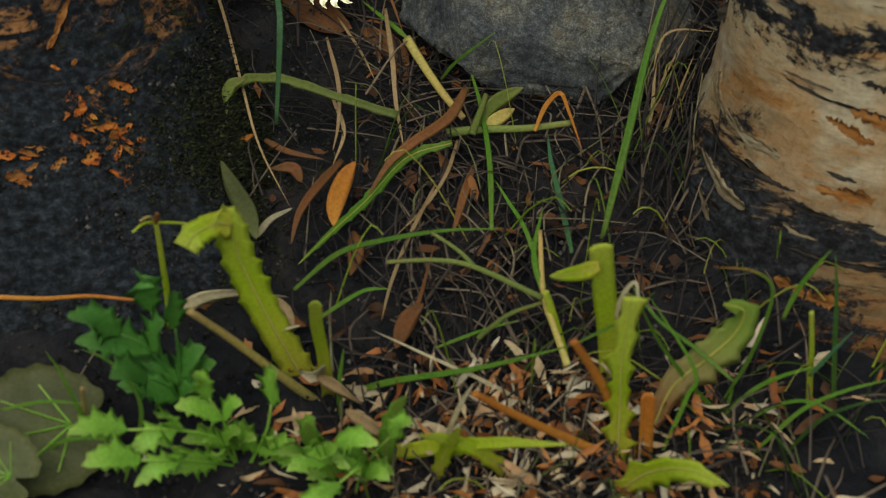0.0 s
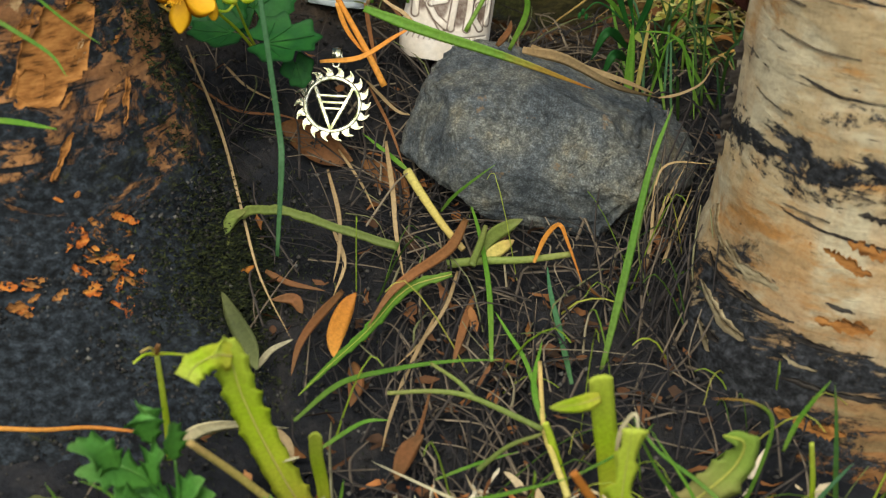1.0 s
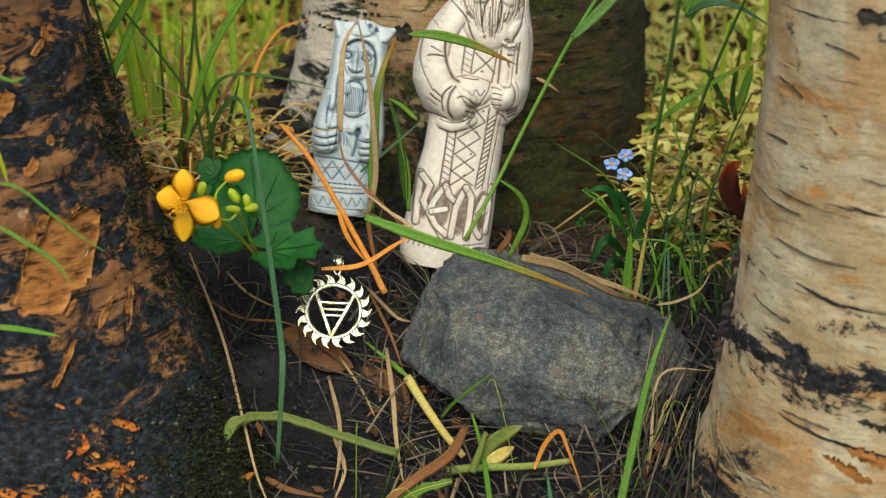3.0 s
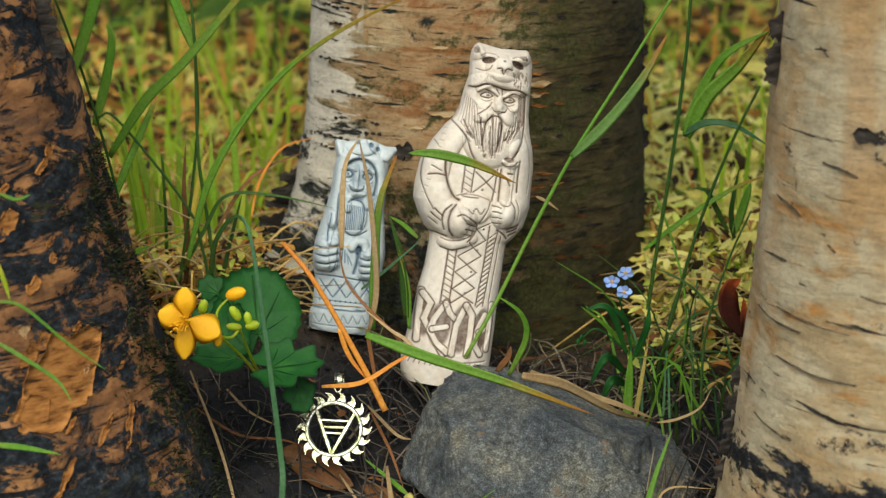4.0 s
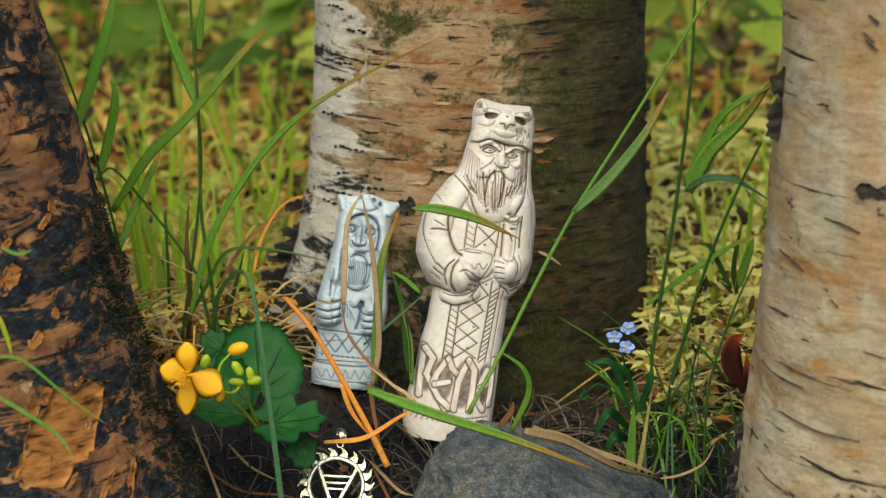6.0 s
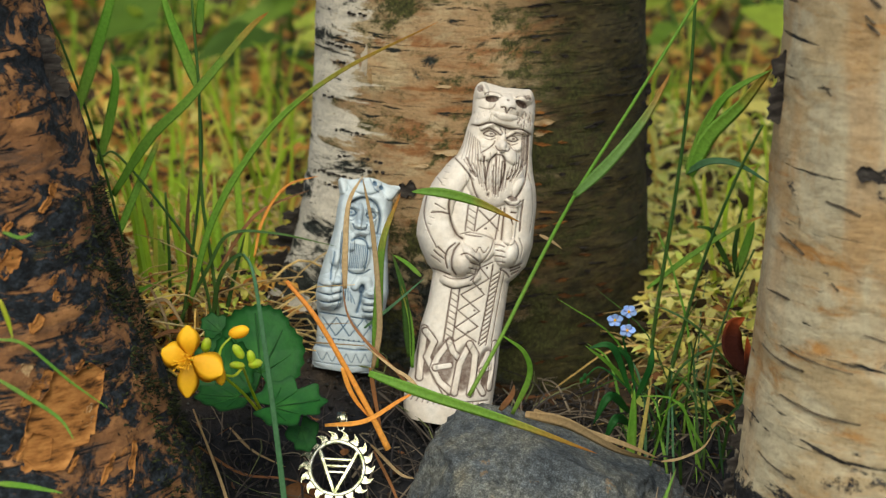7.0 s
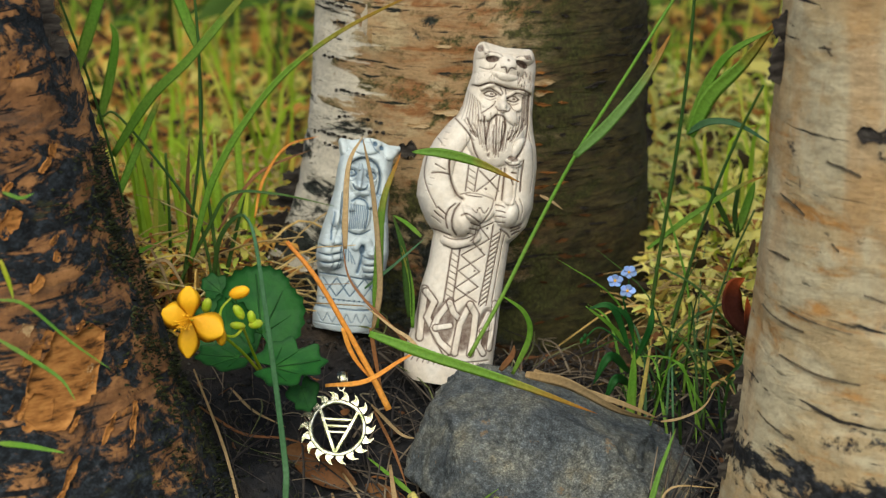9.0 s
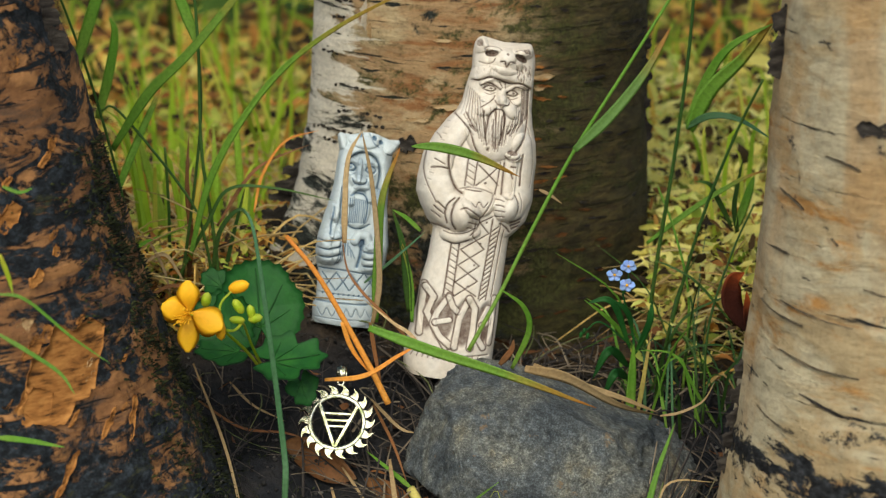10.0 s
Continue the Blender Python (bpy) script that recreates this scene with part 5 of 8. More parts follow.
def disc_leaf(center, size, face, up, scallops=9, bite=0.08, lobes=0, lobe=0.0, cup=0.15, seed=0):
    """A rounded scalloped leaf: rings from its middle out to a wavy edge."""
    nrm = Vector(face).normalized()
    side = Vector(up).cross(nrm).normalized()
    upv = nrm.cross(side)
    rnd = random.Random(seed)
    ph = rnd.uniform(0, 6)
    c = Vector(center)
    na, nr = 96, 7
    ver, al, fac = [], [], []
    for half in (0, 1):
        for i in range(1, nr + 1):
            f = i / nr
            for j in range(na):
                a = j / na * 2 * math.pi
                r = 1 - bite * f * abs(math.sin(a * scallops / 2 + ph)) ** 1.5
                r *= 1 - lobe * f * max(0, math.cos(lobes * (a - math.pi / 2) / 1.0 + math.pi)) ** 3 if lobes else 1
                r *= 1 - 0.5 * f * f * math.exp(-((a - 1.5 * math.pi) / 0.16) ** 2)
                x, y = math.cos(a) * f * r, math.sin(a) * f * r * 1.08
                vein = 0.035 * abs(math.sin(a * 3.5)) * f
                z = cup * (x * x + 0.4 * y * y) + vein + 0.04 * math.sin(3 * a + ph) * f * f
                ver.append(c + (side * x + upv * y + nrm * (z - half * 0.02)) * size)
                al.append(f)
        base = half * nr * na
        for i in range(nr - 1):
            o = base + i * na
            q = [(o + j, o + (j + 1) % na, o + na + (j + 1) % na, o + na + j) for j in range(na)]
            fac += q if not half else [t[::-1] for t in q]
        mid = 2 * nr * na + half
        fac += [(base + (j + 1) % na, base + j, mid) if not half else (base + j, base + (j + 1) % na, mid) for j in range(na)]
    ver += [c.copy(), c - nrm * (0.02 * size)]
    al += [0.0, 0.0]
    e0, e1 = (nr - 1) * na, nr * na + (nr - 1) * na
    fac += [(e0 + j, e1 + j, e1 + (j + 1) % na, e0 + (j + 1) % na) for j in range(na)]
    return ver, fac, al


def leaf_veins(leaf, root, center, size, face, up, material):
    """Raised veins fanning out from the foot of a rounded leaf."""
    n = Vector(face).normalized()
    side = Vector(up).cross(n).normalized()
    upv = n.cross(side)
    foot = Vector(center) - upv * (size * 0.45) + n * (size * 0.035)
    for k in range(5):
        a = radians(-64 + 32 * k)
        d = upv * math.cos(a) + side * math.sin(a)
        ln = size * (1.30 if k == 2 else 1.05 if k in (1, 3) else 0.75)
        q = [foot, foot + d * ln * 0.5 + n * size * 0.02, foot + d * ln + n * size * 0.07]
        part("vein", plant_mesh("vein", [ribbon(q, size * 0.04, profile="stem", rings=10)], material, root), leaf)


def bulb(center, axis, length, width):
    """A bud or seed: a short pointed spindle."""
    a = Vector(axis).normalized()
    c = Vector(center)
    return ribbon([c - a * length / 2, c - a * length * 0.2, c + a * length * 0.2, c + a * length / 2], width, profile="bean", thick=0.95, rings=10)


# ---------- single blades, straws and stalks ----------
blade("withering_sprig", [(-0.0307, -0.105, 0.0541), (-0.0058, -0.1083, 0.0458), (0.0254, -0.1117, 0.0364), (0.0591, -0.115, 0.0243)], 0.0044, TIPPED, twist=0.5)
blade("dead_leaf", [(-0.0245, -0.065, 0.0077), (-0.0348, -0.06, 0.0273), (-0.0536, -0.055, 0.0605), (-0.0674, -0.05, 0.0771)], 0.0028, ORANGE, profile="stem", thick=0.5)
blade("dry_sprig", [(-0.0315, -0.05, 0.0386), (-0.0285, -0.0467, 0.0581), (-0.0312, -0.0433, 0.0968), (-0.0356, -0.04, 0.1204)], 0.0026, STRAW)
blade("dry_sprig", [(-0.0431, -0.045, 0.0726), (-0.043, -0.0433, 0.087), (-0.0413, -0.0417, 0.1086), (-0.0353, -0.04, 0.1204)], 0.0026, STRAW)
blade("grass_sprig", [(-0.0305, -0.045, 0.0375), (-0.0294, -0.0417, 0.0617), (-0.0273, -0.0383, 0.0907), (-0.0196, -0.035, 0.112)], 0.0041, TIPPED)
blade("withering_sprig", [(-0.0145, -0.0563, 0.1170), (-0.0025, -0.0575, 0.1168), (0.0126, -0.0587, 0.1131), (0.03, -0.06, 0.105)], 0.0042, TIPPED, twist=0.5, profile="oval")
blade("tall_sprig", [(0.009, -0.085, 0.0381), (0.0217, -0.0775, 0.0598), (0.0356, -0.07, 0.0865), (0.0522, -0.0625, 0.1167), (0.0747, -0.055, 0.1516), (0.1015, -0.0475, 0.1945), (0.1246, -0.04, 0.2325)], 0.0018, GREEN, profile="stem")
blade("withering_sprig", [(0.0513, -0.075, 0.1194), (0.0657, -0.07, 0.1323), (0.0795, -0.065, 0.1487), (0.0902, -0.06, 0.1668)], 0.0046, DULL_TIP)
blade("grass_sprig", [(0.0271, -0.075, 0.0269), (0.0338, -0.0783, 0.0444), (0.0313, -0.0817, 0.0558), (0.0215, -0.085, 0.0644)], 0.0025, GREEN)
blade("grass_sprig", [(-0.0164, -0.02, 0.0349), (-0.0176, -0.02, 0.0505), (-0.0193, -0.02, 0.0659), (-0.0236, -0.02, 0.0812)], 0.0037, DEEP)
blade("grass_sprig", [(-0.0152, -0.02, 0.0297), (-0.0159, -0.02, 0.0505), (-0.0212, -0.02, 0.071)], 0.0022, TIPPED)
blade("grass_sprig", [(-0.0358, -0.03, 0.0508), (-0.0236, -0.025, 0.0596), (-0.0089, -0.02, 0.0715)], 0.0015, BLUEGREEN)
blade("grass_sprig", [(-0.0113, -0.02, 0.0715), (-0.0175, -0.02, 0.0774), (-0.0236, -0.02, 0.0812)], 0.0020, GREEN)
blade("dry_sprig", [(-0.0133, -0.06, 0.0298), (-0.0205, -0.055, 0.0382), (-0.0349, -0.05, 0.0516), (-0.0422, -0.045, 0.0614), (-0.0447, -0.04, 0.0762)], 0.0014, BROWN)
blade("dry_sprig", [(-0.0096, -0.07, 0.0331), (-0.0156, -0.0633, 0.0384), (-0.0228, -0.0567, 0.0412), (-0.035, -0.05, 0.0491)], 0.0017, STRAW)
blade("dead_leaf", [(0.0215, -0.09, 0.0337), (0.0261, -0.09, 0.0398), (0.0272, -0.09, 0.0445)], 0.0027, BROWN)
blade("dead_leaf", [(-0.0502, -0.08, 0.0237), (-0.0341, -0.0767, 0.0243), (-0.0201, -0.0733, 0.0318), (-0.0119, -0.07, 0.0356)], 0.0021, ORANGE)
blade("dead_leaf", [(-0.0441, -0.06, 0.0423), (-0.0395, -0.06, 0.0298), (-0.0313, -0.06, 0.0185)], 0.0021, ORANGE)
blade("dead_leaf", [(-0.0322, -0.06, 0.0423), (-0.03, -0.06, 0.0273), (-0.0266, -0.06, 0.0071)], 0.0019, BROWN)
blade("tall_sprig", [(-0.101, -0.01, 0.0423), (-0.1037, -0.008, 0.0705), (-0.1078, -0.006, 0.1059), (-0.1079, -0.004, 0.1506), (-0.1099, -0.002, 0.1872), (-0.1113, 0, 0.2255)], 0.0017, DEEP, profile="stem")
blade("tall_sprig", [(-0.1177, -0.01, 0.0476), (-0.1113, -0.0067, 0.0881), (-0.1076, -0.0033, 0.123), (-0.1084, 0, 0.15)], 0.0015, DEEP, profile="stem")
blade("grass_sprig", [(-0.1084, 0, 0.15), (-0.1145, 0, 0.1673), (-0.1201, 0, 0.1821), (-0.1255, 0, 0.2015)], 0.0049, GREEN)
blade("grass_sprig", [(-0.1076, 0, 0.1747), (-0.1065, 0, 0.1869), (-0.1041, 0, 0.2015)], 0.0039, GREEN)
blade("grass_sprig", [(-0.157, -0.03, 0.1439), (-0.1482, -0.03, 0.1678), (-0.14, -0.03, 0.1926), (-0.1356, -0.03, 0.2135)], 0.0052, GREEN)
blade("tall_sprig", [(-0.136, -0.02, 0.0401), (-0.14, -0.0225, 0.0843), (-0.1496, -0.025, 0.1321), (-0.1615, -0.0275, 0.1734), (-0.1683, -0.03, 0.1902)], 0.0014, DEEP, profile="stem")
blade("withering_sprig", [(-0.1462, -0.01, 0.1054), (-0.1287, -0.0125, 0.131), (-0.1106, -0.015, 0.1487), (-0.0849, -0.0175, 0.1781), (-0.0753, -0.02, 0.1868)], 0.0046, TIPPED)
blade("withering_sprig", [(-0.1472, -0.01, 0.0813), (-0.1368, -0.0067, 0.106), (-0.1284, -0.0033, 0.1243), (-0.1257, 0, 0.1312)], 0.0035, TIPPED)
blade("grass_sprig", [(-0.1144, -0.01, 0.0554), (-0.1011, -0.0162, 0.098), (-0.0762, -0.0225, 0.1365), (-0.0466, -0.0288, 0.1617), (-0.0037, -0.035, 0.1843)], 0.0031, TIPPED, twist=0.6)
blade("grass_sprig", [(-0.1575, 0.02, 0.1134), (-0.1515, 0.02, 0.1341), (-0.1481, 0.02, 0.152), (-0.1503, 0.02, 0.1596)], 0.0046, GREEN)
blade("grass_sprig", [(-0.1393, 0.1, 0.0159), (-0.1438, 0.1, 0.0484), (-0.1499, 0.1, 0.0746), (-0.1535, 0.1, 0.089)], 0.0056, BRIGHT)
blade("grass_sprig", [(-0.1026, 0.1, 0.0159), (-0.1026, 0.1, 0.0484), (-0.1045, 0.1, 0.0919), (-0.1051, 0.1, 0.1118)], 0.0042, BRIGHT)
blade("grass_sprig", [(-0.1158, 0.1, 0.0159), (-0.1157, 0.1, 0.0572), (-0.1157, 0.1, 0.0948)], 0.0045, BRIGHT)
blade("grass_sprig", [(-0.1336, 0.12, 0.0102), (-0.1349, 0.12, 0.0583), (-0.1339, 0.12, 0.1024)], 0.0041, BRIGHT)
blade("grass_sprig", [(-0.1019, 0.14, 0.0106), (-0.1027, 0.14, 0.0384), (-0.1051, 0.14, 0.0597)], 0.0042, BRIGHT)
blade("grass_sprig", [(-0.1481, 0.16, 0.0113), (-0.1561, 0.16, 0.0427), (-0.1625, 0.16, 0.0705)], 0.0042, BRIGHT)
blade("tall_sprig", [(-0.1257, 0.01, 0.0311), (-0.1253, 0.0067, 0.0587), (-0.1246, 0.0033, 0.078), (-0.1247, 0, 0.1046)], 0.0018, DEEP, profile="stem")
blade("dry_sprig", [(-0.1162, 0, 0.0447), (-0.1147, 0, 0.0658), (-0.1155, 0, 0.0866), (-0.114, 0, 0.1097)], 0.0028, BROWN)
blade("tall_sprig", [(-0.1036, -0.01, 0.0397), (-0.1067, -0.01, 0.0632), (-0.1135, -0.01, 0.0838), (-0.1418, -0.01, 0.1218), (-0.1503, -0.01, 0.123)], 0.0015, DEEP, profile="stem")
blade("grass_sprig", [(-0.1224, -0.01, 0.0423), (-0.1064, -0.01, 0.071), (-0.096, -0.01, 0.0877), (-0.076, -0.01, 0.0884), (-0.0488, -0.01, 0.0825)], 0.0017, DEEP)
blade("grass_sprig", [(-0.1046, -0.01, 0.0476), (-0.1003, -0.01, 0.0684), (-0.0912, -0.01, 0.0787), (-0.0852, -0.01, 0.071)], 0.0022, DEEP)
blade("dry_sprig", [(-0.085, -0.01, 0.0774), (-0.0812, -0.0067, 0.0933), (-0.0712, -0.0033, 0.1078), (-0.0564, 0, 0.1122)], 0.0015, ORANGE)
blade("dry_sprig", [(-0.1014, -0.01, 0.071), (-0.0888, -0.0067, 0.0907), (-0.0789, -0.0033, 0.0989), (-0.0603, 0, 0.1059)], 0.0017, BROWN)
blade("dry_sprig", [(-0.1354, -0.02, 0.0556), (-0.1241, -0.02, 0.0608), (-0.1181, -0.02, 0.053), (-0.1135, -0.02, 0.0427)], 0.0017, STRAW)
blade("dry_sprig", [(-0.1318, -0.03, 0.0431), (-0.1198, -0.0267, 0.0485), (-0.1056, -0.0233, 0.0437), (-0.0959, -0.02, 0.0479)], 0.0017, BROWN)
blade("dry_sprig", [(-0.1296, -0.02, 0.0659), (-0.1243, -0.02, 0.0543), (-0.1211, -0.02, 0.0401)], 0.0015, STRAW)
blade("grass_sprig", [(-0.1024, 0, 0.0367), (-0.0952, 0, 0.0658), (-0.0896, 0, 0.0866)], 0.0020, DEEP)
blade("grass_sprig", [(-0.1412, 0, 0.0553), (-0.1359, 0, 0.0605), (-0.1179, 0, 0.0671)], 0.0020, GREEN)
blade("grass_sprig", [(-0.0619, -0.17, -0.0216), (-0.0596, -0.164, 0.0117), (-0.0605, -0.158, 0.0249), (-0.0656, -0.152, 0.069), (-0.0706, -0.146, 0.104), (-0.0751, -0.14, 0.1121)], 0.0023, BLUEGREEN)
blade("grass_sprig", [(-0.1484, -0.2, 0.1337), (-0.1428, -0.2, 0.1317), (-0.138, -0.2, 0.1333)], 0.0013, GREEN)
blade("grass_sprig", [(-0.1558, -0.19, 0.079), (-0.1456, -0.1933, 0.074), (-0.1335, -0.1967, 0.0669), (-0.1278, -0.2, 0.0599)], 0.0016, GREEN)
blade("grass_sprig", [(-0.155, -0.19, 0.0933), (-0.1454, -0.19, 0.0913), (-0.1304, -0.19, 0.078), (-0.1168, -0.19, 0.0677)], 0.0012, GREEN)
blade("grass_sprig", [(-0.1507, -0.2, 0.1102), (-0.1483, -0.2, 0.1023), (-0.1471, -0.2, 0.0963)], 0.0017, LIME)
blade("grass_sprig", [(-0.1581, -0.19, 0.0405), (-0.147, -0.195, 0.0414), (-0.1326, -0.2, 0.0408)], 0.0022, GREEN)
blade("tall_sprig", [(0.092, -0.02, -0.0073), (0.0994, -0.0225, 0.0305), (0.1111, -0.025, 0.0799), (0.124, -0.0275, 0.1179), (0.1335, -0.03, 0.1403)], 0.0017, DEEP, profile="stem")
blade("tall_sprig", [(0.0888, -0.01, 0.0106), (0.0936, -0.012, 0.0586), (0.0994, -0.014, 0.1051), (0.1038, -0.016, 0.1525), (0.1048, -0.018, 0.1889), (0.1046, -0.02, 0.2244)], 0.0019, DEEP, profile="stem")
blade("withering_sprig", [(0.1032, -0.02, 0.1188), (0.1117, -0.0233, 0.1415), (0.1203, -0.0267, 0.1542), (0.1365, -0.03, 0.1638)], 0.0041, GREEN)
blade("grass_sprig", [(0.1032, -0.02, 0.1176), (0.1123, -0.0233, 0.1232), (0.1239, -0.0267, 0.1226), (0.1381, -0.03, 0.1147)], 0.0031, BLUEGREEN)
blade("withering_sprig", [(0.1045, -0.02, 0.1163), (0.1119, -0.0233, 0.1342), (0.1253, -0.0267, 0.1494), (0.1405, -0.03, 0.1714)], 0.0067, TIPPED, twist=0.5)
blade("withering_sprig", [(0.0898, 0, 0.0606), (0.1091, -0.0033, 0.0771), (0.1282, -0.0067, 0.0907), (0.1398, -0.01, 0.0966)], 0.0025, TIPPED)
blade("grass_sprig", [(0.1275, 0, 0.0684), (0.1202, -0.0033, 0.0822), (0.1158, -0.0067, 0.0895), (0.109, -0.01, 0.0915)], 0.0025, DEEP)
blade("grass_sprig", [(0.1317, 0.01, 0.0658), (0.1362, 0.01, 0.0816), (0.1384, 0.01, 0.0895)], 0.0041, GREEN)
blade("grass_sprig", [(0.1318, 0.01, 0.0632), (0.13, 0.01, 0.0764), (0.133, 0.01, 0.0973)], 0.0026, DEEP)
blade("plant_stalk", [(0.0789, -0.05, -0.0029), (0.0795, -0.05, 0.0138), (0.08, -0.05, 0.0296)], 0.0042, GREEN, profile="grass", fold=0.4)
blade("grass_sprig", [(0.0836, -0.04, -0.0053), (0.0857, -0.04, 0.0103), (0.0887, -0.04, 0.0334)], 0.0022, OCHRE)
blade("dry_sprig", [(0.0312, -0.105, 0.0372), (0.0486, -0.0967, 0.0305), (0.0701, -0.0883, 0.0162), (0.0886, -0.08, 0.008)], 0.0046, STRAW, twist=1.2)
blade("dry_sprig", [(0.0348, -0.1, 0.0371), (0.0512, -0.0933, 0.0277), (0.0725, -0.0867, 0.018), (0.0874, -0.08, 0.0095)], 0.0028, STRAW)
blade("dry_sprig", [(0.0886, -0.08, 0.008), (0.0967, -0.08, 0.0095), (0.1059, -0.08, 0.0144), (0.1107, -0.08, 0.023)], 0.0012, STRAW)
blade("grass_sprig", [(0.0827, -0.03, 0.0199), (0.0721, -0.035, 0.0344), (0.0593, -0.04, 0.0461)], 0.0022, GREEN)
blade("dry_sprig", [(0.0387, -0.05, 0.0972), (0.0435, -0.05, 0.0947), (0.0483, -0.05, 0.0911)], 0.0014, STRAW)
blade("grass_sprig", [(0.0591, -0.19, -0.059), (0.0682, -0.1767, -0.0222), (0.0764, -0.1633, 0.0107), (0.0856, -0.15, 0.0313)], 0.0031, GREEN)
blade("plant_stalk", [(-0.0173, -0.1441, -0.0297), (-0.0406, -0.1375, -0.025), (-0.0607, -0.1311, -0.0206), (-0.0758, -0.1346, -0.0188), (-0.0826, -0.1445, -0.0211), (-0.0836, -0.1553, -0.0253)], 0.0042, SAGE, teeth=7, bite=0.25, profile="flat")
blade("dandelion_leaf", [(0.0035, -0.1558, -0.0358), (-0.0138, -0.1636, -0.0384), (-0.0281, -0.1845, -0.0453), (-0.04, -0.1999, -0.05), (-0.0519, -0.2156, -0.0553)], 0.0050, GREEN, teeth=9, bite=0.3, profile="grass")
blade("dead_leaf", [(0.0091, -0.1305, -0.0241), (0.0024, -0.1462, -0.0295), (-0.0116, -0.1612, -0.0332), (-0.02, -0.1697, -0.0373), (-0.028, -0.1876, -0.0425)], 0.0043, BROWN)
blade("dead_leaf", [(-0.0384, -0.1585, -0.0417), (-0.0477, -0.1738, -0.046), (-0.0534, -0.1867, -0.05), (-0.0557, -0.2003, -0.0557)], 0.0036, BROWN)
blade("dead_leaf", [(-0.04, -0.1992, -0.0485), (-0.0395, -0.1885, -0.0444), (-0.0364, -0.1756, -0.0404), (-0.0328, -0.1696, -0.0369)], 0.0072, ORANGE, profile="oval")
blade("plant_stalk", [(-0.0148, -0.0947, -0.0183), (-0.0077, -0.1104, -0.0236), (0.0002, -0.1243, -0.0298), (0.008, -0.1373, -0.0341)], 0.0040, OCHRE, profile="stem")
blade("dry_sprig", [(-0.0238, -0.0784, -0.0118), (-0.0203, -0.1076, -0.0223), (-0.0183, -0.1316, -0.0313), (-0.015, -0.1531, -0.0395)], 0.0022, STRAW)
blade("plant_stalk", [(0.0013, -0.1452, -0.0367), (0.0146, -0.1428, -0.0364), (0.0322, -0.1426, -0.036), (0.05, -0.1399, -0.0349)], 0.0037, SAGE, profile="stem")
blade("plant_stalk", [(0.0134, -0.144, -0.0342), (0.0191, -0.1335, -0.0305), (0.026, -0.1261, -0.029), (0.0317, -0.1232, -0.0273)], 0.0058, SAGE, profile="oval")
blade("plant_stalk", [(0.0146, -0.1426, -0.036), (0.0224, -0.1372, -0.0337), (0.0281, -0.1321, -0.0324)], 0.0053, OCHRE, profile="oval")
blade("plant_stalk", [(0.0111, -0.1526, -0.0337), (0.0145, -0.1417, -0.0292), (0.0169, -0.1316, -0.0265)], 0.0031, SAGE, profile="stem")
blade("grass_sprig", [(0.0179, -0.1946, -0.0529), (0.0177, -0.1626, -0.0409), (0.0147, -0.1335, -0.0305), (0.01, -0.1099, -0.0225)], 0.0022, GREEN)
blade("grass_sprig", [(0.0367, -0.2191, -0.0626), (0.0305, -0.1929, -0.0538), (0.0246, -0.1796, -0.049), (0.0195, -0.1689, -0.0449)], 0.0017, GREEN)
blade("grass_sprig", [(0.0473, -0.1999, -0.0594), (0.0443, -0.176, -0.0509), (0.0415, -0.1572, -0.0436), (0.0406, -0.1436, -0.038)], 0.0024, BLUEGREEN)
blade("withering_sprig", [(0.0352, -0.1485, -0.0344), (0.0401, -0.1353, -0.0297), (0.046, -0.1278, -0.0277), (0.0489, -0.138, -0.0309), (0.0532, -0.159, -0.0379)], 0.0020, ORANGE)
blade("grass_sprig", [(-0.0009, -0.14, -0.0167), (0.0035, -0.1467, -0.0079), (0.0098, -0.1533, 0.0008), (0.0197, -0.16, 0.0116)], 0.0013, GREEN)
blade("grass_sprig", [(-0.0149, -0.0926, -0.0186), (-0.022, -0.0846, -0.0156), (-0.034, -0.0732, -0.01)], 0.0021, GREEN)
blade("dead_leaf", [(-0.0673, -0.2065, -0.0499), (-0.0712, -0.1955, -0.0453), (-0.0773, -0.1845, -0.0405), (-0.0831, -0.1729, -0.0346)], 0.0075, LEAFGREY, profile="oval")
blade("dead_leaf", [(-0.0679, -0.2008, -0.0519), (-0.0633, -0.1929, -0.0491), (-0.0555, -0.1858, -0.0481)], 0.0025, WHITE_STRAW)
blade("dead_leaf", [(-0.0532, -0.1711, -0.045), (-0.0568, -0.1653, -0.0419), (-0.0652, -0.1671, -0.0411)], 0.0047, BROWN, profile="oval")
blade("dry_sprig", [(-0.1093, -0.0444, 0.0187), (-0.0907, -0.0913, -0.0017), (-0.0783, -0.1334, -0.0208), (-0.0696, -0.1616, -0.0342), (-0.0562, -0.1893, -0.0463)], 0.0013, STRAW)
blade("dry_sprig", [(-0.0471, -0.0963, -0.0171), (-0.0415, -0.1206, -0.0265), (-0.0406, -0.1417, -0.034), (-0.0422, -0.1554, -0.0396)], 0.0018, STRAW)
blade("dry_sprig", [(-0.003, -0.1698, -0.0469), (-0.0133, -0.1964, -0.0566), (-0.0191, -0.2173, -0.0637), (-0.0218, -0.2311, -0.0695)], 0.0016, STRAW)
blade("dry_sprig", [(0.0057, -0.1463, -0.0391), (0.0013, -0.1644, -0.0448), (-0.0072, -0.1805, -0.0509), (-0.0175, -0.1938, -0.0557)], 0.0015, STRAW)
blade("dead_leaf", [(0.0122, -0.1572, -0.0436), (0.0077, -0.1751, -0.0489), (0.0033, -0.1938, -0.0557)], 0.0034, BROWN, profile="oval")
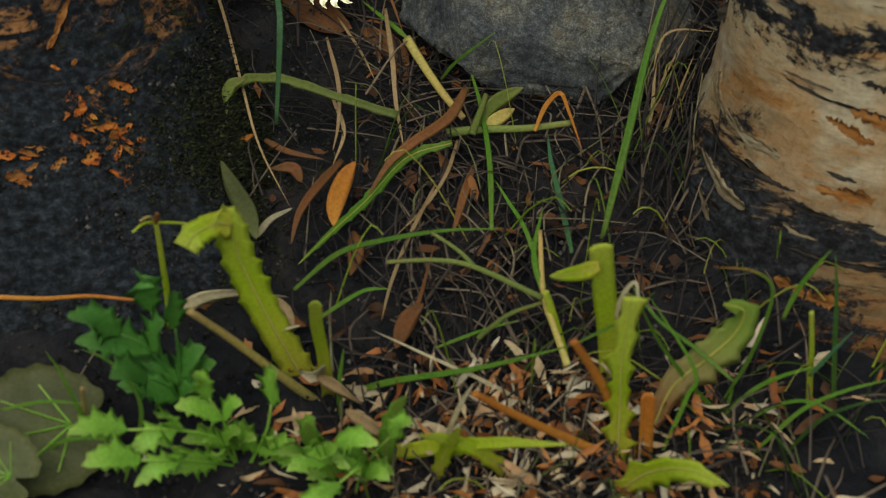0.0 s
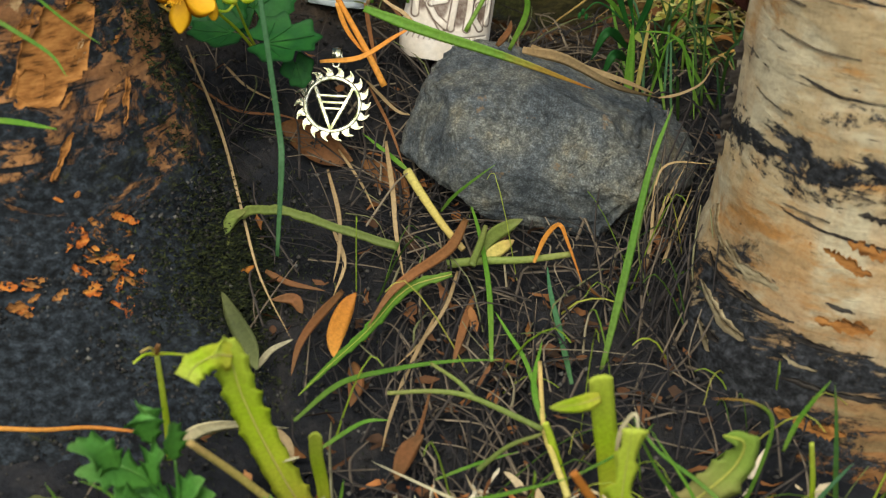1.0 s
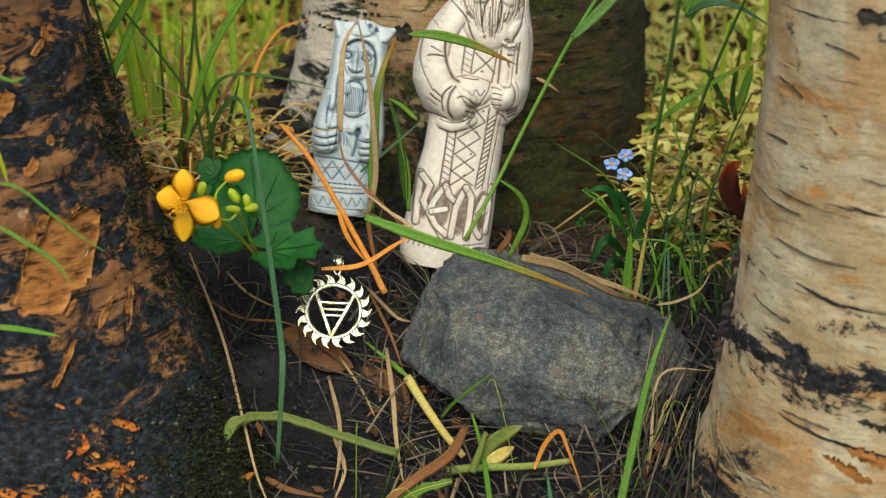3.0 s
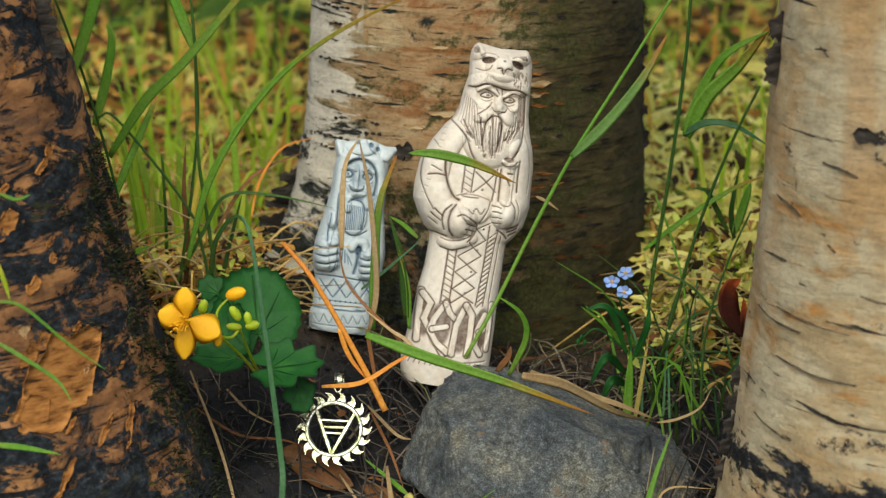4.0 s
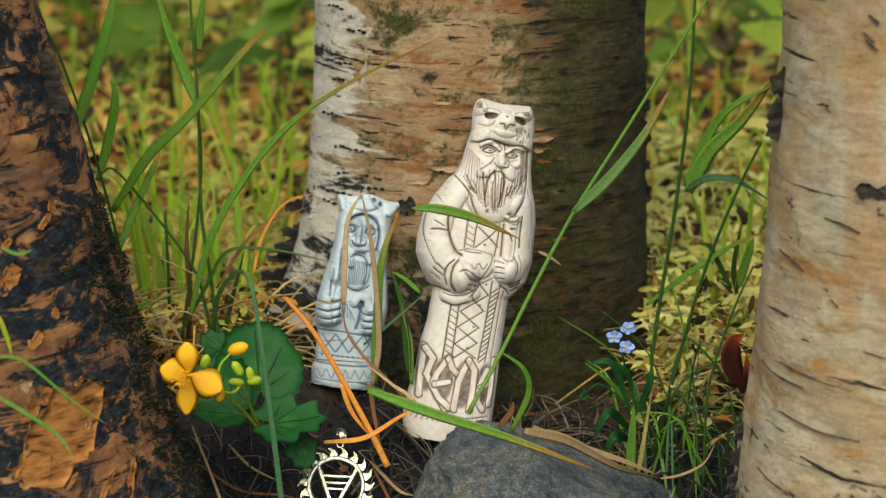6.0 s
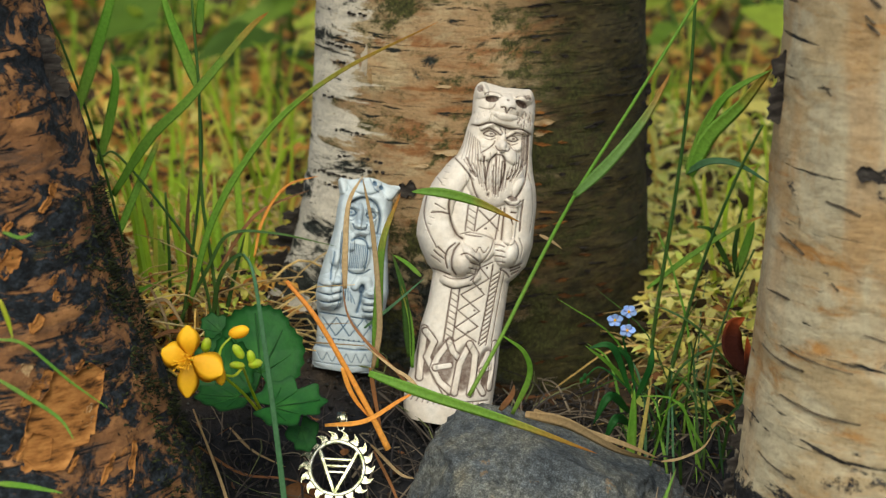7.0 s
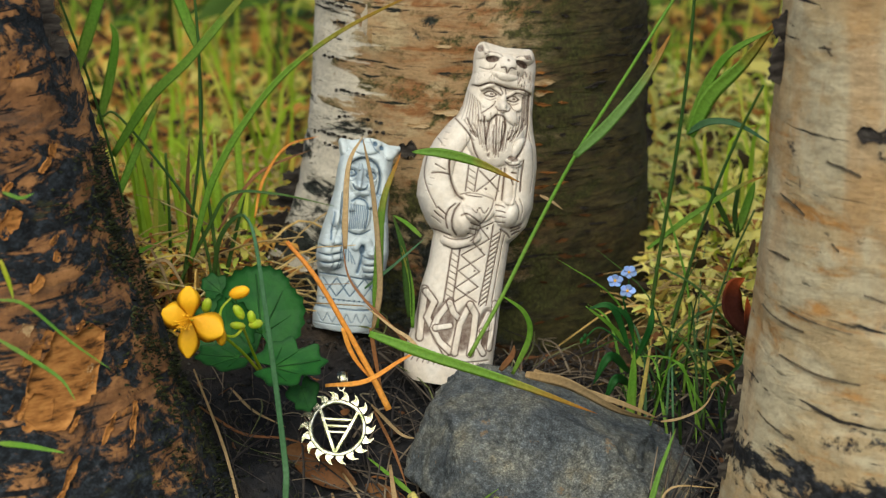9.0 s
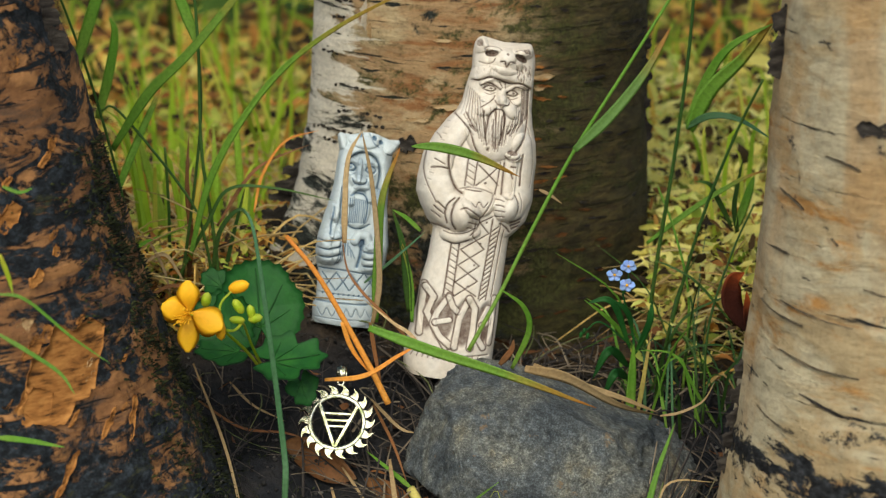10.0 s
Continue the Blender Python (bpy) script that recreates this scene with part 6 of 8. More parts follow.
blade("dead_leaf", [(-0.0334, -0.1894, -0.0557), (-0.032, -0.1999, -0.0594), (-0.0336, -0.2104, -0.063)], 0.0062, BROWN, profile="oval")
blade("dead_leaf", [(-0.0165, -0.2473, -0.0711), (-0.0127, -0.2362, -0.0664), (-0.0068, -0.2285, -0.064)], 0.0067, BROWN, profile="oval")
blade("dead_leaf", [(-0.0185, -0.243, -0.0714), (-0.0098, -0.2294, -0.0659), (-0.0029, -0.1982, -0.0557)], 0.0018, BROWN)
blade("dead_leaf", [(-0.0685, -0.1517, -0.0365), (-0.0596, -0.1554, -0.0396), (-0.0453, -0.1585, -0.0417)], 0.0026, BROWN)
blade("dead_leaf", [(-0.0828, -0.1598, -0.035), (-0.0776, -0.1576, -0.0349), (-0.0726, -0.1526, -0.0337)], 0.0035, ORANGE, profile="oval")
blade("dead_leaf", [(-0.0925, -0.169, -0.0358), (-0.0885, -0.1669, -0.0359), (-0.0855, -0.1643, -0.0352)], 0.0026, ORANGE)
blade("dry_sprig", [(-0.1159, -0.167, -0.0315), (-0.1053, -0.1684, -0.0344), (-0.0868, -0.1635, -0.0381)], 0.0015, STRAW)
blade("plant_stalk", [(0.0342, -0.245, -0.052), (0.011, -0.2318, -0.0473), (-0.0028, -0.229, -0.0461), (-0.0195, -0.231, -0.0457)], 0.0022, SAGE, profile="stem")
blade("plant_stalk", [(0.011, -0.2318, -0.0473), (0.0052, -0.2258, -0.0439), (-0.0044, -0.2178, -0.041)], 0.0018, SAGE, profile="stem")
blade("plant_stalk", [(0.0116, -0.2629, -0.0573), (0.0223, -0.2526, -0.0542), (0.0341, -0.2474, -0.0524)], 0.0019, SAGE, profile="stem")
blade("plant_stalk", [(0.0418, -0.2684, -0.0644), (0.0378, -0.2525, -0.0587), (0.0349, -0.2394, -0.0542), (0.0347, -0.2105, -0.0443)], 0.0025, OCHRE, profile="stem")
blade("grass_sprig", [(-0.0517, -0.2386, -0.0524), (-0.0367, -0.2227, -0.0467), (-0.0189, -0.2153, -0.0451), (0.0012, -0.2105, -0.0443), (0.0215, -0.2102, -0.0437)], 0.0020, GREEN)
blade("grass_sprig", [(0.0342, -0.2368, -0.0534), (0.0322, -0.2209, -0.0477), (0.0361, -0.2, -0.0407)], 0.0022, GREEN)
blade("dry_sprig", [(0.0809, -0.14, -0.0825), (0.0792, -0.1333, -0.0554), (0.0842, -0.1267, -0.0287), (0.096, -0.12, -0.0048)], 0.0018, STRAW)
blade("dry_sprig", [(0.0843, -0.14, -0.0825), (0.0848, -0.1333, -0.0554), (0.0912, -0.1267, -0.0336), (0.0988, -0.12, -0.0145)], 0.0018, STRAW)
blade("dry_sprig", [(0.0766, -0.14, -0.0877), (0.0769, -0.135, -0.0596), (0.082, -0.13, -0.037), (0.0855, -0.125, -0.0052), (0.1071, -0.12, -0.0048)], 0.0016, STRAW)
blade("dry_sprig", [(0.0815, -0.15, -0.0925), (0.0773, -0.14, -0.0774), (0.0802, -0.13, -0.047), (0.0938, -0.12, -0.0268)], 0.0020, BROWN)
blade("dry_sprig", [(0.0856, -0.14, -0.1087), (0.0835, -0.13, -0.0775), (0.0905, -0.12, -0.0493), (0.1037, -0.11, -0.0188)], 0.0014, STRAW)
blade("dead_leaf", [(0.0743, -0.15, -0.057), (0.0782, -0.14, -0.0471), (0.0802, -0.13, -0.037)], 0.0036, BROWN)
blade("dead_leaf", [(-0.0682, -0.0653, -0.0091), (-0.0559, -0.0711, -0.0133), (-0.0461, -0.0769, -0.0174), (-0.0376, -0.0818, -0.0192)], 0.0147, BROWN, profile="oval", fold=0.5)
blade("dead_leaf", [(-0.0342, -0.0781, -0.0207), (-0.0197, -0.0906, -0.0257), (-0.0147, -0.1083, -0.0332)], 0.0094, BROWN, profile="oval")
blade("dead_leaf", [(-0.0853, -0.1435, -0.0247), (-0.085, -0.1538, -0.0295), (-0.0814, -0.1691, -0.0364)], 0.0026, BROWN)
blade("plant_stalk", [(-0.0833, -0.1508, -0.0214), (-0.0813, -0.1431, -0.0177), (-0.0761, -0.1385, -0.0169)], 0.0048, SAGE, profile="oval")
blade("dry_sprig", [(-0.1071, -0.0553, 0.0064), (-0.0872, -0.0651, -0.0028), (-0.0682, -0.0641, -0.0057), (-0.0536, -0.0676, -0.0095)], 0.0012, BROWN)
blade("dry_sprig", [(-0.0941, -0.0415, 0.0092), (-0.0836, -0.0505, 0.0021), (-0.0687, -0.0568, -0.0033)], 0.0012, STRAW)
blade("dry_sprig", [(-0.0329, -0.0422, 0.0017), (-0.0203, -0.0576, -0.0056), (-0.013, -0.0603, -0.0072)], 0.0015, STRAW)
blade("dry_sprig", [(-0.0316, -0.0449, 0), (-0.0225, -0.0676, -0.0095), (-0.0161, -0.09, -0.0184)], 0.0014, BROWN)
blade("dry_sprig", [(-0.0436, -0.0783, -0.0155), (-0.0335, -0.0961, -0.0234), (-0.0273, -0.1112, -0.0295)], 0.0012, STRAW)
blade("dead_leaf", [(-0.0436, -0.1263, -0.0301), (-0.0385, -0.1419, -0.0376), (-0.0421, -0.159, -0.0438)], 0.0018, STRAW)
blade("dead_leaf", [(-0.0809, -0.1586, -0.0368), (-0.0748, -0.1539, -0.0355), (-0.0726, -0.1495, -0.0352)], 0.0026, ORANGE)
blade("dead_leaf", [(-0.0941, -0.1646, -0.0357), (-0.089, -0.1625, -0.0358), (-0.0854, -0.1604, -0.0359)], 0.0021, ORANGE)
blade("dead_leaf", [(-0.117, -0.1673, -0.0314), (-0.1035, -0.1666, -0.0353), (-0.093, -0.1649, -0.0366)], 0.0015, STRAW)
blade("dandelion_leaf", [(-0.0484, -0.2469, -0.0846), (-0.0544, -0.2515, -0.0682), (-0.0614, -0.2562, -0.0478), (-0.0665, -0.2608, -0.0294), (-0.0694, -0.2654, -0.0131), (-0.0733, -0.27, -0.0088)], 0.0135, LIME, teeth=11, bite=0.22, profile="flat", fold=0.14, thick=0.05)
blade("dandelion_leaf", [(-0.0681, -0.2655, -0.0125), (-0.0726, -0.2690, -0.0102), (-0.0768, -0.2720, -0.0106), (-0.0798, -0.2745, -0.0119), (-0.0820, -0.2760, -0.0154)], 0.0100, LIME, profile="flat", fold=0.2, thick=0.05, teeth=4, bite=0.2)
blade("plant_stalk", [(-0.0442, -0.2537, -0.0889), (-0.0562, -0.2658, -0.0694), (-0.0691, -0.2779, -0.0484), (-0.0805, -0.29, -0.0301)], 0.0037, OCHRE, profile="stem")
blade("plant_stalk", [(-0.0398, -0.2528, -0.0871), (-0.0408, -0.2585, -0.0661), (-0.042, -0.2643, -0.0513), (-0.0419, -0.27, -0.0385)], 0.0045, LIME, profile="flat", fold=0.7)
blade("plant_stalk", [(-0.0971, -0.2303, -0.0744), (-0.0966, -0.2335, -0.0608), (-0.0968, -0.2368, -0.043), (-0.0974, -0.24, -0.0248)], 0.0029, LIME, profile="stem")
blade("plant_stalk", [(-0.0975, -0.24, -0.0253), (-0.1006, -0.245, -0.023), (-0.1037, -0.25, -0.0236)], 0.0013, LIME, profile="stem")
blade("plant_stalk", [(-0.0975, -0.24, -0.0253), (-0.092, -0.245, -0.0226), (-0.0856, -0.25, -0.0203)], 0.0013, LIME, profile="stem")
blade("plant_stalk", [(-0.0975, -0.24, -0.0253), (-0.0985, -0.245, -0.0204), (-0.1009, -0.25, -0.0193)], 0.0013, OCHRE, profile="stem")
blade("plant_stalk", [(-0.0975, -0.24, -0.0253), (-0.0967, -0.2425, -0.0222), (-0.0956, -0.245, -0.0192)], 0.0025, BROWN, profile="stem")
blade("dry_sprig", [(-0.1546, -0.2436, -0.0525), (-0.1375, -0.2421, -0.0539), (-0.1227, -0.2383, -0.0552), (-0.1058, -0.239, -0.0566)], 0.0018, ORANGE, profile="stem")
blade("dead_leaf", [(-0.0929, -0.2429, -0.0598), (-0.0839, -0.235, -0.0576), (-0.0705, -0.2308, -0.0582), (-0.0545, -0.2315, -0.0596)], 0.0052, WHITE_STRAW, twist=1.0)
blade("dead_leaf", [(-0.0605, -0.2315, -0.0596), (-0.0542, -0.2373, -0.062), (-0.0517, -0.2456, -0.065)], 0.0036, STRAW)
blade("plant_stalk", [(0.0591, -0.248, -0.0867), (0.0565, -0.2554, -0.0608), (0.0532, -0.2627, -0.0369), (0.0508, -0.27, -0.0171)], 0.0080, LIME, profile="flat", fold=0.3, thick=0.06)
blade("dandelion_leaf", [(0.0511, -0.27, -0.0252), (0.045, -0.2733, -0.0255), (0.0393, -0.2767, -0.0246), (0.034, -0.28, -0.0233)], 0.0058, LIME, profile="grass")
blade("dandelion_leaf", [(0.059, -0.279, -0.0983), (0.0582, -0.286, -0.0706), (0.0571, -0.293, -0.0486), (0.0584, -0.3, -0.0193)], 0.0130, LIME, teeth=6, bite=0.6, profile="flat", fold=0.12, thick=0.05)
blade("dandelion_leaf", [(0.0711, -0.2675, -0.0936), (0.0773, -0.27, -0.0723), (0.0876, -0.2725, -0.0595), (0.0958, -0.275, -0.048), (0.0976, -0.2775, -0.0379), (0.0904, -0.28, -0.0336)], 0.0160, PINKISH, teeth=7, bite=0.28, profile="oval", fold=0.15, thick=0.05)
blade("plant_stalk", [(0.0656, -0.2765, -0.0978), (0.0559, -0.2843, -0.0698), (0.0483, -0.2922, -0.0512), (0.0407, -0.3, -0.0351)], 0.0040, ORANGE, profile="stem")
blade("plant_stalk", [(0.0588, -0.276, -0.097), (0.0423, -0.2873, -0.0816), (0.0247, -0.2987, -0.0647), (0.0095, -0.31, -0.0481)], 0.0036, ORANGE, profile="stem")
blade("plant_stalk", [(0.0685, -0.276, -0.097), (0.0675, -0.283, -0.0794), (0.0664, -0.29, -0.0613)], 0.0049, ORANGE, profile="flat", fold=0.8)
blade("plant_stalk", [(0.0441, -0.2428, -0.0854), (0.0416, -0.2452, -0.0721), (0.0371, -0.2476, -0.0547), (0.0348, -0.25, -0.0465)], 0.0035, LIME, profile="stem")
blade("dry_sprig", [(0.0346, -0.2573, -0.0914), (0.0167, -0.2582, -0.0789), (0, -0.2591, -0.0693), (-0.024, -0.26, -0.0557)], 0.0015, WHITE_STRAW)
blade("grass_sprig", [(-0.0364, -0.2511, -0.0882), (-0.0163, -0.2574, -0.0778), (0.0126, -0.2637, -0.0684), (0.0429, -0.27, -0.0557)], 0.0025, GREEN)
blade("grass_sprig", [(0.0429, -0.27, -0.0557), (0.0601, -0.26, -0.0517), (0.0723, -0.25, -0.0465)], 0.0011, GREEN)
blade("dry_sprig", [(-0.0008, -0.2756, -0.0961), (0.0049, -0.2828, -0.0728), (0.0102, -0.29, -0.057)], 0.0021, WHITE_STRAW)
blade("withering_sprig", [(0.0968, -0.2542, -0.0897), (0.1051, -0.2581, -0.067), (0.1096, -0.2621, -0.0403), (0.1022, -0.266, -0.0296), (0.0875, -0.27, -0.0255)], 0.0015, TIPPED)
blade("grass_sprig", [(0.1024, -0.248, -0.0867), (0.0946, -0.262, -0.0868), (0.0738, -0.276, -0.055), (0.0598, -0.29, -0.0231)], 0.0017, GREEN)
blade("grass_sprig", [(0.0742, -0.2756, -0.0961), (0.0812, -0.277, -0.0721), (0.0831, -0.2785, -0.06), (0.0666, -0.28, -0.0311)], 0.0017, GREEN)
blade("grass_sprig", [(0.0972, -0.2593, -0.091), (0.1073, -0.2629, -0.077), (0.1176, -0.2664, -0.0689), (0.1279, -0.27, -0.0633)], 0.0017, GREEN)
blade("grass_sprig", [(0.0962, -0.28, -0.0635), (0.0834, -0.2733, -0.0545), (0.0716, -0.2667, -0.0476), (0.0623, -0.26, -0.0374)], 0.0015, GREEN)
blade("plant_stalk", [(0.1274, -0.2567, -0.0904), (0.1254, -0.2612, -0.0735), (0.1239, -0.2656, -0.0594), (0.1214, -0.27, -0.0424)], 0.0025, LIME, profile="stem")
blade("grass_sprig", [(0.1143, -0.26, -0.0517), (0.1173, -0.2633, -0.0387), (0.1214, -0.2667, -0.0282), (0.1258, -0.27, -0.0189)], 0.0019, GREEN)
blade("grass_sprig", [(0.123, -0.27, -0.0678), (0.1293, -0.27, -0.0588), (0.1359, -0.27, -0.05)], 0.0017, BLUEGREEN)
blade("grass_sprig", [(0.105, -0.2756, -0.0961), (0.1203, -0.277, -0.0767), (0.1342, -0.2785, -0.0678), (0.1483, -0.28, -0.0624)], 0.0017, GREEN)
blade("grass_sprig", [(0.1143, -0.2781, -0.0966), (0.126, -0.2787, -0.0801), (0.1383, -0.2794, -0.0728), (0.1511, -0.28, -0.0702)], 0.0015, DEEP)
blade("grass_sprig", [(0.1005, -0.2645, -0.0922), (0.1142, -0.2696, -0.0794), (0.1263, -0.2748, -0.0759), (0.1434, -0.28, -0.086)], 0.0015, GREEN)
blade("grass_sprig", [(0.135, -0.2619, -0.0916), (0.1328, -0.2613, -0.0643), (0.1313, -0.2606, -0.0425), (0.1294, -0.26, -0.0256)], 0.0019, DEEP)
blade("plant_stalk", [(-0.0277, -0.2756, -0.0961), (-0.0045, -0.287, -0.0852), (0.0176, -0.2985, -0.0749), (0.0404, -0.31, -0.0677)], 0.0070, LIME, profile="grass", teeth=5, bite=0.25)
blade("dandelion_leaf", [(0.0558, -0.2925, -0.1025), (0.065, -0.305, -0.083), (0.0756, -0.3175, -0.0717), (0.0879, -0.33, -0.0691)], 0.0142, LIME, profile="oval", teeth=5, bite=0.4)
blade("grass_sprig", [(-0.0442, -0.2404, -0.0636), (-0.0288, -0.2272, -0.0599), (-0.0188, -0.2267, -0.059)], 0.0016, GREEN)
blade("grass_sprig", [(-0.035, -0.2619, -0.0916), (-0.0353, -0.2659, -0.075), (-0.0331, -0.27, -0.0566)], 0.0021, GREEN)
blade("grass_sprig", [(-0.0027, -0.2518, -0.068), (0.013, -0.2439, -0.066), (0.0269, -0.2387, -0.0646)], 0.0012, GREEN)
blade("dandelion_leaf", [(-0.018, -0.282, -0.0997), (-0.0184, -0.2913, -0.0804), (-0.0152, -0.3007, -0.0607), (-0.0113, -0.31, -0.0491)], 0.0083, LEAFLIGHT, profile="oval", teeth=6, bite=0.35)
blade("dandelion_leaf", [(-0.0027, -0.2866, -0.0998), (0.0011, -0.2983, -0.0777), (0.0055, -0.31, -0.0608)], 0.0073, LIME, profile="oval", teeth=5, bite=0.35)
blade("dandelion_leaf", [(-0.0352, -0.2811, -0.098), (-0.0413, -0.2955, -0.0774), (-0.0433, -0.31, -0.0587)], 0.0077, LEAFLIGHT, profile="oval", teeth=6, bite=0.35)
blade("dandelion_leaf", [(0.0221, -0.2841, -0.0993), (0.0141, -0.2927, -0.0839), (0.0011, -0.3014, -0.0712), (-0.0079, -0.31, -0.0641)], 0.0065, LIME, profile="grass", teeth=5, bite=0.3)
blade("dead_leaf", [(-0.0633, -0.2331, -0.0798), (-0.0556, -0.2465, -0.0644), (-0.0484, -0.26, -0.0539)], 0.0067, WHITE_STRAW, profile="oval", twist=1.5)
blade("dead_leaf", [(-0.0431, -0.263, -0.0723), (-0.0352, -0.2682, -0.0735), (-0.0273, -0.2742, -0.0763)], 0.0057, STRAW, profile="oval", twist=1.0)
blade("dead_leaf", [(-0.0525, -0.244, -0.0834), (-0.0443, -0.2595, -0.0734), (-0.0392, -0.275, -0.0601)], 0.0058, WHITE_STRAW, profile="oval", twist=1.2)
blade("dead_leaf", [(0.056, -0.28, -0.0396), (0.0573, -0.2817, -0.0301), (0.0614, -0.2833, -0.0239), (0.0627, -0.285, -0.0365)], 0.0016, WHITE_STRAW)
blade("dead_leaf", [(-0.033, -0.2751, -0.078), (-0.0234, -0.2811, -0.0807), (-0.0176, -0.2861, -0.0818)], 0.0064, STRAW, profile="oval", twist=0.8)
blade("grass_sprig", [(-0.1064, -0.2898, -0.0974), (-0.0985, -0.2899, -0.068), (-0.1062, -0.2899, -0.0505), (-0.1166, -0.29, -0.0441)], 0.0015, GREEN)
blade("grass_sprig", [(-0.1204, -0.2839, -0.0948), (-0.1184, -0.2859, -0.0774), (-0.1235, -0.288, -0.0561), (-0.1275, -0.29, -0.0451)], 0.0015, GREEN)
blade("plant_stalk", [(-0.1225, -0.2754, -0.0915), (-0.1184, -0.2852, -0.0712), (-0.1159, -0.295, -0.0559)], 0.0022, OCHRE, profile="stem")
blade("grass_sprig", [(-0.137, -0.286, -0.0945), (-0.1273, -0.2907, -0.0809), (-0.113, -0.2953, -0.0754), (-0.0995, -0.3, -0.0765)], 0.0015, GREEN)
blade("grass_sprig", [(-0.1446, -0.29, -0.0679), (-0.1282, -0.295, -0.0613), (-0.1144, -0.3, -0.059)], 0.0013, GREEN)
blade("grass_sprig", [(-0.1479, 0.1, 0.0159), (-0.1509, 0.1, 0.0484), (-0.1544, 0.1, 0.0688)], 0.0037, BRIGHT)
blade("grass_sprig", [(-0.1291, 0.13, 0.0073), (-0.1296, 0.13, 0.0378), (-0.1332, 0.13, 0.062)], 0.0035, BRIGHT)
blade("grass_sprig", [(-0.118, 0.16, -0.0014), (-0.1188, 0.16, 0.0239), (-0.116, 0.16, 0.0489)], 0.0036, BRIGHT)
blade("grass_sprig", [(-0.1035, 0.2, 0.0003), (-0.1044, 0.2, 0.0298), (-0.099, 0.2, 0.0556)], 0.0035, BRIGHT)
blade("tall_sprig", [(0.1057, -0.02, -0.002), (0.1078, -0.0133, 0.0381), (0.1014, -0.0067, 0.0675), (0.0941, 0, 0.0866)], 0.0013, GREEN, profile="stem")
blade("tall_sprig", [(0.1092, -0.06, -0.003), (0.1111, -0.0533, 0.0377), (0.1205, -0.0467, 0.0681), (0.1304, -0.04, 0.0886)], 0.0012, DEEP, profile="stem")
blade("tall_sprig", [(0.0907, -0.03, 0.0016), (0.1022, -0.03, 0.0329), (0.1239, -0.03, 0.0457), (0.1311, -0.03, 0.0483)], 0.0012, DEEP)
blade("tall_sprig", [(0.0955, -0.03, 0.0068), (0.105, -0.03, 0.0199), (0.1198, -0.03, 0.0225), (0.1299, -0.03, 0.0173)], 0.0012, DEEP)
blade("tall_sprig", [(0.1244, -0.03, 0.0329), (0.1094, -0.0267, 0.0499), (0.0973, -0.0233, 0.0566), (0.0902, -0.02, 0.0582)], 0.0012, DEEP)


# ---------- silver pendant ----------
def ring_mesh(name, r0, r1, half, seg=96):
    """A flat ring with softly rounded edges, in the XZ plane."""
    prof = [(r0, -half * 0.5), (r0 + half * 0.4, -half), (r1 - half * 0.4, -half), (r1, -half * 0.5), (r1, half * 0.5), (r1 - half * 0.4, half), (r0 + half * 0.4, half), (r0, half * 0.5)]
    ver = [(r * math.cos(a), y, r * math.sin(a)) for a in np.linspace(0, 2 * math.pi, seg, endpoint=False) for r, y in prof]
    return mesh_from(name, ver, [((i * 8 + j), (i * 8 + (j + 1) % 8), (((i + 1) % seg) * 8 + (j + 1) % 8), (((i + 1) % seg) * 8 + j)) for i in range(seg) for j in range(8)], SILVER)


def bar_mesh(name, a, b, w, h, z=0.0):
    """A chamfered bar from a to b in the XZ plane."""
    a, b = Vector((a[0], z, a[1])), Vector((b[0], z, b[1]))
    t = (b - a).normalized()
    s = Vector((-t.z, 0, t.x))
    y = Vector((0, 1, 0))
    ver = []
    for p in (a, b):
        for u, v in ((-1, 0.4), (-1, -0.4), (-0.5, -1), (0.5, -1), (1, -0.4), (1, 0.4), (0.5, 1), (-0.5, 1)):
            ver.append(p + s * (u * w / 2) + y * (v * h / 2))
    fac = [(j, (j + 1) % 8, 8 + (j + 1) % 8, 8 + j) for j in range(8)] + [tuple(range(7, -1, -1)), tuple(range(8, 16))]
    return mesh_from(name, ver, fac, SILVER, smooth=False)


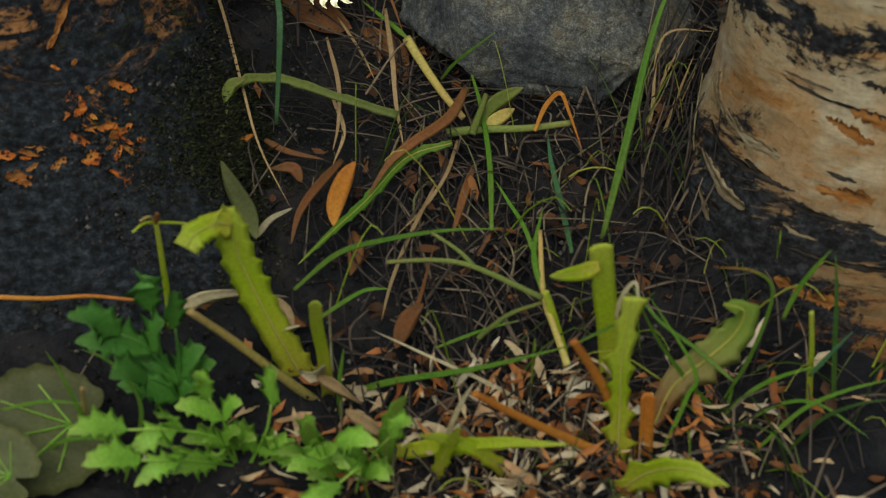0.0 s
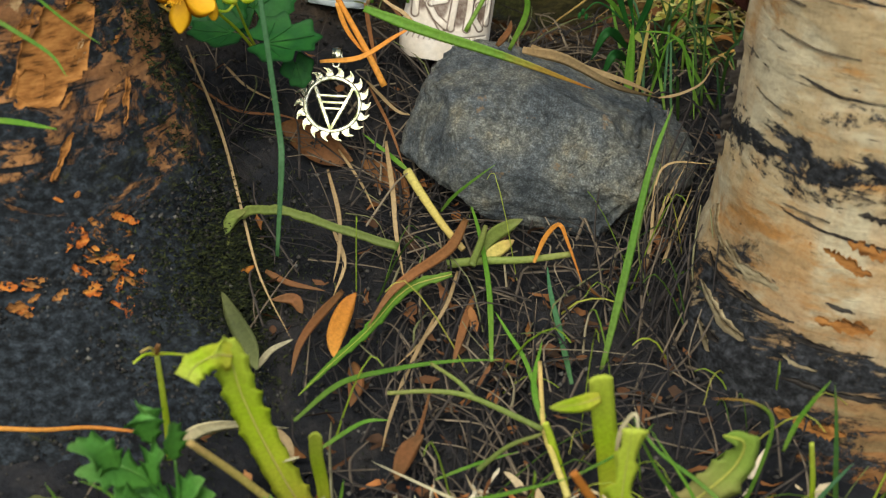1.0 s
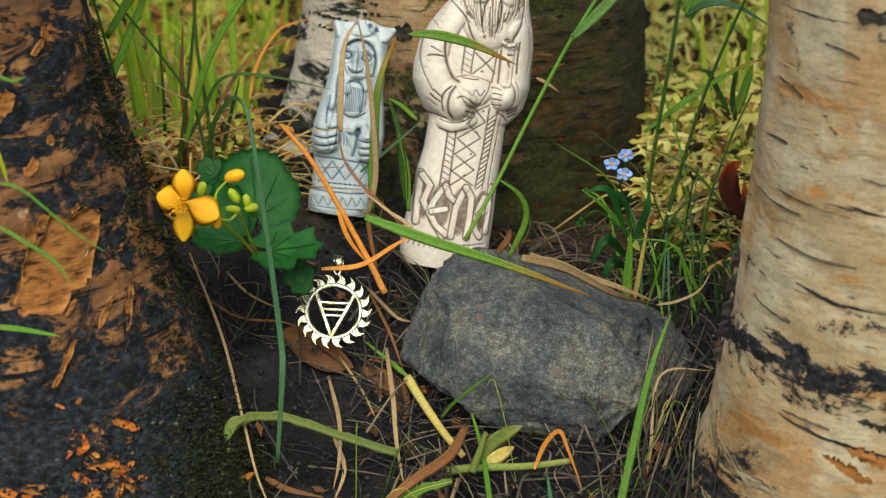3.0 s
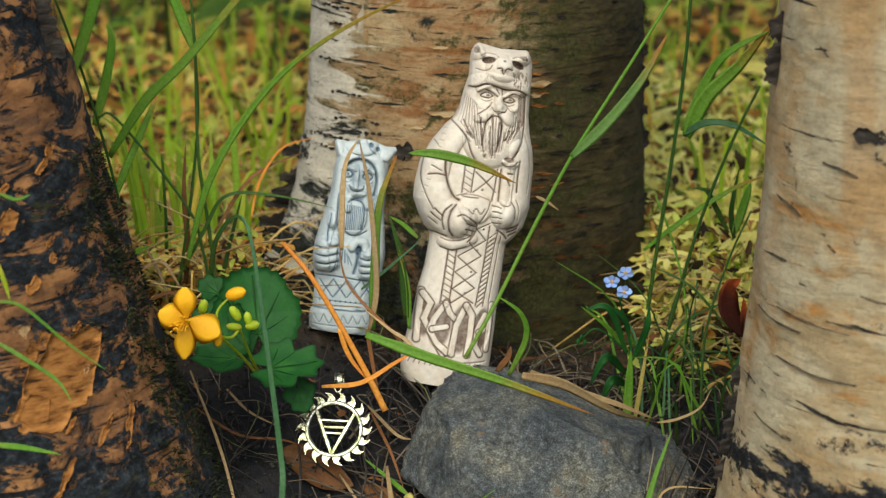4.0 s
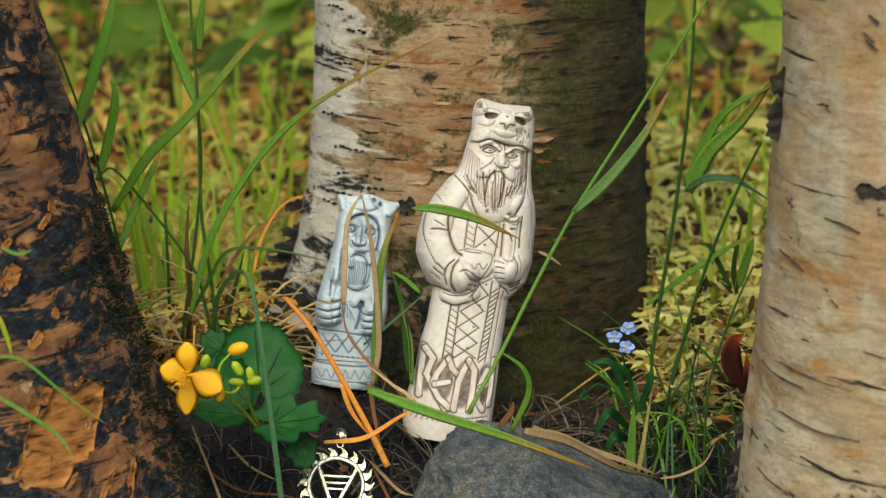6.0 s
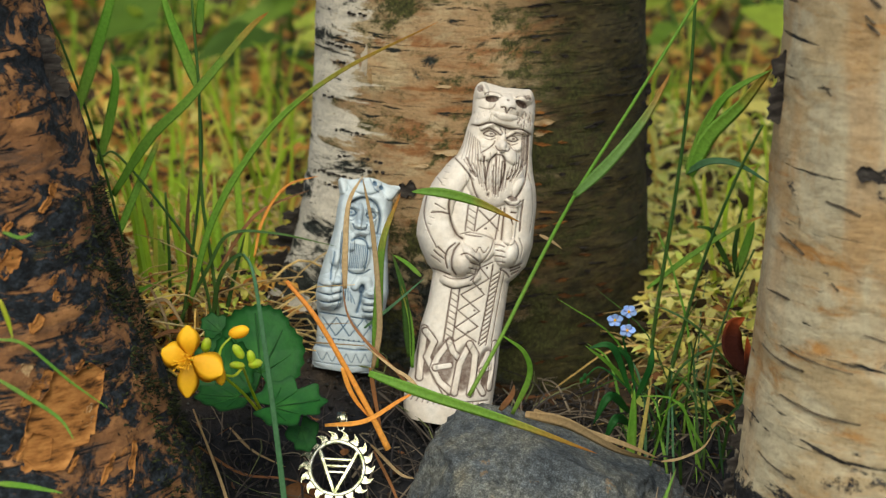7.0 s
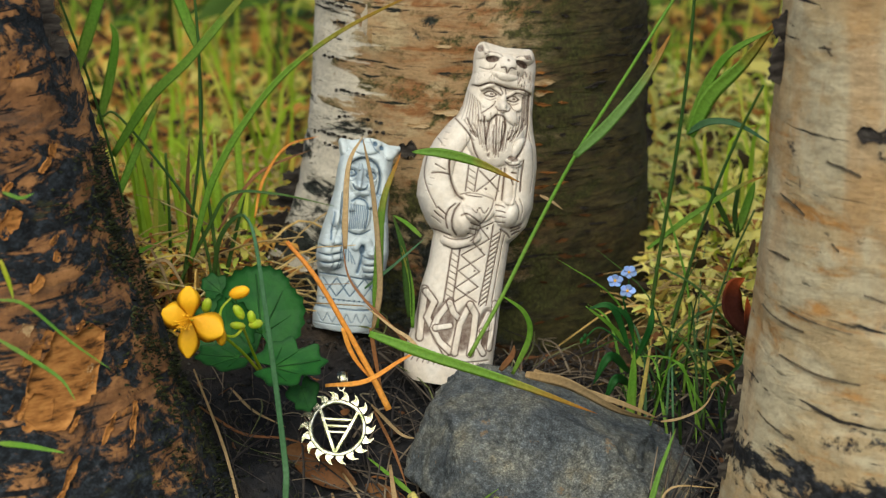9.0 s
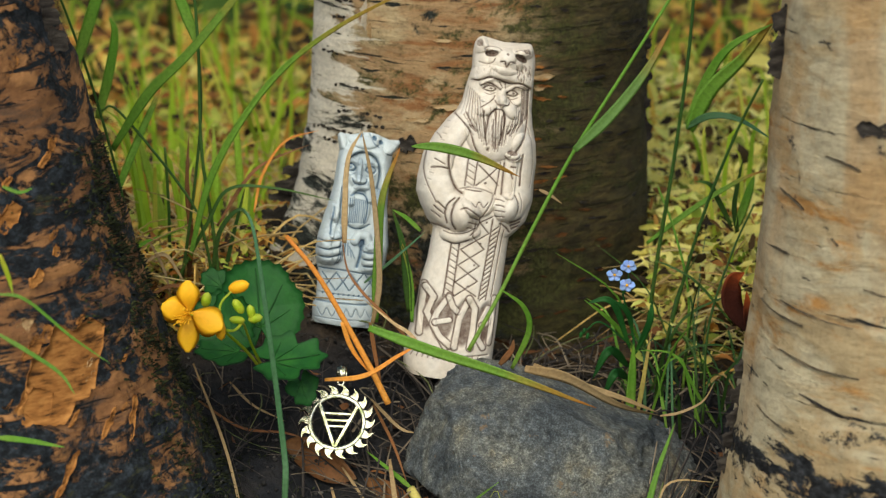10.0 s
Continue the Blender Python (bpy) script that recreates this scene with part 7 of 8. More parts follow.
def pendant():
    top = thing("pendant", None, "shiny silver sun-ring pendant with a triangle sign propped on the earth", "pendant", m=pose(*(-0.0456, -0.0780, 0.0043), -34, 3, 0))
    part("ring", ring_mesh("ring", 0.0101, 0.0124, 0.0009), top, "polished silver ring")
    # one curling flame, repeated round the ring
    edge = [(-0.0021, -0.0012), (0.0021, -0.0012), (0.0024, 0.0004), (0.0018, 0.0018), (0.0004, 0.0029), (-0.0022, 0.0036), (-0.0010, 0.0025), (-0.0006, 0.0015), (-0.0012, 0.0007)]
    ver = [(x * q, y, z) for y, q in ((-0.0008, 0.85), (0.0004, 1.0), (0.0008, 0.9)) for x, z in edge]
    k = len(edge)
    fac = [tuple(range(k)), tuple(range(3 * k - 1, 2 * k - 1, -1))]
    for lay in (0, k):
        fac += [((j + 1) % k + lay, j + lay, k + lay + j, k + lay + (j + 1) % k) for j in range(k)]
    flame = mesh_from("flame", ver, fac, SILVER, smooth=False)
    for i in range(18):
        a = (i + 0.5) / 18 * 2 * math.pi
        ob = part("flame", flame, top)
        ob.matrix_basis = Matrix.Rotation(a, 4, "Y") @ Matrix.Translation((0, 0, 0.0123))
    for a, b in (((-0.0078, 0.0078), (-0.0004, -0.0108)), ((0.0082, 0.0070), (-0.0004, -0.0108))):
        part("triangle_bar", bar_mesh("triangle_bar", a, b, 0.0022, 0.0018), top)
    for z, a, b in ((0.0036, -0.0055, 0.0058), (0.0008, -0.0045, 0.0046), (-0.0018, -0.0034, 0.0032)):
        part("cross_bar", bar_mesh("cross_bar", (a, z), (b, z), 0.0013, 0.0014), top)
    part("link", ring_mesh("link", 0.0008, 0.0018, 0.0006, 32), top).matrix_basis = Matrix.Translation((0.0006, 0, 0.0172))
    b = part("bail", ring_mesh("bail", 0.0016, 0.0023, 0.0018, 40), top, "polished silver hanging loop")
    b.matrix_basis = Matrix.Translation((0.0008, 0, 0.0212)) @ Matrix.Rotation(radians(78), 4, "Z") @ Matrix.Diagonal((1, 1, 1.35, 1))


pendant()


# ---------- greater celandine with a yellow flower ----------
def celandine():
    c = Vector((-0.0966, -0.1350, 0.0698))
    root = Vector((-0.0734, -0.0800, 0.0242))
    plant = thing("celandine", None, "celandine with one yellow flower, buds and lobed dark green leaves", "flower", m=Matrix.Translation(root))

    def add(name, pieces, material, label=""):
        return part(name, plant_mesh(name, pieces, material, root), plant, label)

    for k, (dx, dz, dy, w) in enumerate(((-0.0105, 0.0030, -0.002, 0.0105), (-0.0005, 0.0128, -0.001, 0.0090), (0.0125, -0.0050, -0.004, 0.0120), (-0.0012, -0.0150, -0.003, 0.0085))):
        tip = c + Vector((dx, dy, dz))
        mid = c + Vector((dx * 0.5, -0.0022, dz * 0.5))
        add("petal", [ribbon([c, mid, tip], w, profile="petal", fold=-0.18, thick=0.06, face=(0.1 * (k - 1), -1, 0.25), rings=18)], YELLOW, "broad yellow petal")
    sta = []
    rnd = random.Random(8)
    for i in range(26):
        e = c + Vector((rnd.uniform(-0.006, 0.002), -0.0055 + rnd.uniform(-0.002, 0.001), rnd.uniform(-0.0035, 0.0035)))
        sta.append(ribbon([c, (c + e) / 2 + Vector((0, -0.001, 0)), e], 0.0004, profile="stem", rings=5))
        sta.append(bulb(e, (rnd.uniform(-1, 1), -1, rnd.uniform(-1, 1)), 0.0013, 0.0007))
    add("stamens", sta, YELLOW, "tuft of orange stamens")
    add("pistil", [bulb(c + Vector((0.001, -0.004, 0.0005)), (0.2, -1, 0.3), 0.007, 0.0012)], LIME)
    buds = [((-0.0798, -0.1200, 0.0754), (1, -0.2, 0.35), 0.0088, 0.0050, YELLOW), ((-0.0857, -0.1350, 0.0632), (0.15, 0, -1), 0.0092, 0.0044, YELLOW),
            ((-0.0802, -0.1200, 0.0675), (-0.6, 0, 1), 0.0068, 0.0036, LIME), ((-0.0753, -0.1200, 0.0652), (-0.2, 0, 1), 0.0062, 0.0032, LIME),
            ((-0.0806, -0.1220, 0.0627), (-1, 0, 0.1), 0.0062, 0.0030, LIME), ((-0.0738, -0.1200, 0.0627), (1, 0, 0.2), 0.0058, 0.0036, LIME), ((-0.0925, -0.1200, 0.0702), (0.3, 0, 1), 0.0062, 0.0038, LIME)]
    for b, ax, ln, w, mt in buds:
        add("bud", [bulb(b, ax, ln, w)], mt, "closed yellow bud" if mt is YELLOW else "small green bud")
    fork = Vector((-0.0786, -0.1200, 0.0611))
    for pts, w in (([root, (-0.0768, -0.1000, 0.0431), fork], 0.0014), ([fork, (-0.0829, -0.1300, 0.0609), c], 0.0012), ([root, (-0.0790, -0.1100, 0.0464), (-0.0847, -0.1300, 0.0609), (-0.0861, -0.1300, 0.0643)], 0.0014),
                   ([(-0.0855, -0.1300, 0.0620), (-0.0865, -0.1250, 0.0695), (-0.0820, -0.1200, 0.0743)], 0.0012)):
        add("stem", [ribbon(pts, w, profile="stem")], LIME)
    for ctr, size, face, up, sc, bite, lo, lb, sd in (
            ((-0.0771, -0.0750, 0.0533), 0.0190, (0.15, -0.9, 0.45), (-0.1, 0.3, 1), 24, 0.06, 3, 0.10, 1),
            ((-0.0637, -0.0950, 0.0372), 0.0150, (0.0, -0.42, 0.9), (1, 0.1, 0.15), 9, 0.16, 3, 0.30, 2),
            ((-0.0907, -0.0820, 0.0487), 0.0140, (-0.2, -0.9, 0.5), (-0.6, 0, 0.8), 15, 0.10, 3, 0.15, 3),
            ((-0.0887, -0.0950, 0.0410), 0.0118, (0, -0.35, 0.9), (-1, 0, 0.1), 9, 0.14, 3, 0.25, 4),
            ((-0.0585, -0.0900, 0.0234), 0.0074, (0.1, -0.8, 0.5), (0.2, 0, -1), 7, 0.14, 3, 0.25, 5),
            ((-0.0950, -0.0680, 0.0618), 0.0070, (0.1, -0.8, 0.7), (-0.7, 0.1, 0.7), 9, 0.12, 3, 0.2, 6)):
        leaf = add("leaf", [disc_leaf(ctr, size, face, up, sc, bite, lo, lb, 0.2, sd)], LEAFGREEN, "scalloped dark green leaf")
        leaf_veins(leaf, root, ctr, size, face, up, LEAFGREEN)


celandine()


# ---------- forget-me-not ----------
def forget_me_not():
    root = Vector((0.0807, -0.0350, 0.0034))
    plant = thing("forget_me_not", None, "forget-me-not with three small pale blue flowers on thin stems", "flower", m=Matrix.Translation(root))

    def add(name, pieces, material, label=""):
        return part(name, plant_mesh(name, pieces, material, root), plant, label)

    tops = [((0.0719, -0.0400, 0.0575), 0.3), ((0.0778, -0.0400, 0.0613), 0.9), ((0.0768, -0.0450, 0.0544), 0.0)]
    knot = Vector((0.0759, -0.0380, 0.0481))
    for c, ph in tops:
        c = Vector(c)
        for i in range(5):
            a = ph + i / 5 * 2 * math.pi
            d = Vector((math.cos(a), -0.25, math.sin(a) * 0.8))
            add("petal", [ribbon([c, c + d * 0.0018, c + d * 0.0036], 0.0031, profile="petal", fold=0.1, thick=0.06, rings=8)], SKYBLUE)
        add("flower_eye", [bulb(c + Vector((0, -0.0008, 0)), (0, -1, 0.2), 0.0012, 0.0012)], YELLOW)
        add("flower_stem", [ribbon([knot, (knot + c) / 2 + Vector((0.001, 0, 0)), c], 0.0007, profile="stem")], LEAFGREEN)
    add("stem", [ribbon([root, (0.0815, -0.0360, 0.0245), (0.0787, -0.0370, 0.0376), knot], 0.0013, profile="stem")], LEAFGREEN)
    add("stem", [ribbon([(0.0801, -0.0360, 0.0245), (0.0667, -0.0400, 0.0360), (0.0600, -0.0400, 0.0322)], 0.0009, profile="stem")], LEAFGREEN)
    for b in ((0.0595, -0.0400, 0.0322), (0.0581, -0.0400, 0.0304), (0.0610, -0.0400, 0.0299), (0.0744, -0.0400, 0.0431)):
        add("bud", [bulb(b, (0.2, 0, 1), 0.003, 0.0016)], LEAFGREEN)
    for pts, w in (([(0.0801, -0.0360, 0.0219), (0.0709, -0.0450, 0.0464), (0.0601, -0.0450, 0.0464)], 0.0030), ([(0.0809, -0.0360, 0.0296), (0.0776, -0.0400, 0.0411), (0.0688, -0.0420, 0.0480)], 0.0026),
                   ([(0.0798, -0.0360, 0.0141), (0.0697, -0.0500, 0.0265), (0.0627, -0.0500, 0.0138)], 0.0040), ([(0.0817, -0.0360, 0.0193), (0.0869, -0.0450, 0.0376), (0.0878, -0.0450, 0.0477)], 0.0030),
                   ([(0.0800, -0.0360, 0.0089), (0.0724, -0.0500, 0.0163), (0.0678, -0.0500, 0.0061)], 0.0040)):
        add("leaf", [ribbon(pts, w, profile="oval", fold=0.3)], LEAFGREEN)


forget_me_not()


# ---------- low leafy plants at the front ----------
def feather_leaf(plant, root, pts, length, material, pairs, seed):
    """A divided leaf: a stalk with toothed leaflets in pairs."""
    c = curve_points(pts, 40)
    rnd = random.Random(seed)
    part("leaf_stalk", plant_mesh("leaf_stalk", [ribbon(pts, 0.0013, profile="stem")], material, root), plant)
    for k in range(pairs + 1):
        i = int(39 * (0.25 + 0.75 * k / pairs))
        p = c[min(i, 39)]
        t = (c[min(i + 1, 39)] - c[max(0, i - 2)]).normalized()
        for s in ((-1, 1) if k < pairs else (0,)):
            side = Vector((t.z, -0.15, -t.x)) * s
            d = (t * (0.75 if s else 1) + side * 0.8 + Vector((0, -0.1, rnd.uniform(-0.1, 0.25)))).normalized()
            ln = length * rnd.uniform(0.8, 1.15) * (1.15 if not s else 1)
            q = [p, p + d * ln * 0.5 + Vector((0, -0.001, 0.002)), p + d * ln + Vector((0, -0.002, -0.001))]
            part("leaflet", plant_mesh("leaflet", [ribbon(q, ln * 0.62, profile="oval", teeth=5, bite=0.42, fold=0.25, thick=0.05, face=(rnd.uniform(-0.4, 0.4), -0.7, 0.8), seed=seed * 9 + k + s)], material, root), plant)


def leafy_plant(label, root, leaves, material):
    root = Vector(root)
    plant = thing("leafy_plant", None, label, "plant", "low leafy plants", m=Matrix.Translation(root))
    for i, (pts, ln, pairs) in enumerate(leaves):
        feather_leaf(plant, root, pts, ln, material, pairs, 3 + i + int(abs(root.x) * 900))


leafy_plant("low weed with toothed blue-green divided leaves", (-0.0867, -0.2720, -0.0801), [
    ([(-0.0867, -0.2720, -0.0801), (-0.0912, -0.2740, -0.0652), (-0.0964, -0.2800, -0.0504), (-0.1036, -0.2850, -0.0419)], 0.024, 2),
    ([(-0.0867, -0.2720, -0.0801), (-0.0871, -0.2760, -0.0595), (-0.0870, -0.2800, -0.0428)], 0.020, 1),
    ([(-0.0867, -0.2720, -0.0801), (-0.0899, -0.2830, -0.0638), (-0.0950, -0.2920, -0.0546)], 0.022, 1),
    ([(-0.0867, -0.2720, -0.0801), (-0.0933, -0.2740, -0.0563), (-0.0944, -0.2790, -0.0370)], 0.020, 1)], LEAFBLUE)
leafy_plant("low weed with toothed bright green divided leaves", (-0.0696, -0.2806, -0.0972), [
    ([(-0.0696, -0.2806, -0.0972), (-0.0751, -0.2900, -0.0791), (-0.0880, -0.3000, -0.0688), (-0.1006, -0.3050, -0.0654)], 0.017, 2),
    ([(-0.0696, -0.2806, -0.0972), (-0.0712, -0.2900, -0.0746), (-0.0753, -0.2950, -0.0602)], 0.017, 2),
    ([(-0.0657, -0.2806, -0.0972), (-0.0583, -0.2900, -0.0768), (-0.0554, -0.2950, -0.0624)], 0.017, 1),
    ([(-0.0696, -0.2806, -0.0972), (-0.0815, -0.3000, -0.0810), (-0.0960, -0.3100, -0.0738)], 0.018, 2),
    ([(-0.0638, -0.2806, -0.0972), (-0.0469, -0.2950, -0.0801), (-0.0354, -0.3000, -0.0743)], 0.016, 2)], LEAFLIGHT)
leafy_plant("low weed with small fresh green toothed leaves", (-0.0273, -0.2866, -0.0998), [
    ([(-0.0273, -0.2866, -0.0998), (-0.0227, -0.3000, -0.0788), (-0.0170, -0.3050, -0.0686)], 0.016, 1),
    ([(-0.0311, -0.2866, -0.0998), (-0.0357, -0.3000, -0.0832), (-0.0429, -0.3100, -0.0717)], 0.017, 2),
    ([(-0.0273, -0.2866, -0.0998), (-0.0259, -0.3100, -0.0760), (-0.0326, -0.3200, -0.0753)], 0.016, 1)], LEAFLIGHT)


def broad_leaf(ctr, size, face, up, material, label, seed):
    ctr = Vector(ctr)
    top = thing("broad_leaf", None, label, "leaf", "broad leaves", m=Matrix.Translation(ctr))
    part("lamina", plant_mesh("lamina", [disc_leaf(ctr, size, face, up, 19, 0.05, 0, 0, 0.12, seed)], material, ctr), top)
    leaf_veins(top, ctr, ctr, size, face, up, LEAFLIGHT)
    return top


broad_leaf((-0.1339, -0.2850, -0.0803), 0.0235, (0.15, -0.55, 0.8), (-0.8, 0, -0.4), LEAFGREY, "large dull grey-green coltsfoot leaf lying on the earth", 4)
broad_leaf((-0.1443, -0.3100, -0.0770), 0.0150, (0.15, -0.6, 0.8), (-0.6, 0, 0.4), LEAFGREY, "small dull grey-green coltsfoot leaf near the ground", 5)


def red_leaf():
    a = Vector((0.1259, -0.0700, 0.0408))
    top = thing("red_leaf", None, "curled red-brown withered leaf caught against the pale trunk", "dead leaf", m=Matrix.Translation(a))
    me = plant_mesh("blade", [ribbon([a, (0.1170, -0.0750, 0.0546), (0.1163, -0.0800, 0.0661), (0.1199, -0.0850, 0.0714)], 0.0085, profile="oval", fold=0.6, thick=0.08)], REDLEAF, a)
    part("blade", me, top)
    me = plant_mesh("lobe", [ribbon([a, (0.1232, -0.0780, 0.0506), (0.1220, -0.0800, 0.0621)], 0.0042, profile="oval", fold=0.7, thick=0.08)], REDLEAF, a)
    part("lobe", me, top, "bright red curled lobe")


red_leaf()


# ---------- litter, moss and grass that nobody could count ----------
def batch(name, pieces, material, label, category, attr=True):
    me = plant_mesh(name, pieces, material)
    return thing(name, me, label, category, kind="stuff")


def on_ground(x, y, lift=0.0):
    return Vector((x, y, float(ground_z(x, y)) + lift))


def quick_leaf(p, d, n, length, width, curl=0.2):
    """A small fallen leaf: six faces, folded on its midrib, slightly thick at the rib."""
    d = Vector(d).normalized()
    s = d.cross(Vector(n)).normalized()
    u = s.cross(d)
    ver = []
    h = p.x * 7919 + p.y * 6151
    for t, w in ((0, 0.1), (0.3, 0.85), (0.6, 1.0), (0.85, 0.6), (1, 0.15)):
        w *= 0.72 + 0.5 * math.sin(h + t * 17) * math.sin(h * 1.7 + t * 5)
        s = (s + d * (0.35 * math.sin(h * 2.3 + t * 9))).normalized()
        c = p + d * (length * t) + u * (length * curl * (t - 0.5) ** 2 * 2)
        ver += [c - s * (w * width / 2) + u * (width * 0.12 * w), c - u * (width * 0.03), c + s * (w * width / 2) + u * (width * 0.12 * w)]
    fac = []
    for i in range(4):
        o = i * 3
        fac += [(o, o + 1, o + 4, o + 3), (o + 1, o + 2, o + 5, o + 4)]
    return ver, fac, [0.5] * 15


def thin_strand(pts, width):
    """A fine straw: a three-sided tube."""
    c = curve_points(pts, 7)
    ver, fac = [], []
    for i, p in enumerate(c):
        tan = (c[min(i + 1, 6)] - c[max(i - 1, 0)]).normalized()
        s = tan.cross(Vector((0.2, -0.5, 1))).normalized()
        u = s.cross(tan)
        w = width / 2 * (1 - 0.5 * i / 6)
        for a in (0.5, 2.6, 4.7):
            ver.append(p + s * (w * math.cos(a)) + u * (w * math.sin(a)))
        if i:
            o = (i - 1) * 3
            fac += [(o + j, o + (j + 1) % 3, o + 3 + (j + 1) % 3, o + 3 + j) for j in range(3)]
    return ver, fac, [i / 6 for i in range(7) for _ in range(3)]


STRAW_MIX = island_mix("straw_mix", [(0.0, (0.017, 0.016, 0.016)), (0.35, (0.034, 0.029, 0.027)), (0.65, (0.075, 0.061, 0.049)), (0.88, (0.20, 0.155, 0.105)), (0.94, (0.30, 0.24, 0.16)), (1.0, (0.12, 0.16, 0.04))], 0.7, 0.1)
BROWN_MIX = island_mix("brown_leaf_mix", [(0.0, (0.04, 0.022, 0.012)), (0.35, (0.11, 0.052, 0.024)), (0.7, (0.20, 0.085, 0.03)), (1.0, (0.34, 0.14, 0.04))], 0.75, 0.12)
CLOD_MIX = island_mix("clod_mix", [(0.0, (0.008, 0.008, 0.008)), (0.5, (0.030, 0.028, 0.026)), (0.93, (0.060, 0.056, 0.05)), (1.0, (0.16, 0.15, 0.13))], 0.95, 0.0)
MOSS_MIX = island_mix("moss_mix", [(0.0, (0.008, 0.011, 0.005)), (0.5, (0.020, 0.027, 0.009)), (1.0, (0.06, 0.07, 0.018))], 0.85, 0.15)
# Mixes behind the birches are brightened to stand in for sunlight there.
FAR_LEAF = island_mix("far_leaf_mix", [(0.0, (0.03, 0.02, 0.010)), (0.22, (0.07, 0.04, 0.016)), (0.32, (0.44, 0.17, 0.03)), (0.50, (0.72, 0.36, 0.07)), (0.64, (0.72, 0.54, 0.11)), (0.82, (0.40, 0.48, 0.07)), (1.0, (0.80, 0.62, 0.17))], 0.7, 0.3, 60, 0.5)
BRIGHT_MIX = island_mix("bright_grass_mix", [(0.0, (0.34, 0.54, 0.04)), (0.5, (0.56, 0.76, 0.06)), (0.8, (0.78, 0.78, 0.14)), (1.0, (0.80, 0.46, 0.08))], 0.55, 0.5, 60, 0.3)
PALE_STRAW = island_mix("pale_straw_mix", [(0.0, (0.30, 0.18, 0.06)), (0.3, (0.60, 0.42, 0.16)), (0.7, (0.78, 0.64, 0.30)), (1.0, (0.82, 0.50, 0.12))], 0.65, 0.2)
FAR_GREEN = island_mix("far_green_mix", [(0.0, (0.05, 0.10, 0.02)), (0.25, (0.13, 0.24, 0.03)), (0.45, (0.30, 0.46, 0.04)), (0.75, (0.50, 0.62, 0.07)), (1.0, (0.74, 0.70, 0.14))], 0.55, 0.5, 60, 0.4)

# Sunlight between the birches is painted as pale yellow leaf colour.
SUN_YELLOW_MIX = island_mix("sun_yellow_leaf_mix", [(0.0, (0.03, 0.02, 0.01)), (0.12, (0.06, 0.04, 0.015)), (0.20, (0.52, 0.22, 0.05)), (0.30, (0.20, 0.32, 0.04)), (0.42, (0.84, 0.72, 0.16)), (0.85, (0.95, 0.88, 0.30)), (1.0, (0.52, 0.66, 0.08))], 0.6, 0.45, 60, 0.15)

CHAFF_MIX = island_mix("chaff_mix", [(0.0, (0.22, 0.07, 0.02)), (0.35, (0.56, 0.22, 0.06)), (0.6, (0.66, 0.50, 0.28)), (1.0, (0.78, 0.70, 0.50))], 0.7, 0.15)


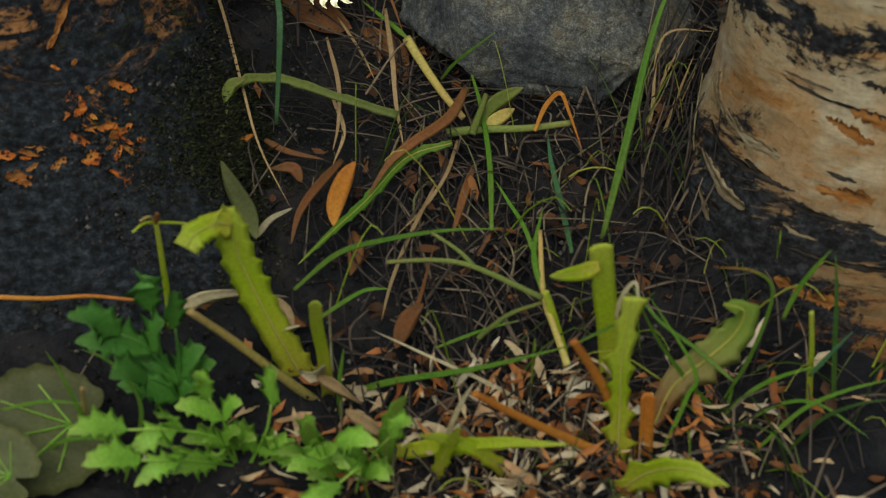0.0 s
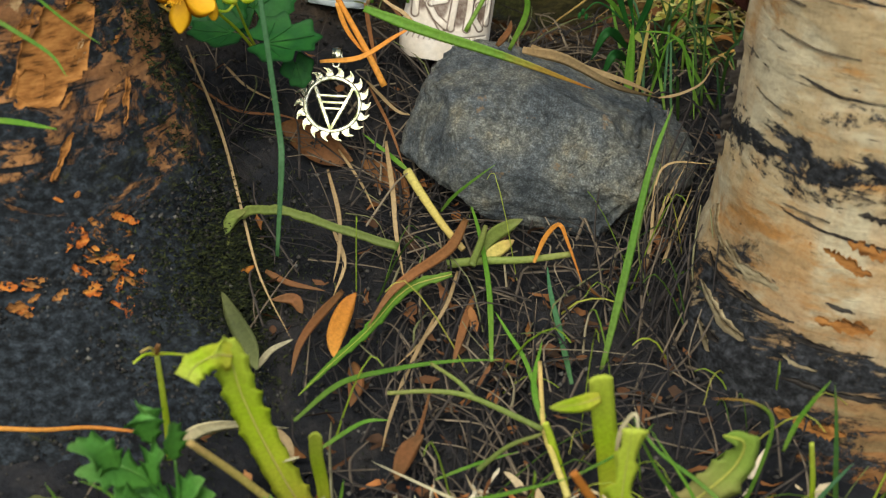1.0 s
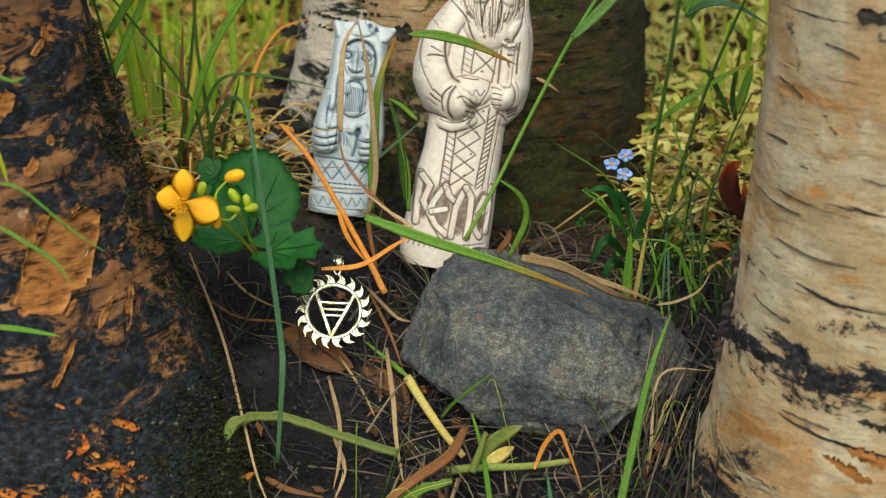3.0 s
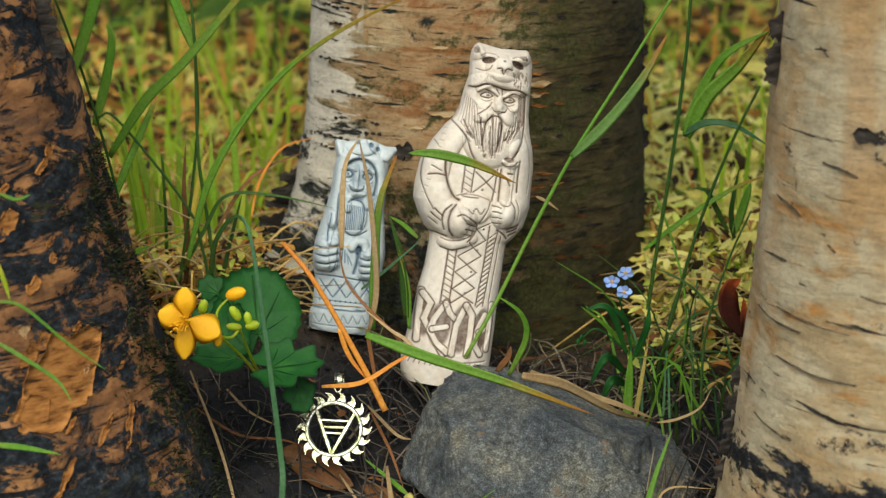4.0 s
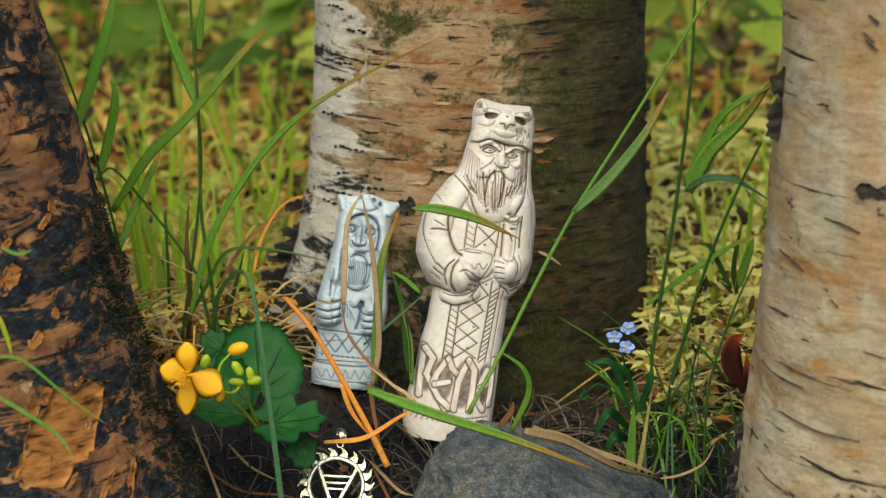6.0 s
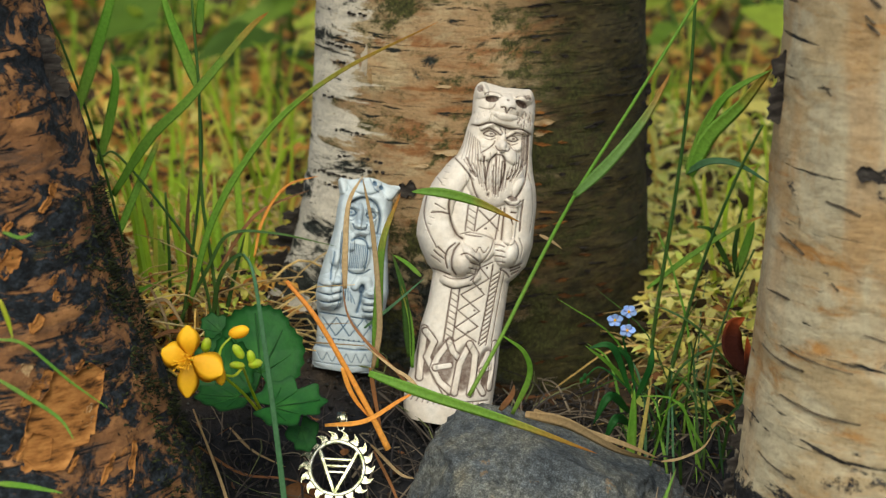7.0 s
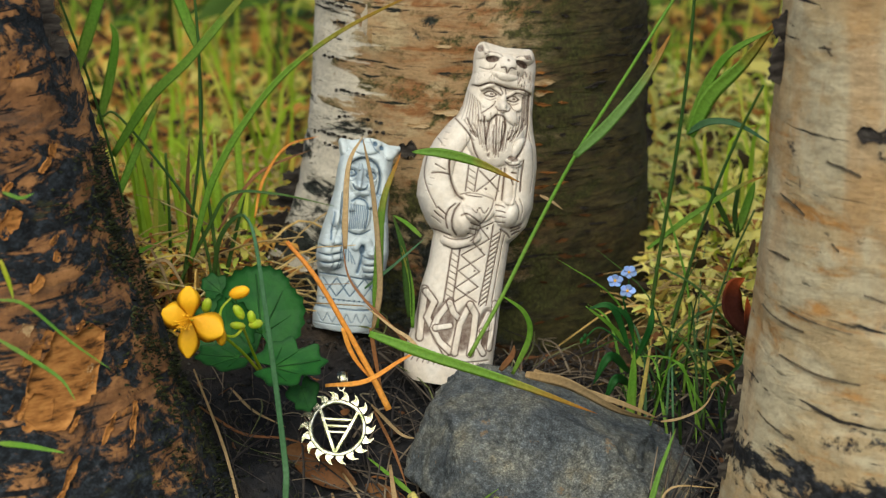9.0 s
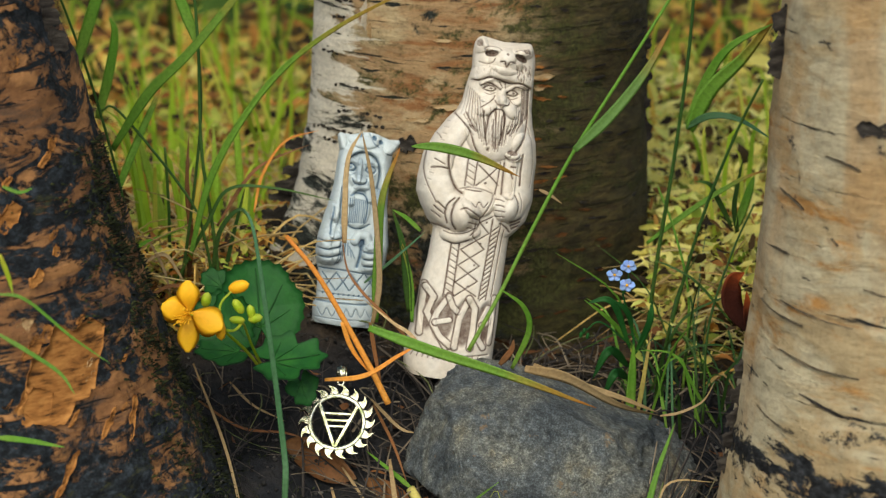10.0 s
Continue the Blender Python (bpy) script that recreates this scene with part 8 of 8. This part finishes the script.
def front_litter():
    rnd = random.Random(21)
    straws, leaves, clods, greens = [], [], [], []
    for i in range(1350):
        x = rnd.gauss(0.035, 0.06)
        y = rnd.uniform(-0.36, 0.0)
        if x < -0.035 and rnd.random() < 0.75:
            x = rnd.gauss(0.05, 0.05)
        p = on_ground(x, y, rnd.uniform(0.002, 0.010))
        a = rnd.gauss(1.45, 0.7) if rnd.random() < 0.7 else rnd.uniform(0, 6.3)
        ln = rnd.uniform(0.012, 0.05)
        d = Vector((math.cos(a), math.sin(a), 0)) * ln
        q = p + d
        q.z = float(ground_z(q.x, q.y)) + rnd.uniform(0.002, 0.012)
        m = (p + q) / 2 + Vector((rnd.gauss(0, 0.004), rnd.gauss(0, 0.003), rnd.uniform(0.0, 0.007)))
        straws.append(thin_strand([p, m, q], rnd.uniform(0.0006, 0.0015)))
    for i in range(480):
        x, y = rnd.gauss(0.045, 0.065), rnd.uniform(-0.36, 0.03)
        p = on_ground(x, y, rnd.uniform(0.002, 0.008))
        n = (rnd.gauss(0, 0.5), rnd.gauss(-0.3, 0.5), 1)
        leaves.append(quick_leaf(p, (rnd.gauss(0, 1), rnd.gauss(0, 1), rnd.gauss(0.1, 0.3)), n, rnd.uniform(0.004, 0.014), rnd.uniform(0.002, 0.007), rnd.uniform(-0.4, 0.5)))
    for i in range(230):
        x, y = rnd.uniform(-0.12, 0.0), rnd.uniform(-0.16, 0.0)
        p = on_ground(x, y, rnd.uniform(0.002, 0.008))
        a = rnd.gauss(-0.8, 0.6)
        ln = rnd.uniform(0.008, 0.04)
        q = p + Vector((math.cos(a), math.sin(a), 0)) * ln
        q.z = float(ground_z(q.x, q.y)) + rnd.uniform(0.003, 0.010)
        straws.append(thin_strand([p, (p + q) / 2 + Vector((rnd.gauss(0, 0.003), 0, rnd.uniform(0, 0.004))), q], rnd.uniform(0.0004, 0.0010)))
    for i in range(90):
        x, y = rnd.gauss(0.090, 0.012), rnd.uniform(-0.19, -0.10)
        p = on_ground(x, y, 0.002)
        q = p + Vector((rnd.uniform(0.0, 0.02), rnd.uniform(0.0, 0.03), rnd.uniform(0.015, 0.05)))
        straws.append(thin_strand([p, (p + q) / 2 + Vector((rnd.gauss(-0.003, 0.003), -0.006, 0)), q], rnd.uniform(0.0007, 0.0014)))
    for tree, skin, a0, a1, z0, z1, count in ((birch_left, skin_left, -88, -8, -0.09, 0.0, 3200),):
        for i in range(count):
            a = radians(rnd.uniform(a0, a1))
            p = tree.location + skin(a, z0 + (z1 - z0) * rnd.random(), 0.0004)
            r = rnd.uniform(0.0003, 0.0013)
            ver = [p + Vector(v) * (r * rnd.uniform(0.6, 1.3)) for v in ((1, 0, 0), (-1, 0.1, 0), (0, 1, 0.2), (0, -1, 0), (0.1, 0, 0.9), (0, 0, -0.9))]
            clods.append((ver, [(0, 2, 4), (2, 1, 4), (1, 3, 4), (3, 0, 4), (2, 0, 5), (1, 2, 5), (3, 1, 5), (0, 3, 5)], [0.5] * 6))
    chaff = []
    for i in range(1000):
        x, y = rnd.gauss(0.03, 0.045), rnd.uniform(-0.37, -0.245)
        p = on_ground(x, y, rnd.uniform(0.003, 0.012))
        sz = rnd.uniform(0.003, 0.016)
        chaff.append(quick_leaf(p, (rnd.gauss(0, 1), rnd.gauss(0, 1), rnd.gauss(0.2, 0.4)), (rnd.gauss(0, 0.5), rnd.gauss(-0.6, 0.4), 1), sz, min(0.004, sz * rnd.uniform(0.12, 0.45)), rnd.uniform(-0.9, 0.9)))
    batch("chaff", chaff, CHAFF_MIX, "bleached and orange crumbs of dry leaves at the front of the bank", "litter")
    for i in range(6500):
        x, y = rnd.uniform(-0.17, 0.12), rnd.uniform(-0.36, 0.02)
        p = on_ground(x, y, rnd.uniform(0.0, 0.006))
        r = rnd.uniform(0.0004, 0.0014)
        ver = [p + Vector(v) * (r * rnd.uniform(0.6, 1.3)) for v in ((1, 0, 0), (-1, 0.1, 0), (0, 1, 0.2), (0, -1, 0), (0.1, 0, 0.9), (0, 0, -0.9))]
        clods.append((ver, [(0, 2, 4), (2, 1, 4), (1, 3, 4), (3, 0, 4), (2, 0, 5), (1, 2, 5), (3, 1, 5), (0, 3, 5)], [0.5] * 6))
    for i in range(110):
        x = rnd.gauss(0.05, 0.06) if rnd.random() < 0.6 else rnd.uniform(0.07, 0.18)
        y = rnd.uniform(-0.36, -0.12)
        p = on_ground(x, y)
        lean = Vector((rnd.gauss(0, 0.5), rnd.gauss(-0.25, 0.35), rnd.uniform(0.4, 1))).normalized()
        ln = rnd.uniform(0.02, 0.05)
        q = p + lean * ln
        greens.append(thin_strand([p, (p + q) / 2 + Vector((0, 0, 0.004)), q, q + Vector((lean.x * 0.6, lean.y * 0.6, -0.15)) * ln * 0.5], rnd.uniform(0.0005, 0.0012)))
    batch("straw_litter", straws, STRAW_MIX, "tangle of fine dry straw covering the bank", "litter")
    batch("leaf_litter", leaves, BROWN_MIX, "crumbled brown leaf litter scattered on the bank", "litter")
    batch("earth_crumbs", clods, CLOD_MIX, "dark crumbs of earth and grit on the bank", "soil")
    batch("young_grass", greens, FAR_GREEN, "fine young grass sprouting through the litter", "grass")


front_litter()


def trunk_moss():
    """Short moss on the foot and edge of the leaning trunk and on the dark bank beside it."""
    rnd = random.Random(5)
    out = []
    base = Vector((-0.190, -0.105, 0.0))
    for i in range(14000):
        if i % 3 == 0:
            x, y = rnd.gauss(-0.085, 0.02), rnd.gauss(-0.16, 0.05)
            p = on_ground(x, y, 0.001)
            n = Vector((0, -0.4, 1))
        else:
            if i % 3 == 1:
                a, z = radians(rnd.gauss(-30, 11)), rnd.gauss(-0.035, 0.014)
            else:
                a, z = radians(rnd.gauss(-8, 11)), rnd.uniform(-0.02, 0.13)
                if noise.noise(Vector((a * 9, z * 60, 3.0))) < rnd.uniform(-0.25, 0.25):
                    continue
            p = base + skin_left(a, z, 0.0005)
            n = Vector((math.cos(a), math.sin(a), 0.5))
        d = (n.normalized() + Vector((rnd.gauss(0, 0.5), rnd.gauss(0, 0.5), rnd.gauss(0, 0.5)))).normalized() * rnd.uniform(0.001, 0.0035)
        s = Vector((rnd.gauss(0, 1), rnd.gauss(0, 1), rnd.gauss(0, 1))).normalized() * rnd.uniform(0.0002, 0.0005)
        out.append(([p - s, p + s, p + d, p + Vector((0, 0.0005, 0.0006))], [(0, 1, 2), (1, 3, 2), (3, 0, 2)], [0.5] * 4))
    batch("moss", out, MOSS_MIX, "short dark green moss on the foot of the leaning trunk", "moss")


trunk_moss()


def right_tuft():
    """The thicket of thin dark blades between the middle and the pale trunk."""
    rnd = random.Random(17)
    top = thing("grass_tuft", None, "dense tuft of thin dark green grass beside the boulder", "grass", m=Matrix.Translation((0.105, -0.035, 0)))
    for i in range(44):
        p = Vector((rnd.uniform(-0.022, 0.030), rnd.uniform(-0.03, 0.03), -0.012))
        a = rnd.uniform(0, 2 * math.pi)
        ln = rnd.uniform(0.04, 0.10)
        out = Vector((math.cos(a) * rnd.uniform(0.2, 1.1), math.sin(a) * 0.5, 1)).normalized()
        q = p + out * ln * 0.65
        r = q + Vector((out.x * 1.2, out.y, rnd.uniform(-0.5, 0.5))) * ln * 0.5
        me = plant_mesh("blade", [ribbon([p, (p + q) / 2, q, r], rnd.uniform(0.0007, 0.0016), rings=12)], rnd.choice([DEEP, DEEP, GREEN, BLUEGREEN]))
        part("blade", me, top)


right_tuft()


def far_ground():
    rnd = random.Random(77)
    leaves, blades, green, glow, bright = [], [], [], [], []
    for i in range(14000):
        y = 0.02 + 3.8 * rnd.random() ** 1.7
        w = 0.30 * (y + 0.8) + 0.1
        x = rnd.uniform(-w, w)
        if (y < 0.12 and -0.10 < x < 0.12) or math.hypot(x - 0.019, y - 0.118) < 0.12:
            continue
        p = on_ground(x, y, rnd.uniform(0.0, 0.03))
        sz = rnd.uniform(0.012, 0.036) * (0.5 + 0.35 * min(y, 2))
        leaves.append(quick_leaf(p, (rnd.gauss(0, 1), rnd.gauss(0, 1), rnd.gauss(0.15, 0.35)), (rnd.gauss(0, 0.5), rnd.gauss(-0.5, 0.4), 1), sz, sz * rnd.uniform(0.3, 0.75), rnd.uniform(-0.5, 0.6)))
    for i in range(850):
        y = 0.15 + 3.4 * rnd.random() ** 0.75
        w = 0.30 * (y + 0.8) + 0.1
        x = rnd.uniform(-w, w)
        if math.hypot(x - 0.019, y - 0.118) < 0.12:
            continue
        p = on_ground(x, y)
        ln = rnd.uniform(0.04, 0.14) * (0.6 + 0.2 * y)
        d = Vector((rnd.gauss(0, 0.45), rnd.gauss(-0.1, 0.3), 1)).normalized()
        q = p + d * ln
        e = q + Vector((d.x * 1.5 + rnd.gauss(0, 0.3), d.y, -0.1)) * ln * 0.45
        v = ribbon([p, p + d * ln * 0.5, q, e], rnd.uniform(0.0013, 0.0042) * (0.8 + 0.8 * y), rings=7)
        blades.append(v)
    for i in range(900):
        y = 0.7 + 3.2 * rnd.random()
        w = 0.30 * (y + 0.8) + 0.1
        x = rnd.uniform(-w, w)
        p = on_ground(x, y, rnd.uniform(0.03, 0.16))
        sz = rnd.uniform(0.04, 0.11)
        green.append(quick_leaf(p, (rnd.gauss(0, 1), rnd.gauss(-0.3, 0.8), rnd.gauss(0.1, 0.4)), (rnd.gauss(0, 0.4), rnd.gauss(-0.6, 0.4), 1), sz, sz * rnd.uniform(0.45, 0.8), rnd.uniform(-0.4, 0.3)))
    for i in range(3600):
        y = 0.06 + 0.5 * rnd.random() ** 1.3 if i % 5 < 3 else rnd.uniform(-0.02, 0.20)
        x = (0.113 + 0.09 * rnd.random()) * (0.8 + y)
        p = on_ground(x, y, rnd.uniform(0.0, 0.05))
        sz = rnd.uniform(0.008, 0.028) * min(1.2, 0.45 + 0.9 * max(y, 0))
        glow.append(quick_leaf(p, (rnd.gauss(0, 1), rnd.gauss(0, 1), rnd.gauss(0.15, 0.5)), (rnd.gauss(0, 0.7), rnd.gauss(-0.9, 0.6), 1), sz, sz * rnd.uniform(0.14, 0.6), rnd.uniform(-0.6, 0.6)))
    # strips on both sides of the middle trunk, their sunlight put into the colours
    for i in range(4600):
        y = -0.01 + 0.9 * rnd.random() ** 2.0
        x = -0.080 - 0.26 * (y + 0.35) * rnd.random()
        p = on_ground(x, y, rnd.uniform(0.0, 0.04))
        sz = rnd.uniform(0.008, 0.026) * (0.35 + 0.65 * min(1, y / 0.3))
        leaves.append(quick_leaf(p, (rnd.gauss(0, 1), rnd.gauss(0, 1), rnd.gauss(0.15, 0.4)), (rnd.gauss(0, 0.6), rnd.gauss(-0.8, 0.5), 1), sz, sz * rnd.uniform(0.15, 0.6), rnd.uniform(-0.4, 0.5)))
    for i in range(210):
        y = 0.05 + 0.7 * rnd.random() ** 1.3
        side = -1 if i % 4 else 1
        x = side * (0.115 + 0.17 * (y + 0.25) * rnd.random()) + 0.02
        if math.hypot(x - 0.019, y - 0.118) < 0.12:
            continue
        p = on_ground(x, y)
        ln = rnd.uniform(0.03, 0.09)
        d = Vector((rnd.gauss(0, 0.16), rnd.gauss(-0.05, 0.15), 1)).normalized()
        q = p + d * ln
        bright.append(ribbon([p, p + d * ln * 0.5, q, q + Vector((d.x * 1.5 + rnd.gauss(0, 0.2), d.y, 0.4)) * ln * 0.3], rnd.uniform(0.0014, 0.0034), rings=7))
    for i in range(22000):
        r, a = 0.55 + 3.8 * rnd.random() ** 0.7, rnd.uniform(0, 2 * math.pi)
        x, y = r * math.cos(a), -0.1 + r * math.sin(a)
        if abs(x) < 0.30 * (y + 0.8) + 0.05 or math.hypot(x, y + 0.8) < 0.45 or r < 0.75 and y < 0:
            continue
        p = on_ground(x, y, rnd.uniform(0.0, 0.03))
        if i % 6 == 1:
            sz = rnd.uniform(0.04, 0.11)
            p.z += rnd.uniform(0.03, 0.13)
            green.append(quick_leaf(p, (rnd.gauss(0, 1), rnd.gauss(0, 1), rnd.gauss(0.1, 0.4)), (rnd.gauss(0, 0.4), rnd.gauss(0, 0.4), 1), sz, sz * rnd.uniform(0.45, 0.8), rnd.uniform(-0.4, 0.3)))
        elif i % 3:
            sz = rnd.uniform(0.015, 0.05)
            leaves.append(quick_leaf(p, (rnd.gauss(0, 1), rnd.gauss(0, 1), rnd.gauss(0.15, 0.35)), (rnd.gauss(0, 0.5), rnd.gauss(0, 0.5), 1), sz, sz * rnd.uniform(0.3, 0.75), rnd.uniform(-0.5, 0.6)))
        else:
            ln = rnd.uniform(0.05, 0.16)
            d = Vector((rnd.gauss(0, 0.45), rnd.gauss(0, 0.45), 1)).normalized()
            q = p + d * ln
            blades.append(thin_strand([p, p + d * ln * 0.5, q, q + Vector((d.x * 1.5, d.y * 1.5, -0.1)) * ln * 0.45], rnd.uniform(0.002, 0.004)))
    batch("yellow_leaves", glow, SUN_YELLOW_MIX, "fallen leaves between the birches, sunlight painted as pale yellow-green", "fallen leaves")
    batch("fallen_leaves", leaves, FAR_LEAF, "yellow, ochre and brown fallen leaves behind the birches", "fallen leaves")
    batch("meadow_grass", blades, FAR_GREEN, "bright green and yellow grass behind the birches", "grass")
    tangle = []
    for i in range(900):
        if i % 5:
            x, y = rnd.uniform(-0.17, -0.075), rnd.uniform(-0.01, 0.30)
        else:
            x, y = rnd.uniform(0.095, 0.16), rnd.uniform(-0.02, 0.25)
        p = on_ground(x, y, rnd.uniform(0.0, 0.03))
        ln = rnd.uniform(0.015, 0.06)
        a = rnd.gauss(0, 0.6) + (math.pi if rnd.random() < 0.5 else 0)
        q = p + Vector((math.cos(a), math.sin(a), rnd.gauss(0.1, 0.35))) * ln
        q.z = max(q.z, float(ground_z(q.x, q.y)) + 0.002)
        tangle.append(thin_strand([p, (p + q) / 2 + Vector((0, 0, rnd.uniform(0.0, 0.012))), q], rnd.uniform(0.0007, 0.0018)))
    batch("dry_grass", tangle, PALE_STRAW, "tangle of pale dry grass behind the leaning trunk", "dry grass")
    batch("bright_grass", bright, BRIGHT_MIX, "yellow-green grass beside the trunks, coloured bright as if sunlit", "grass")
    batch("undergrowth", green, FAR_GREEN, "broad green leaves of low undergrowth behind the birches", "undergrowth")


far_ground()
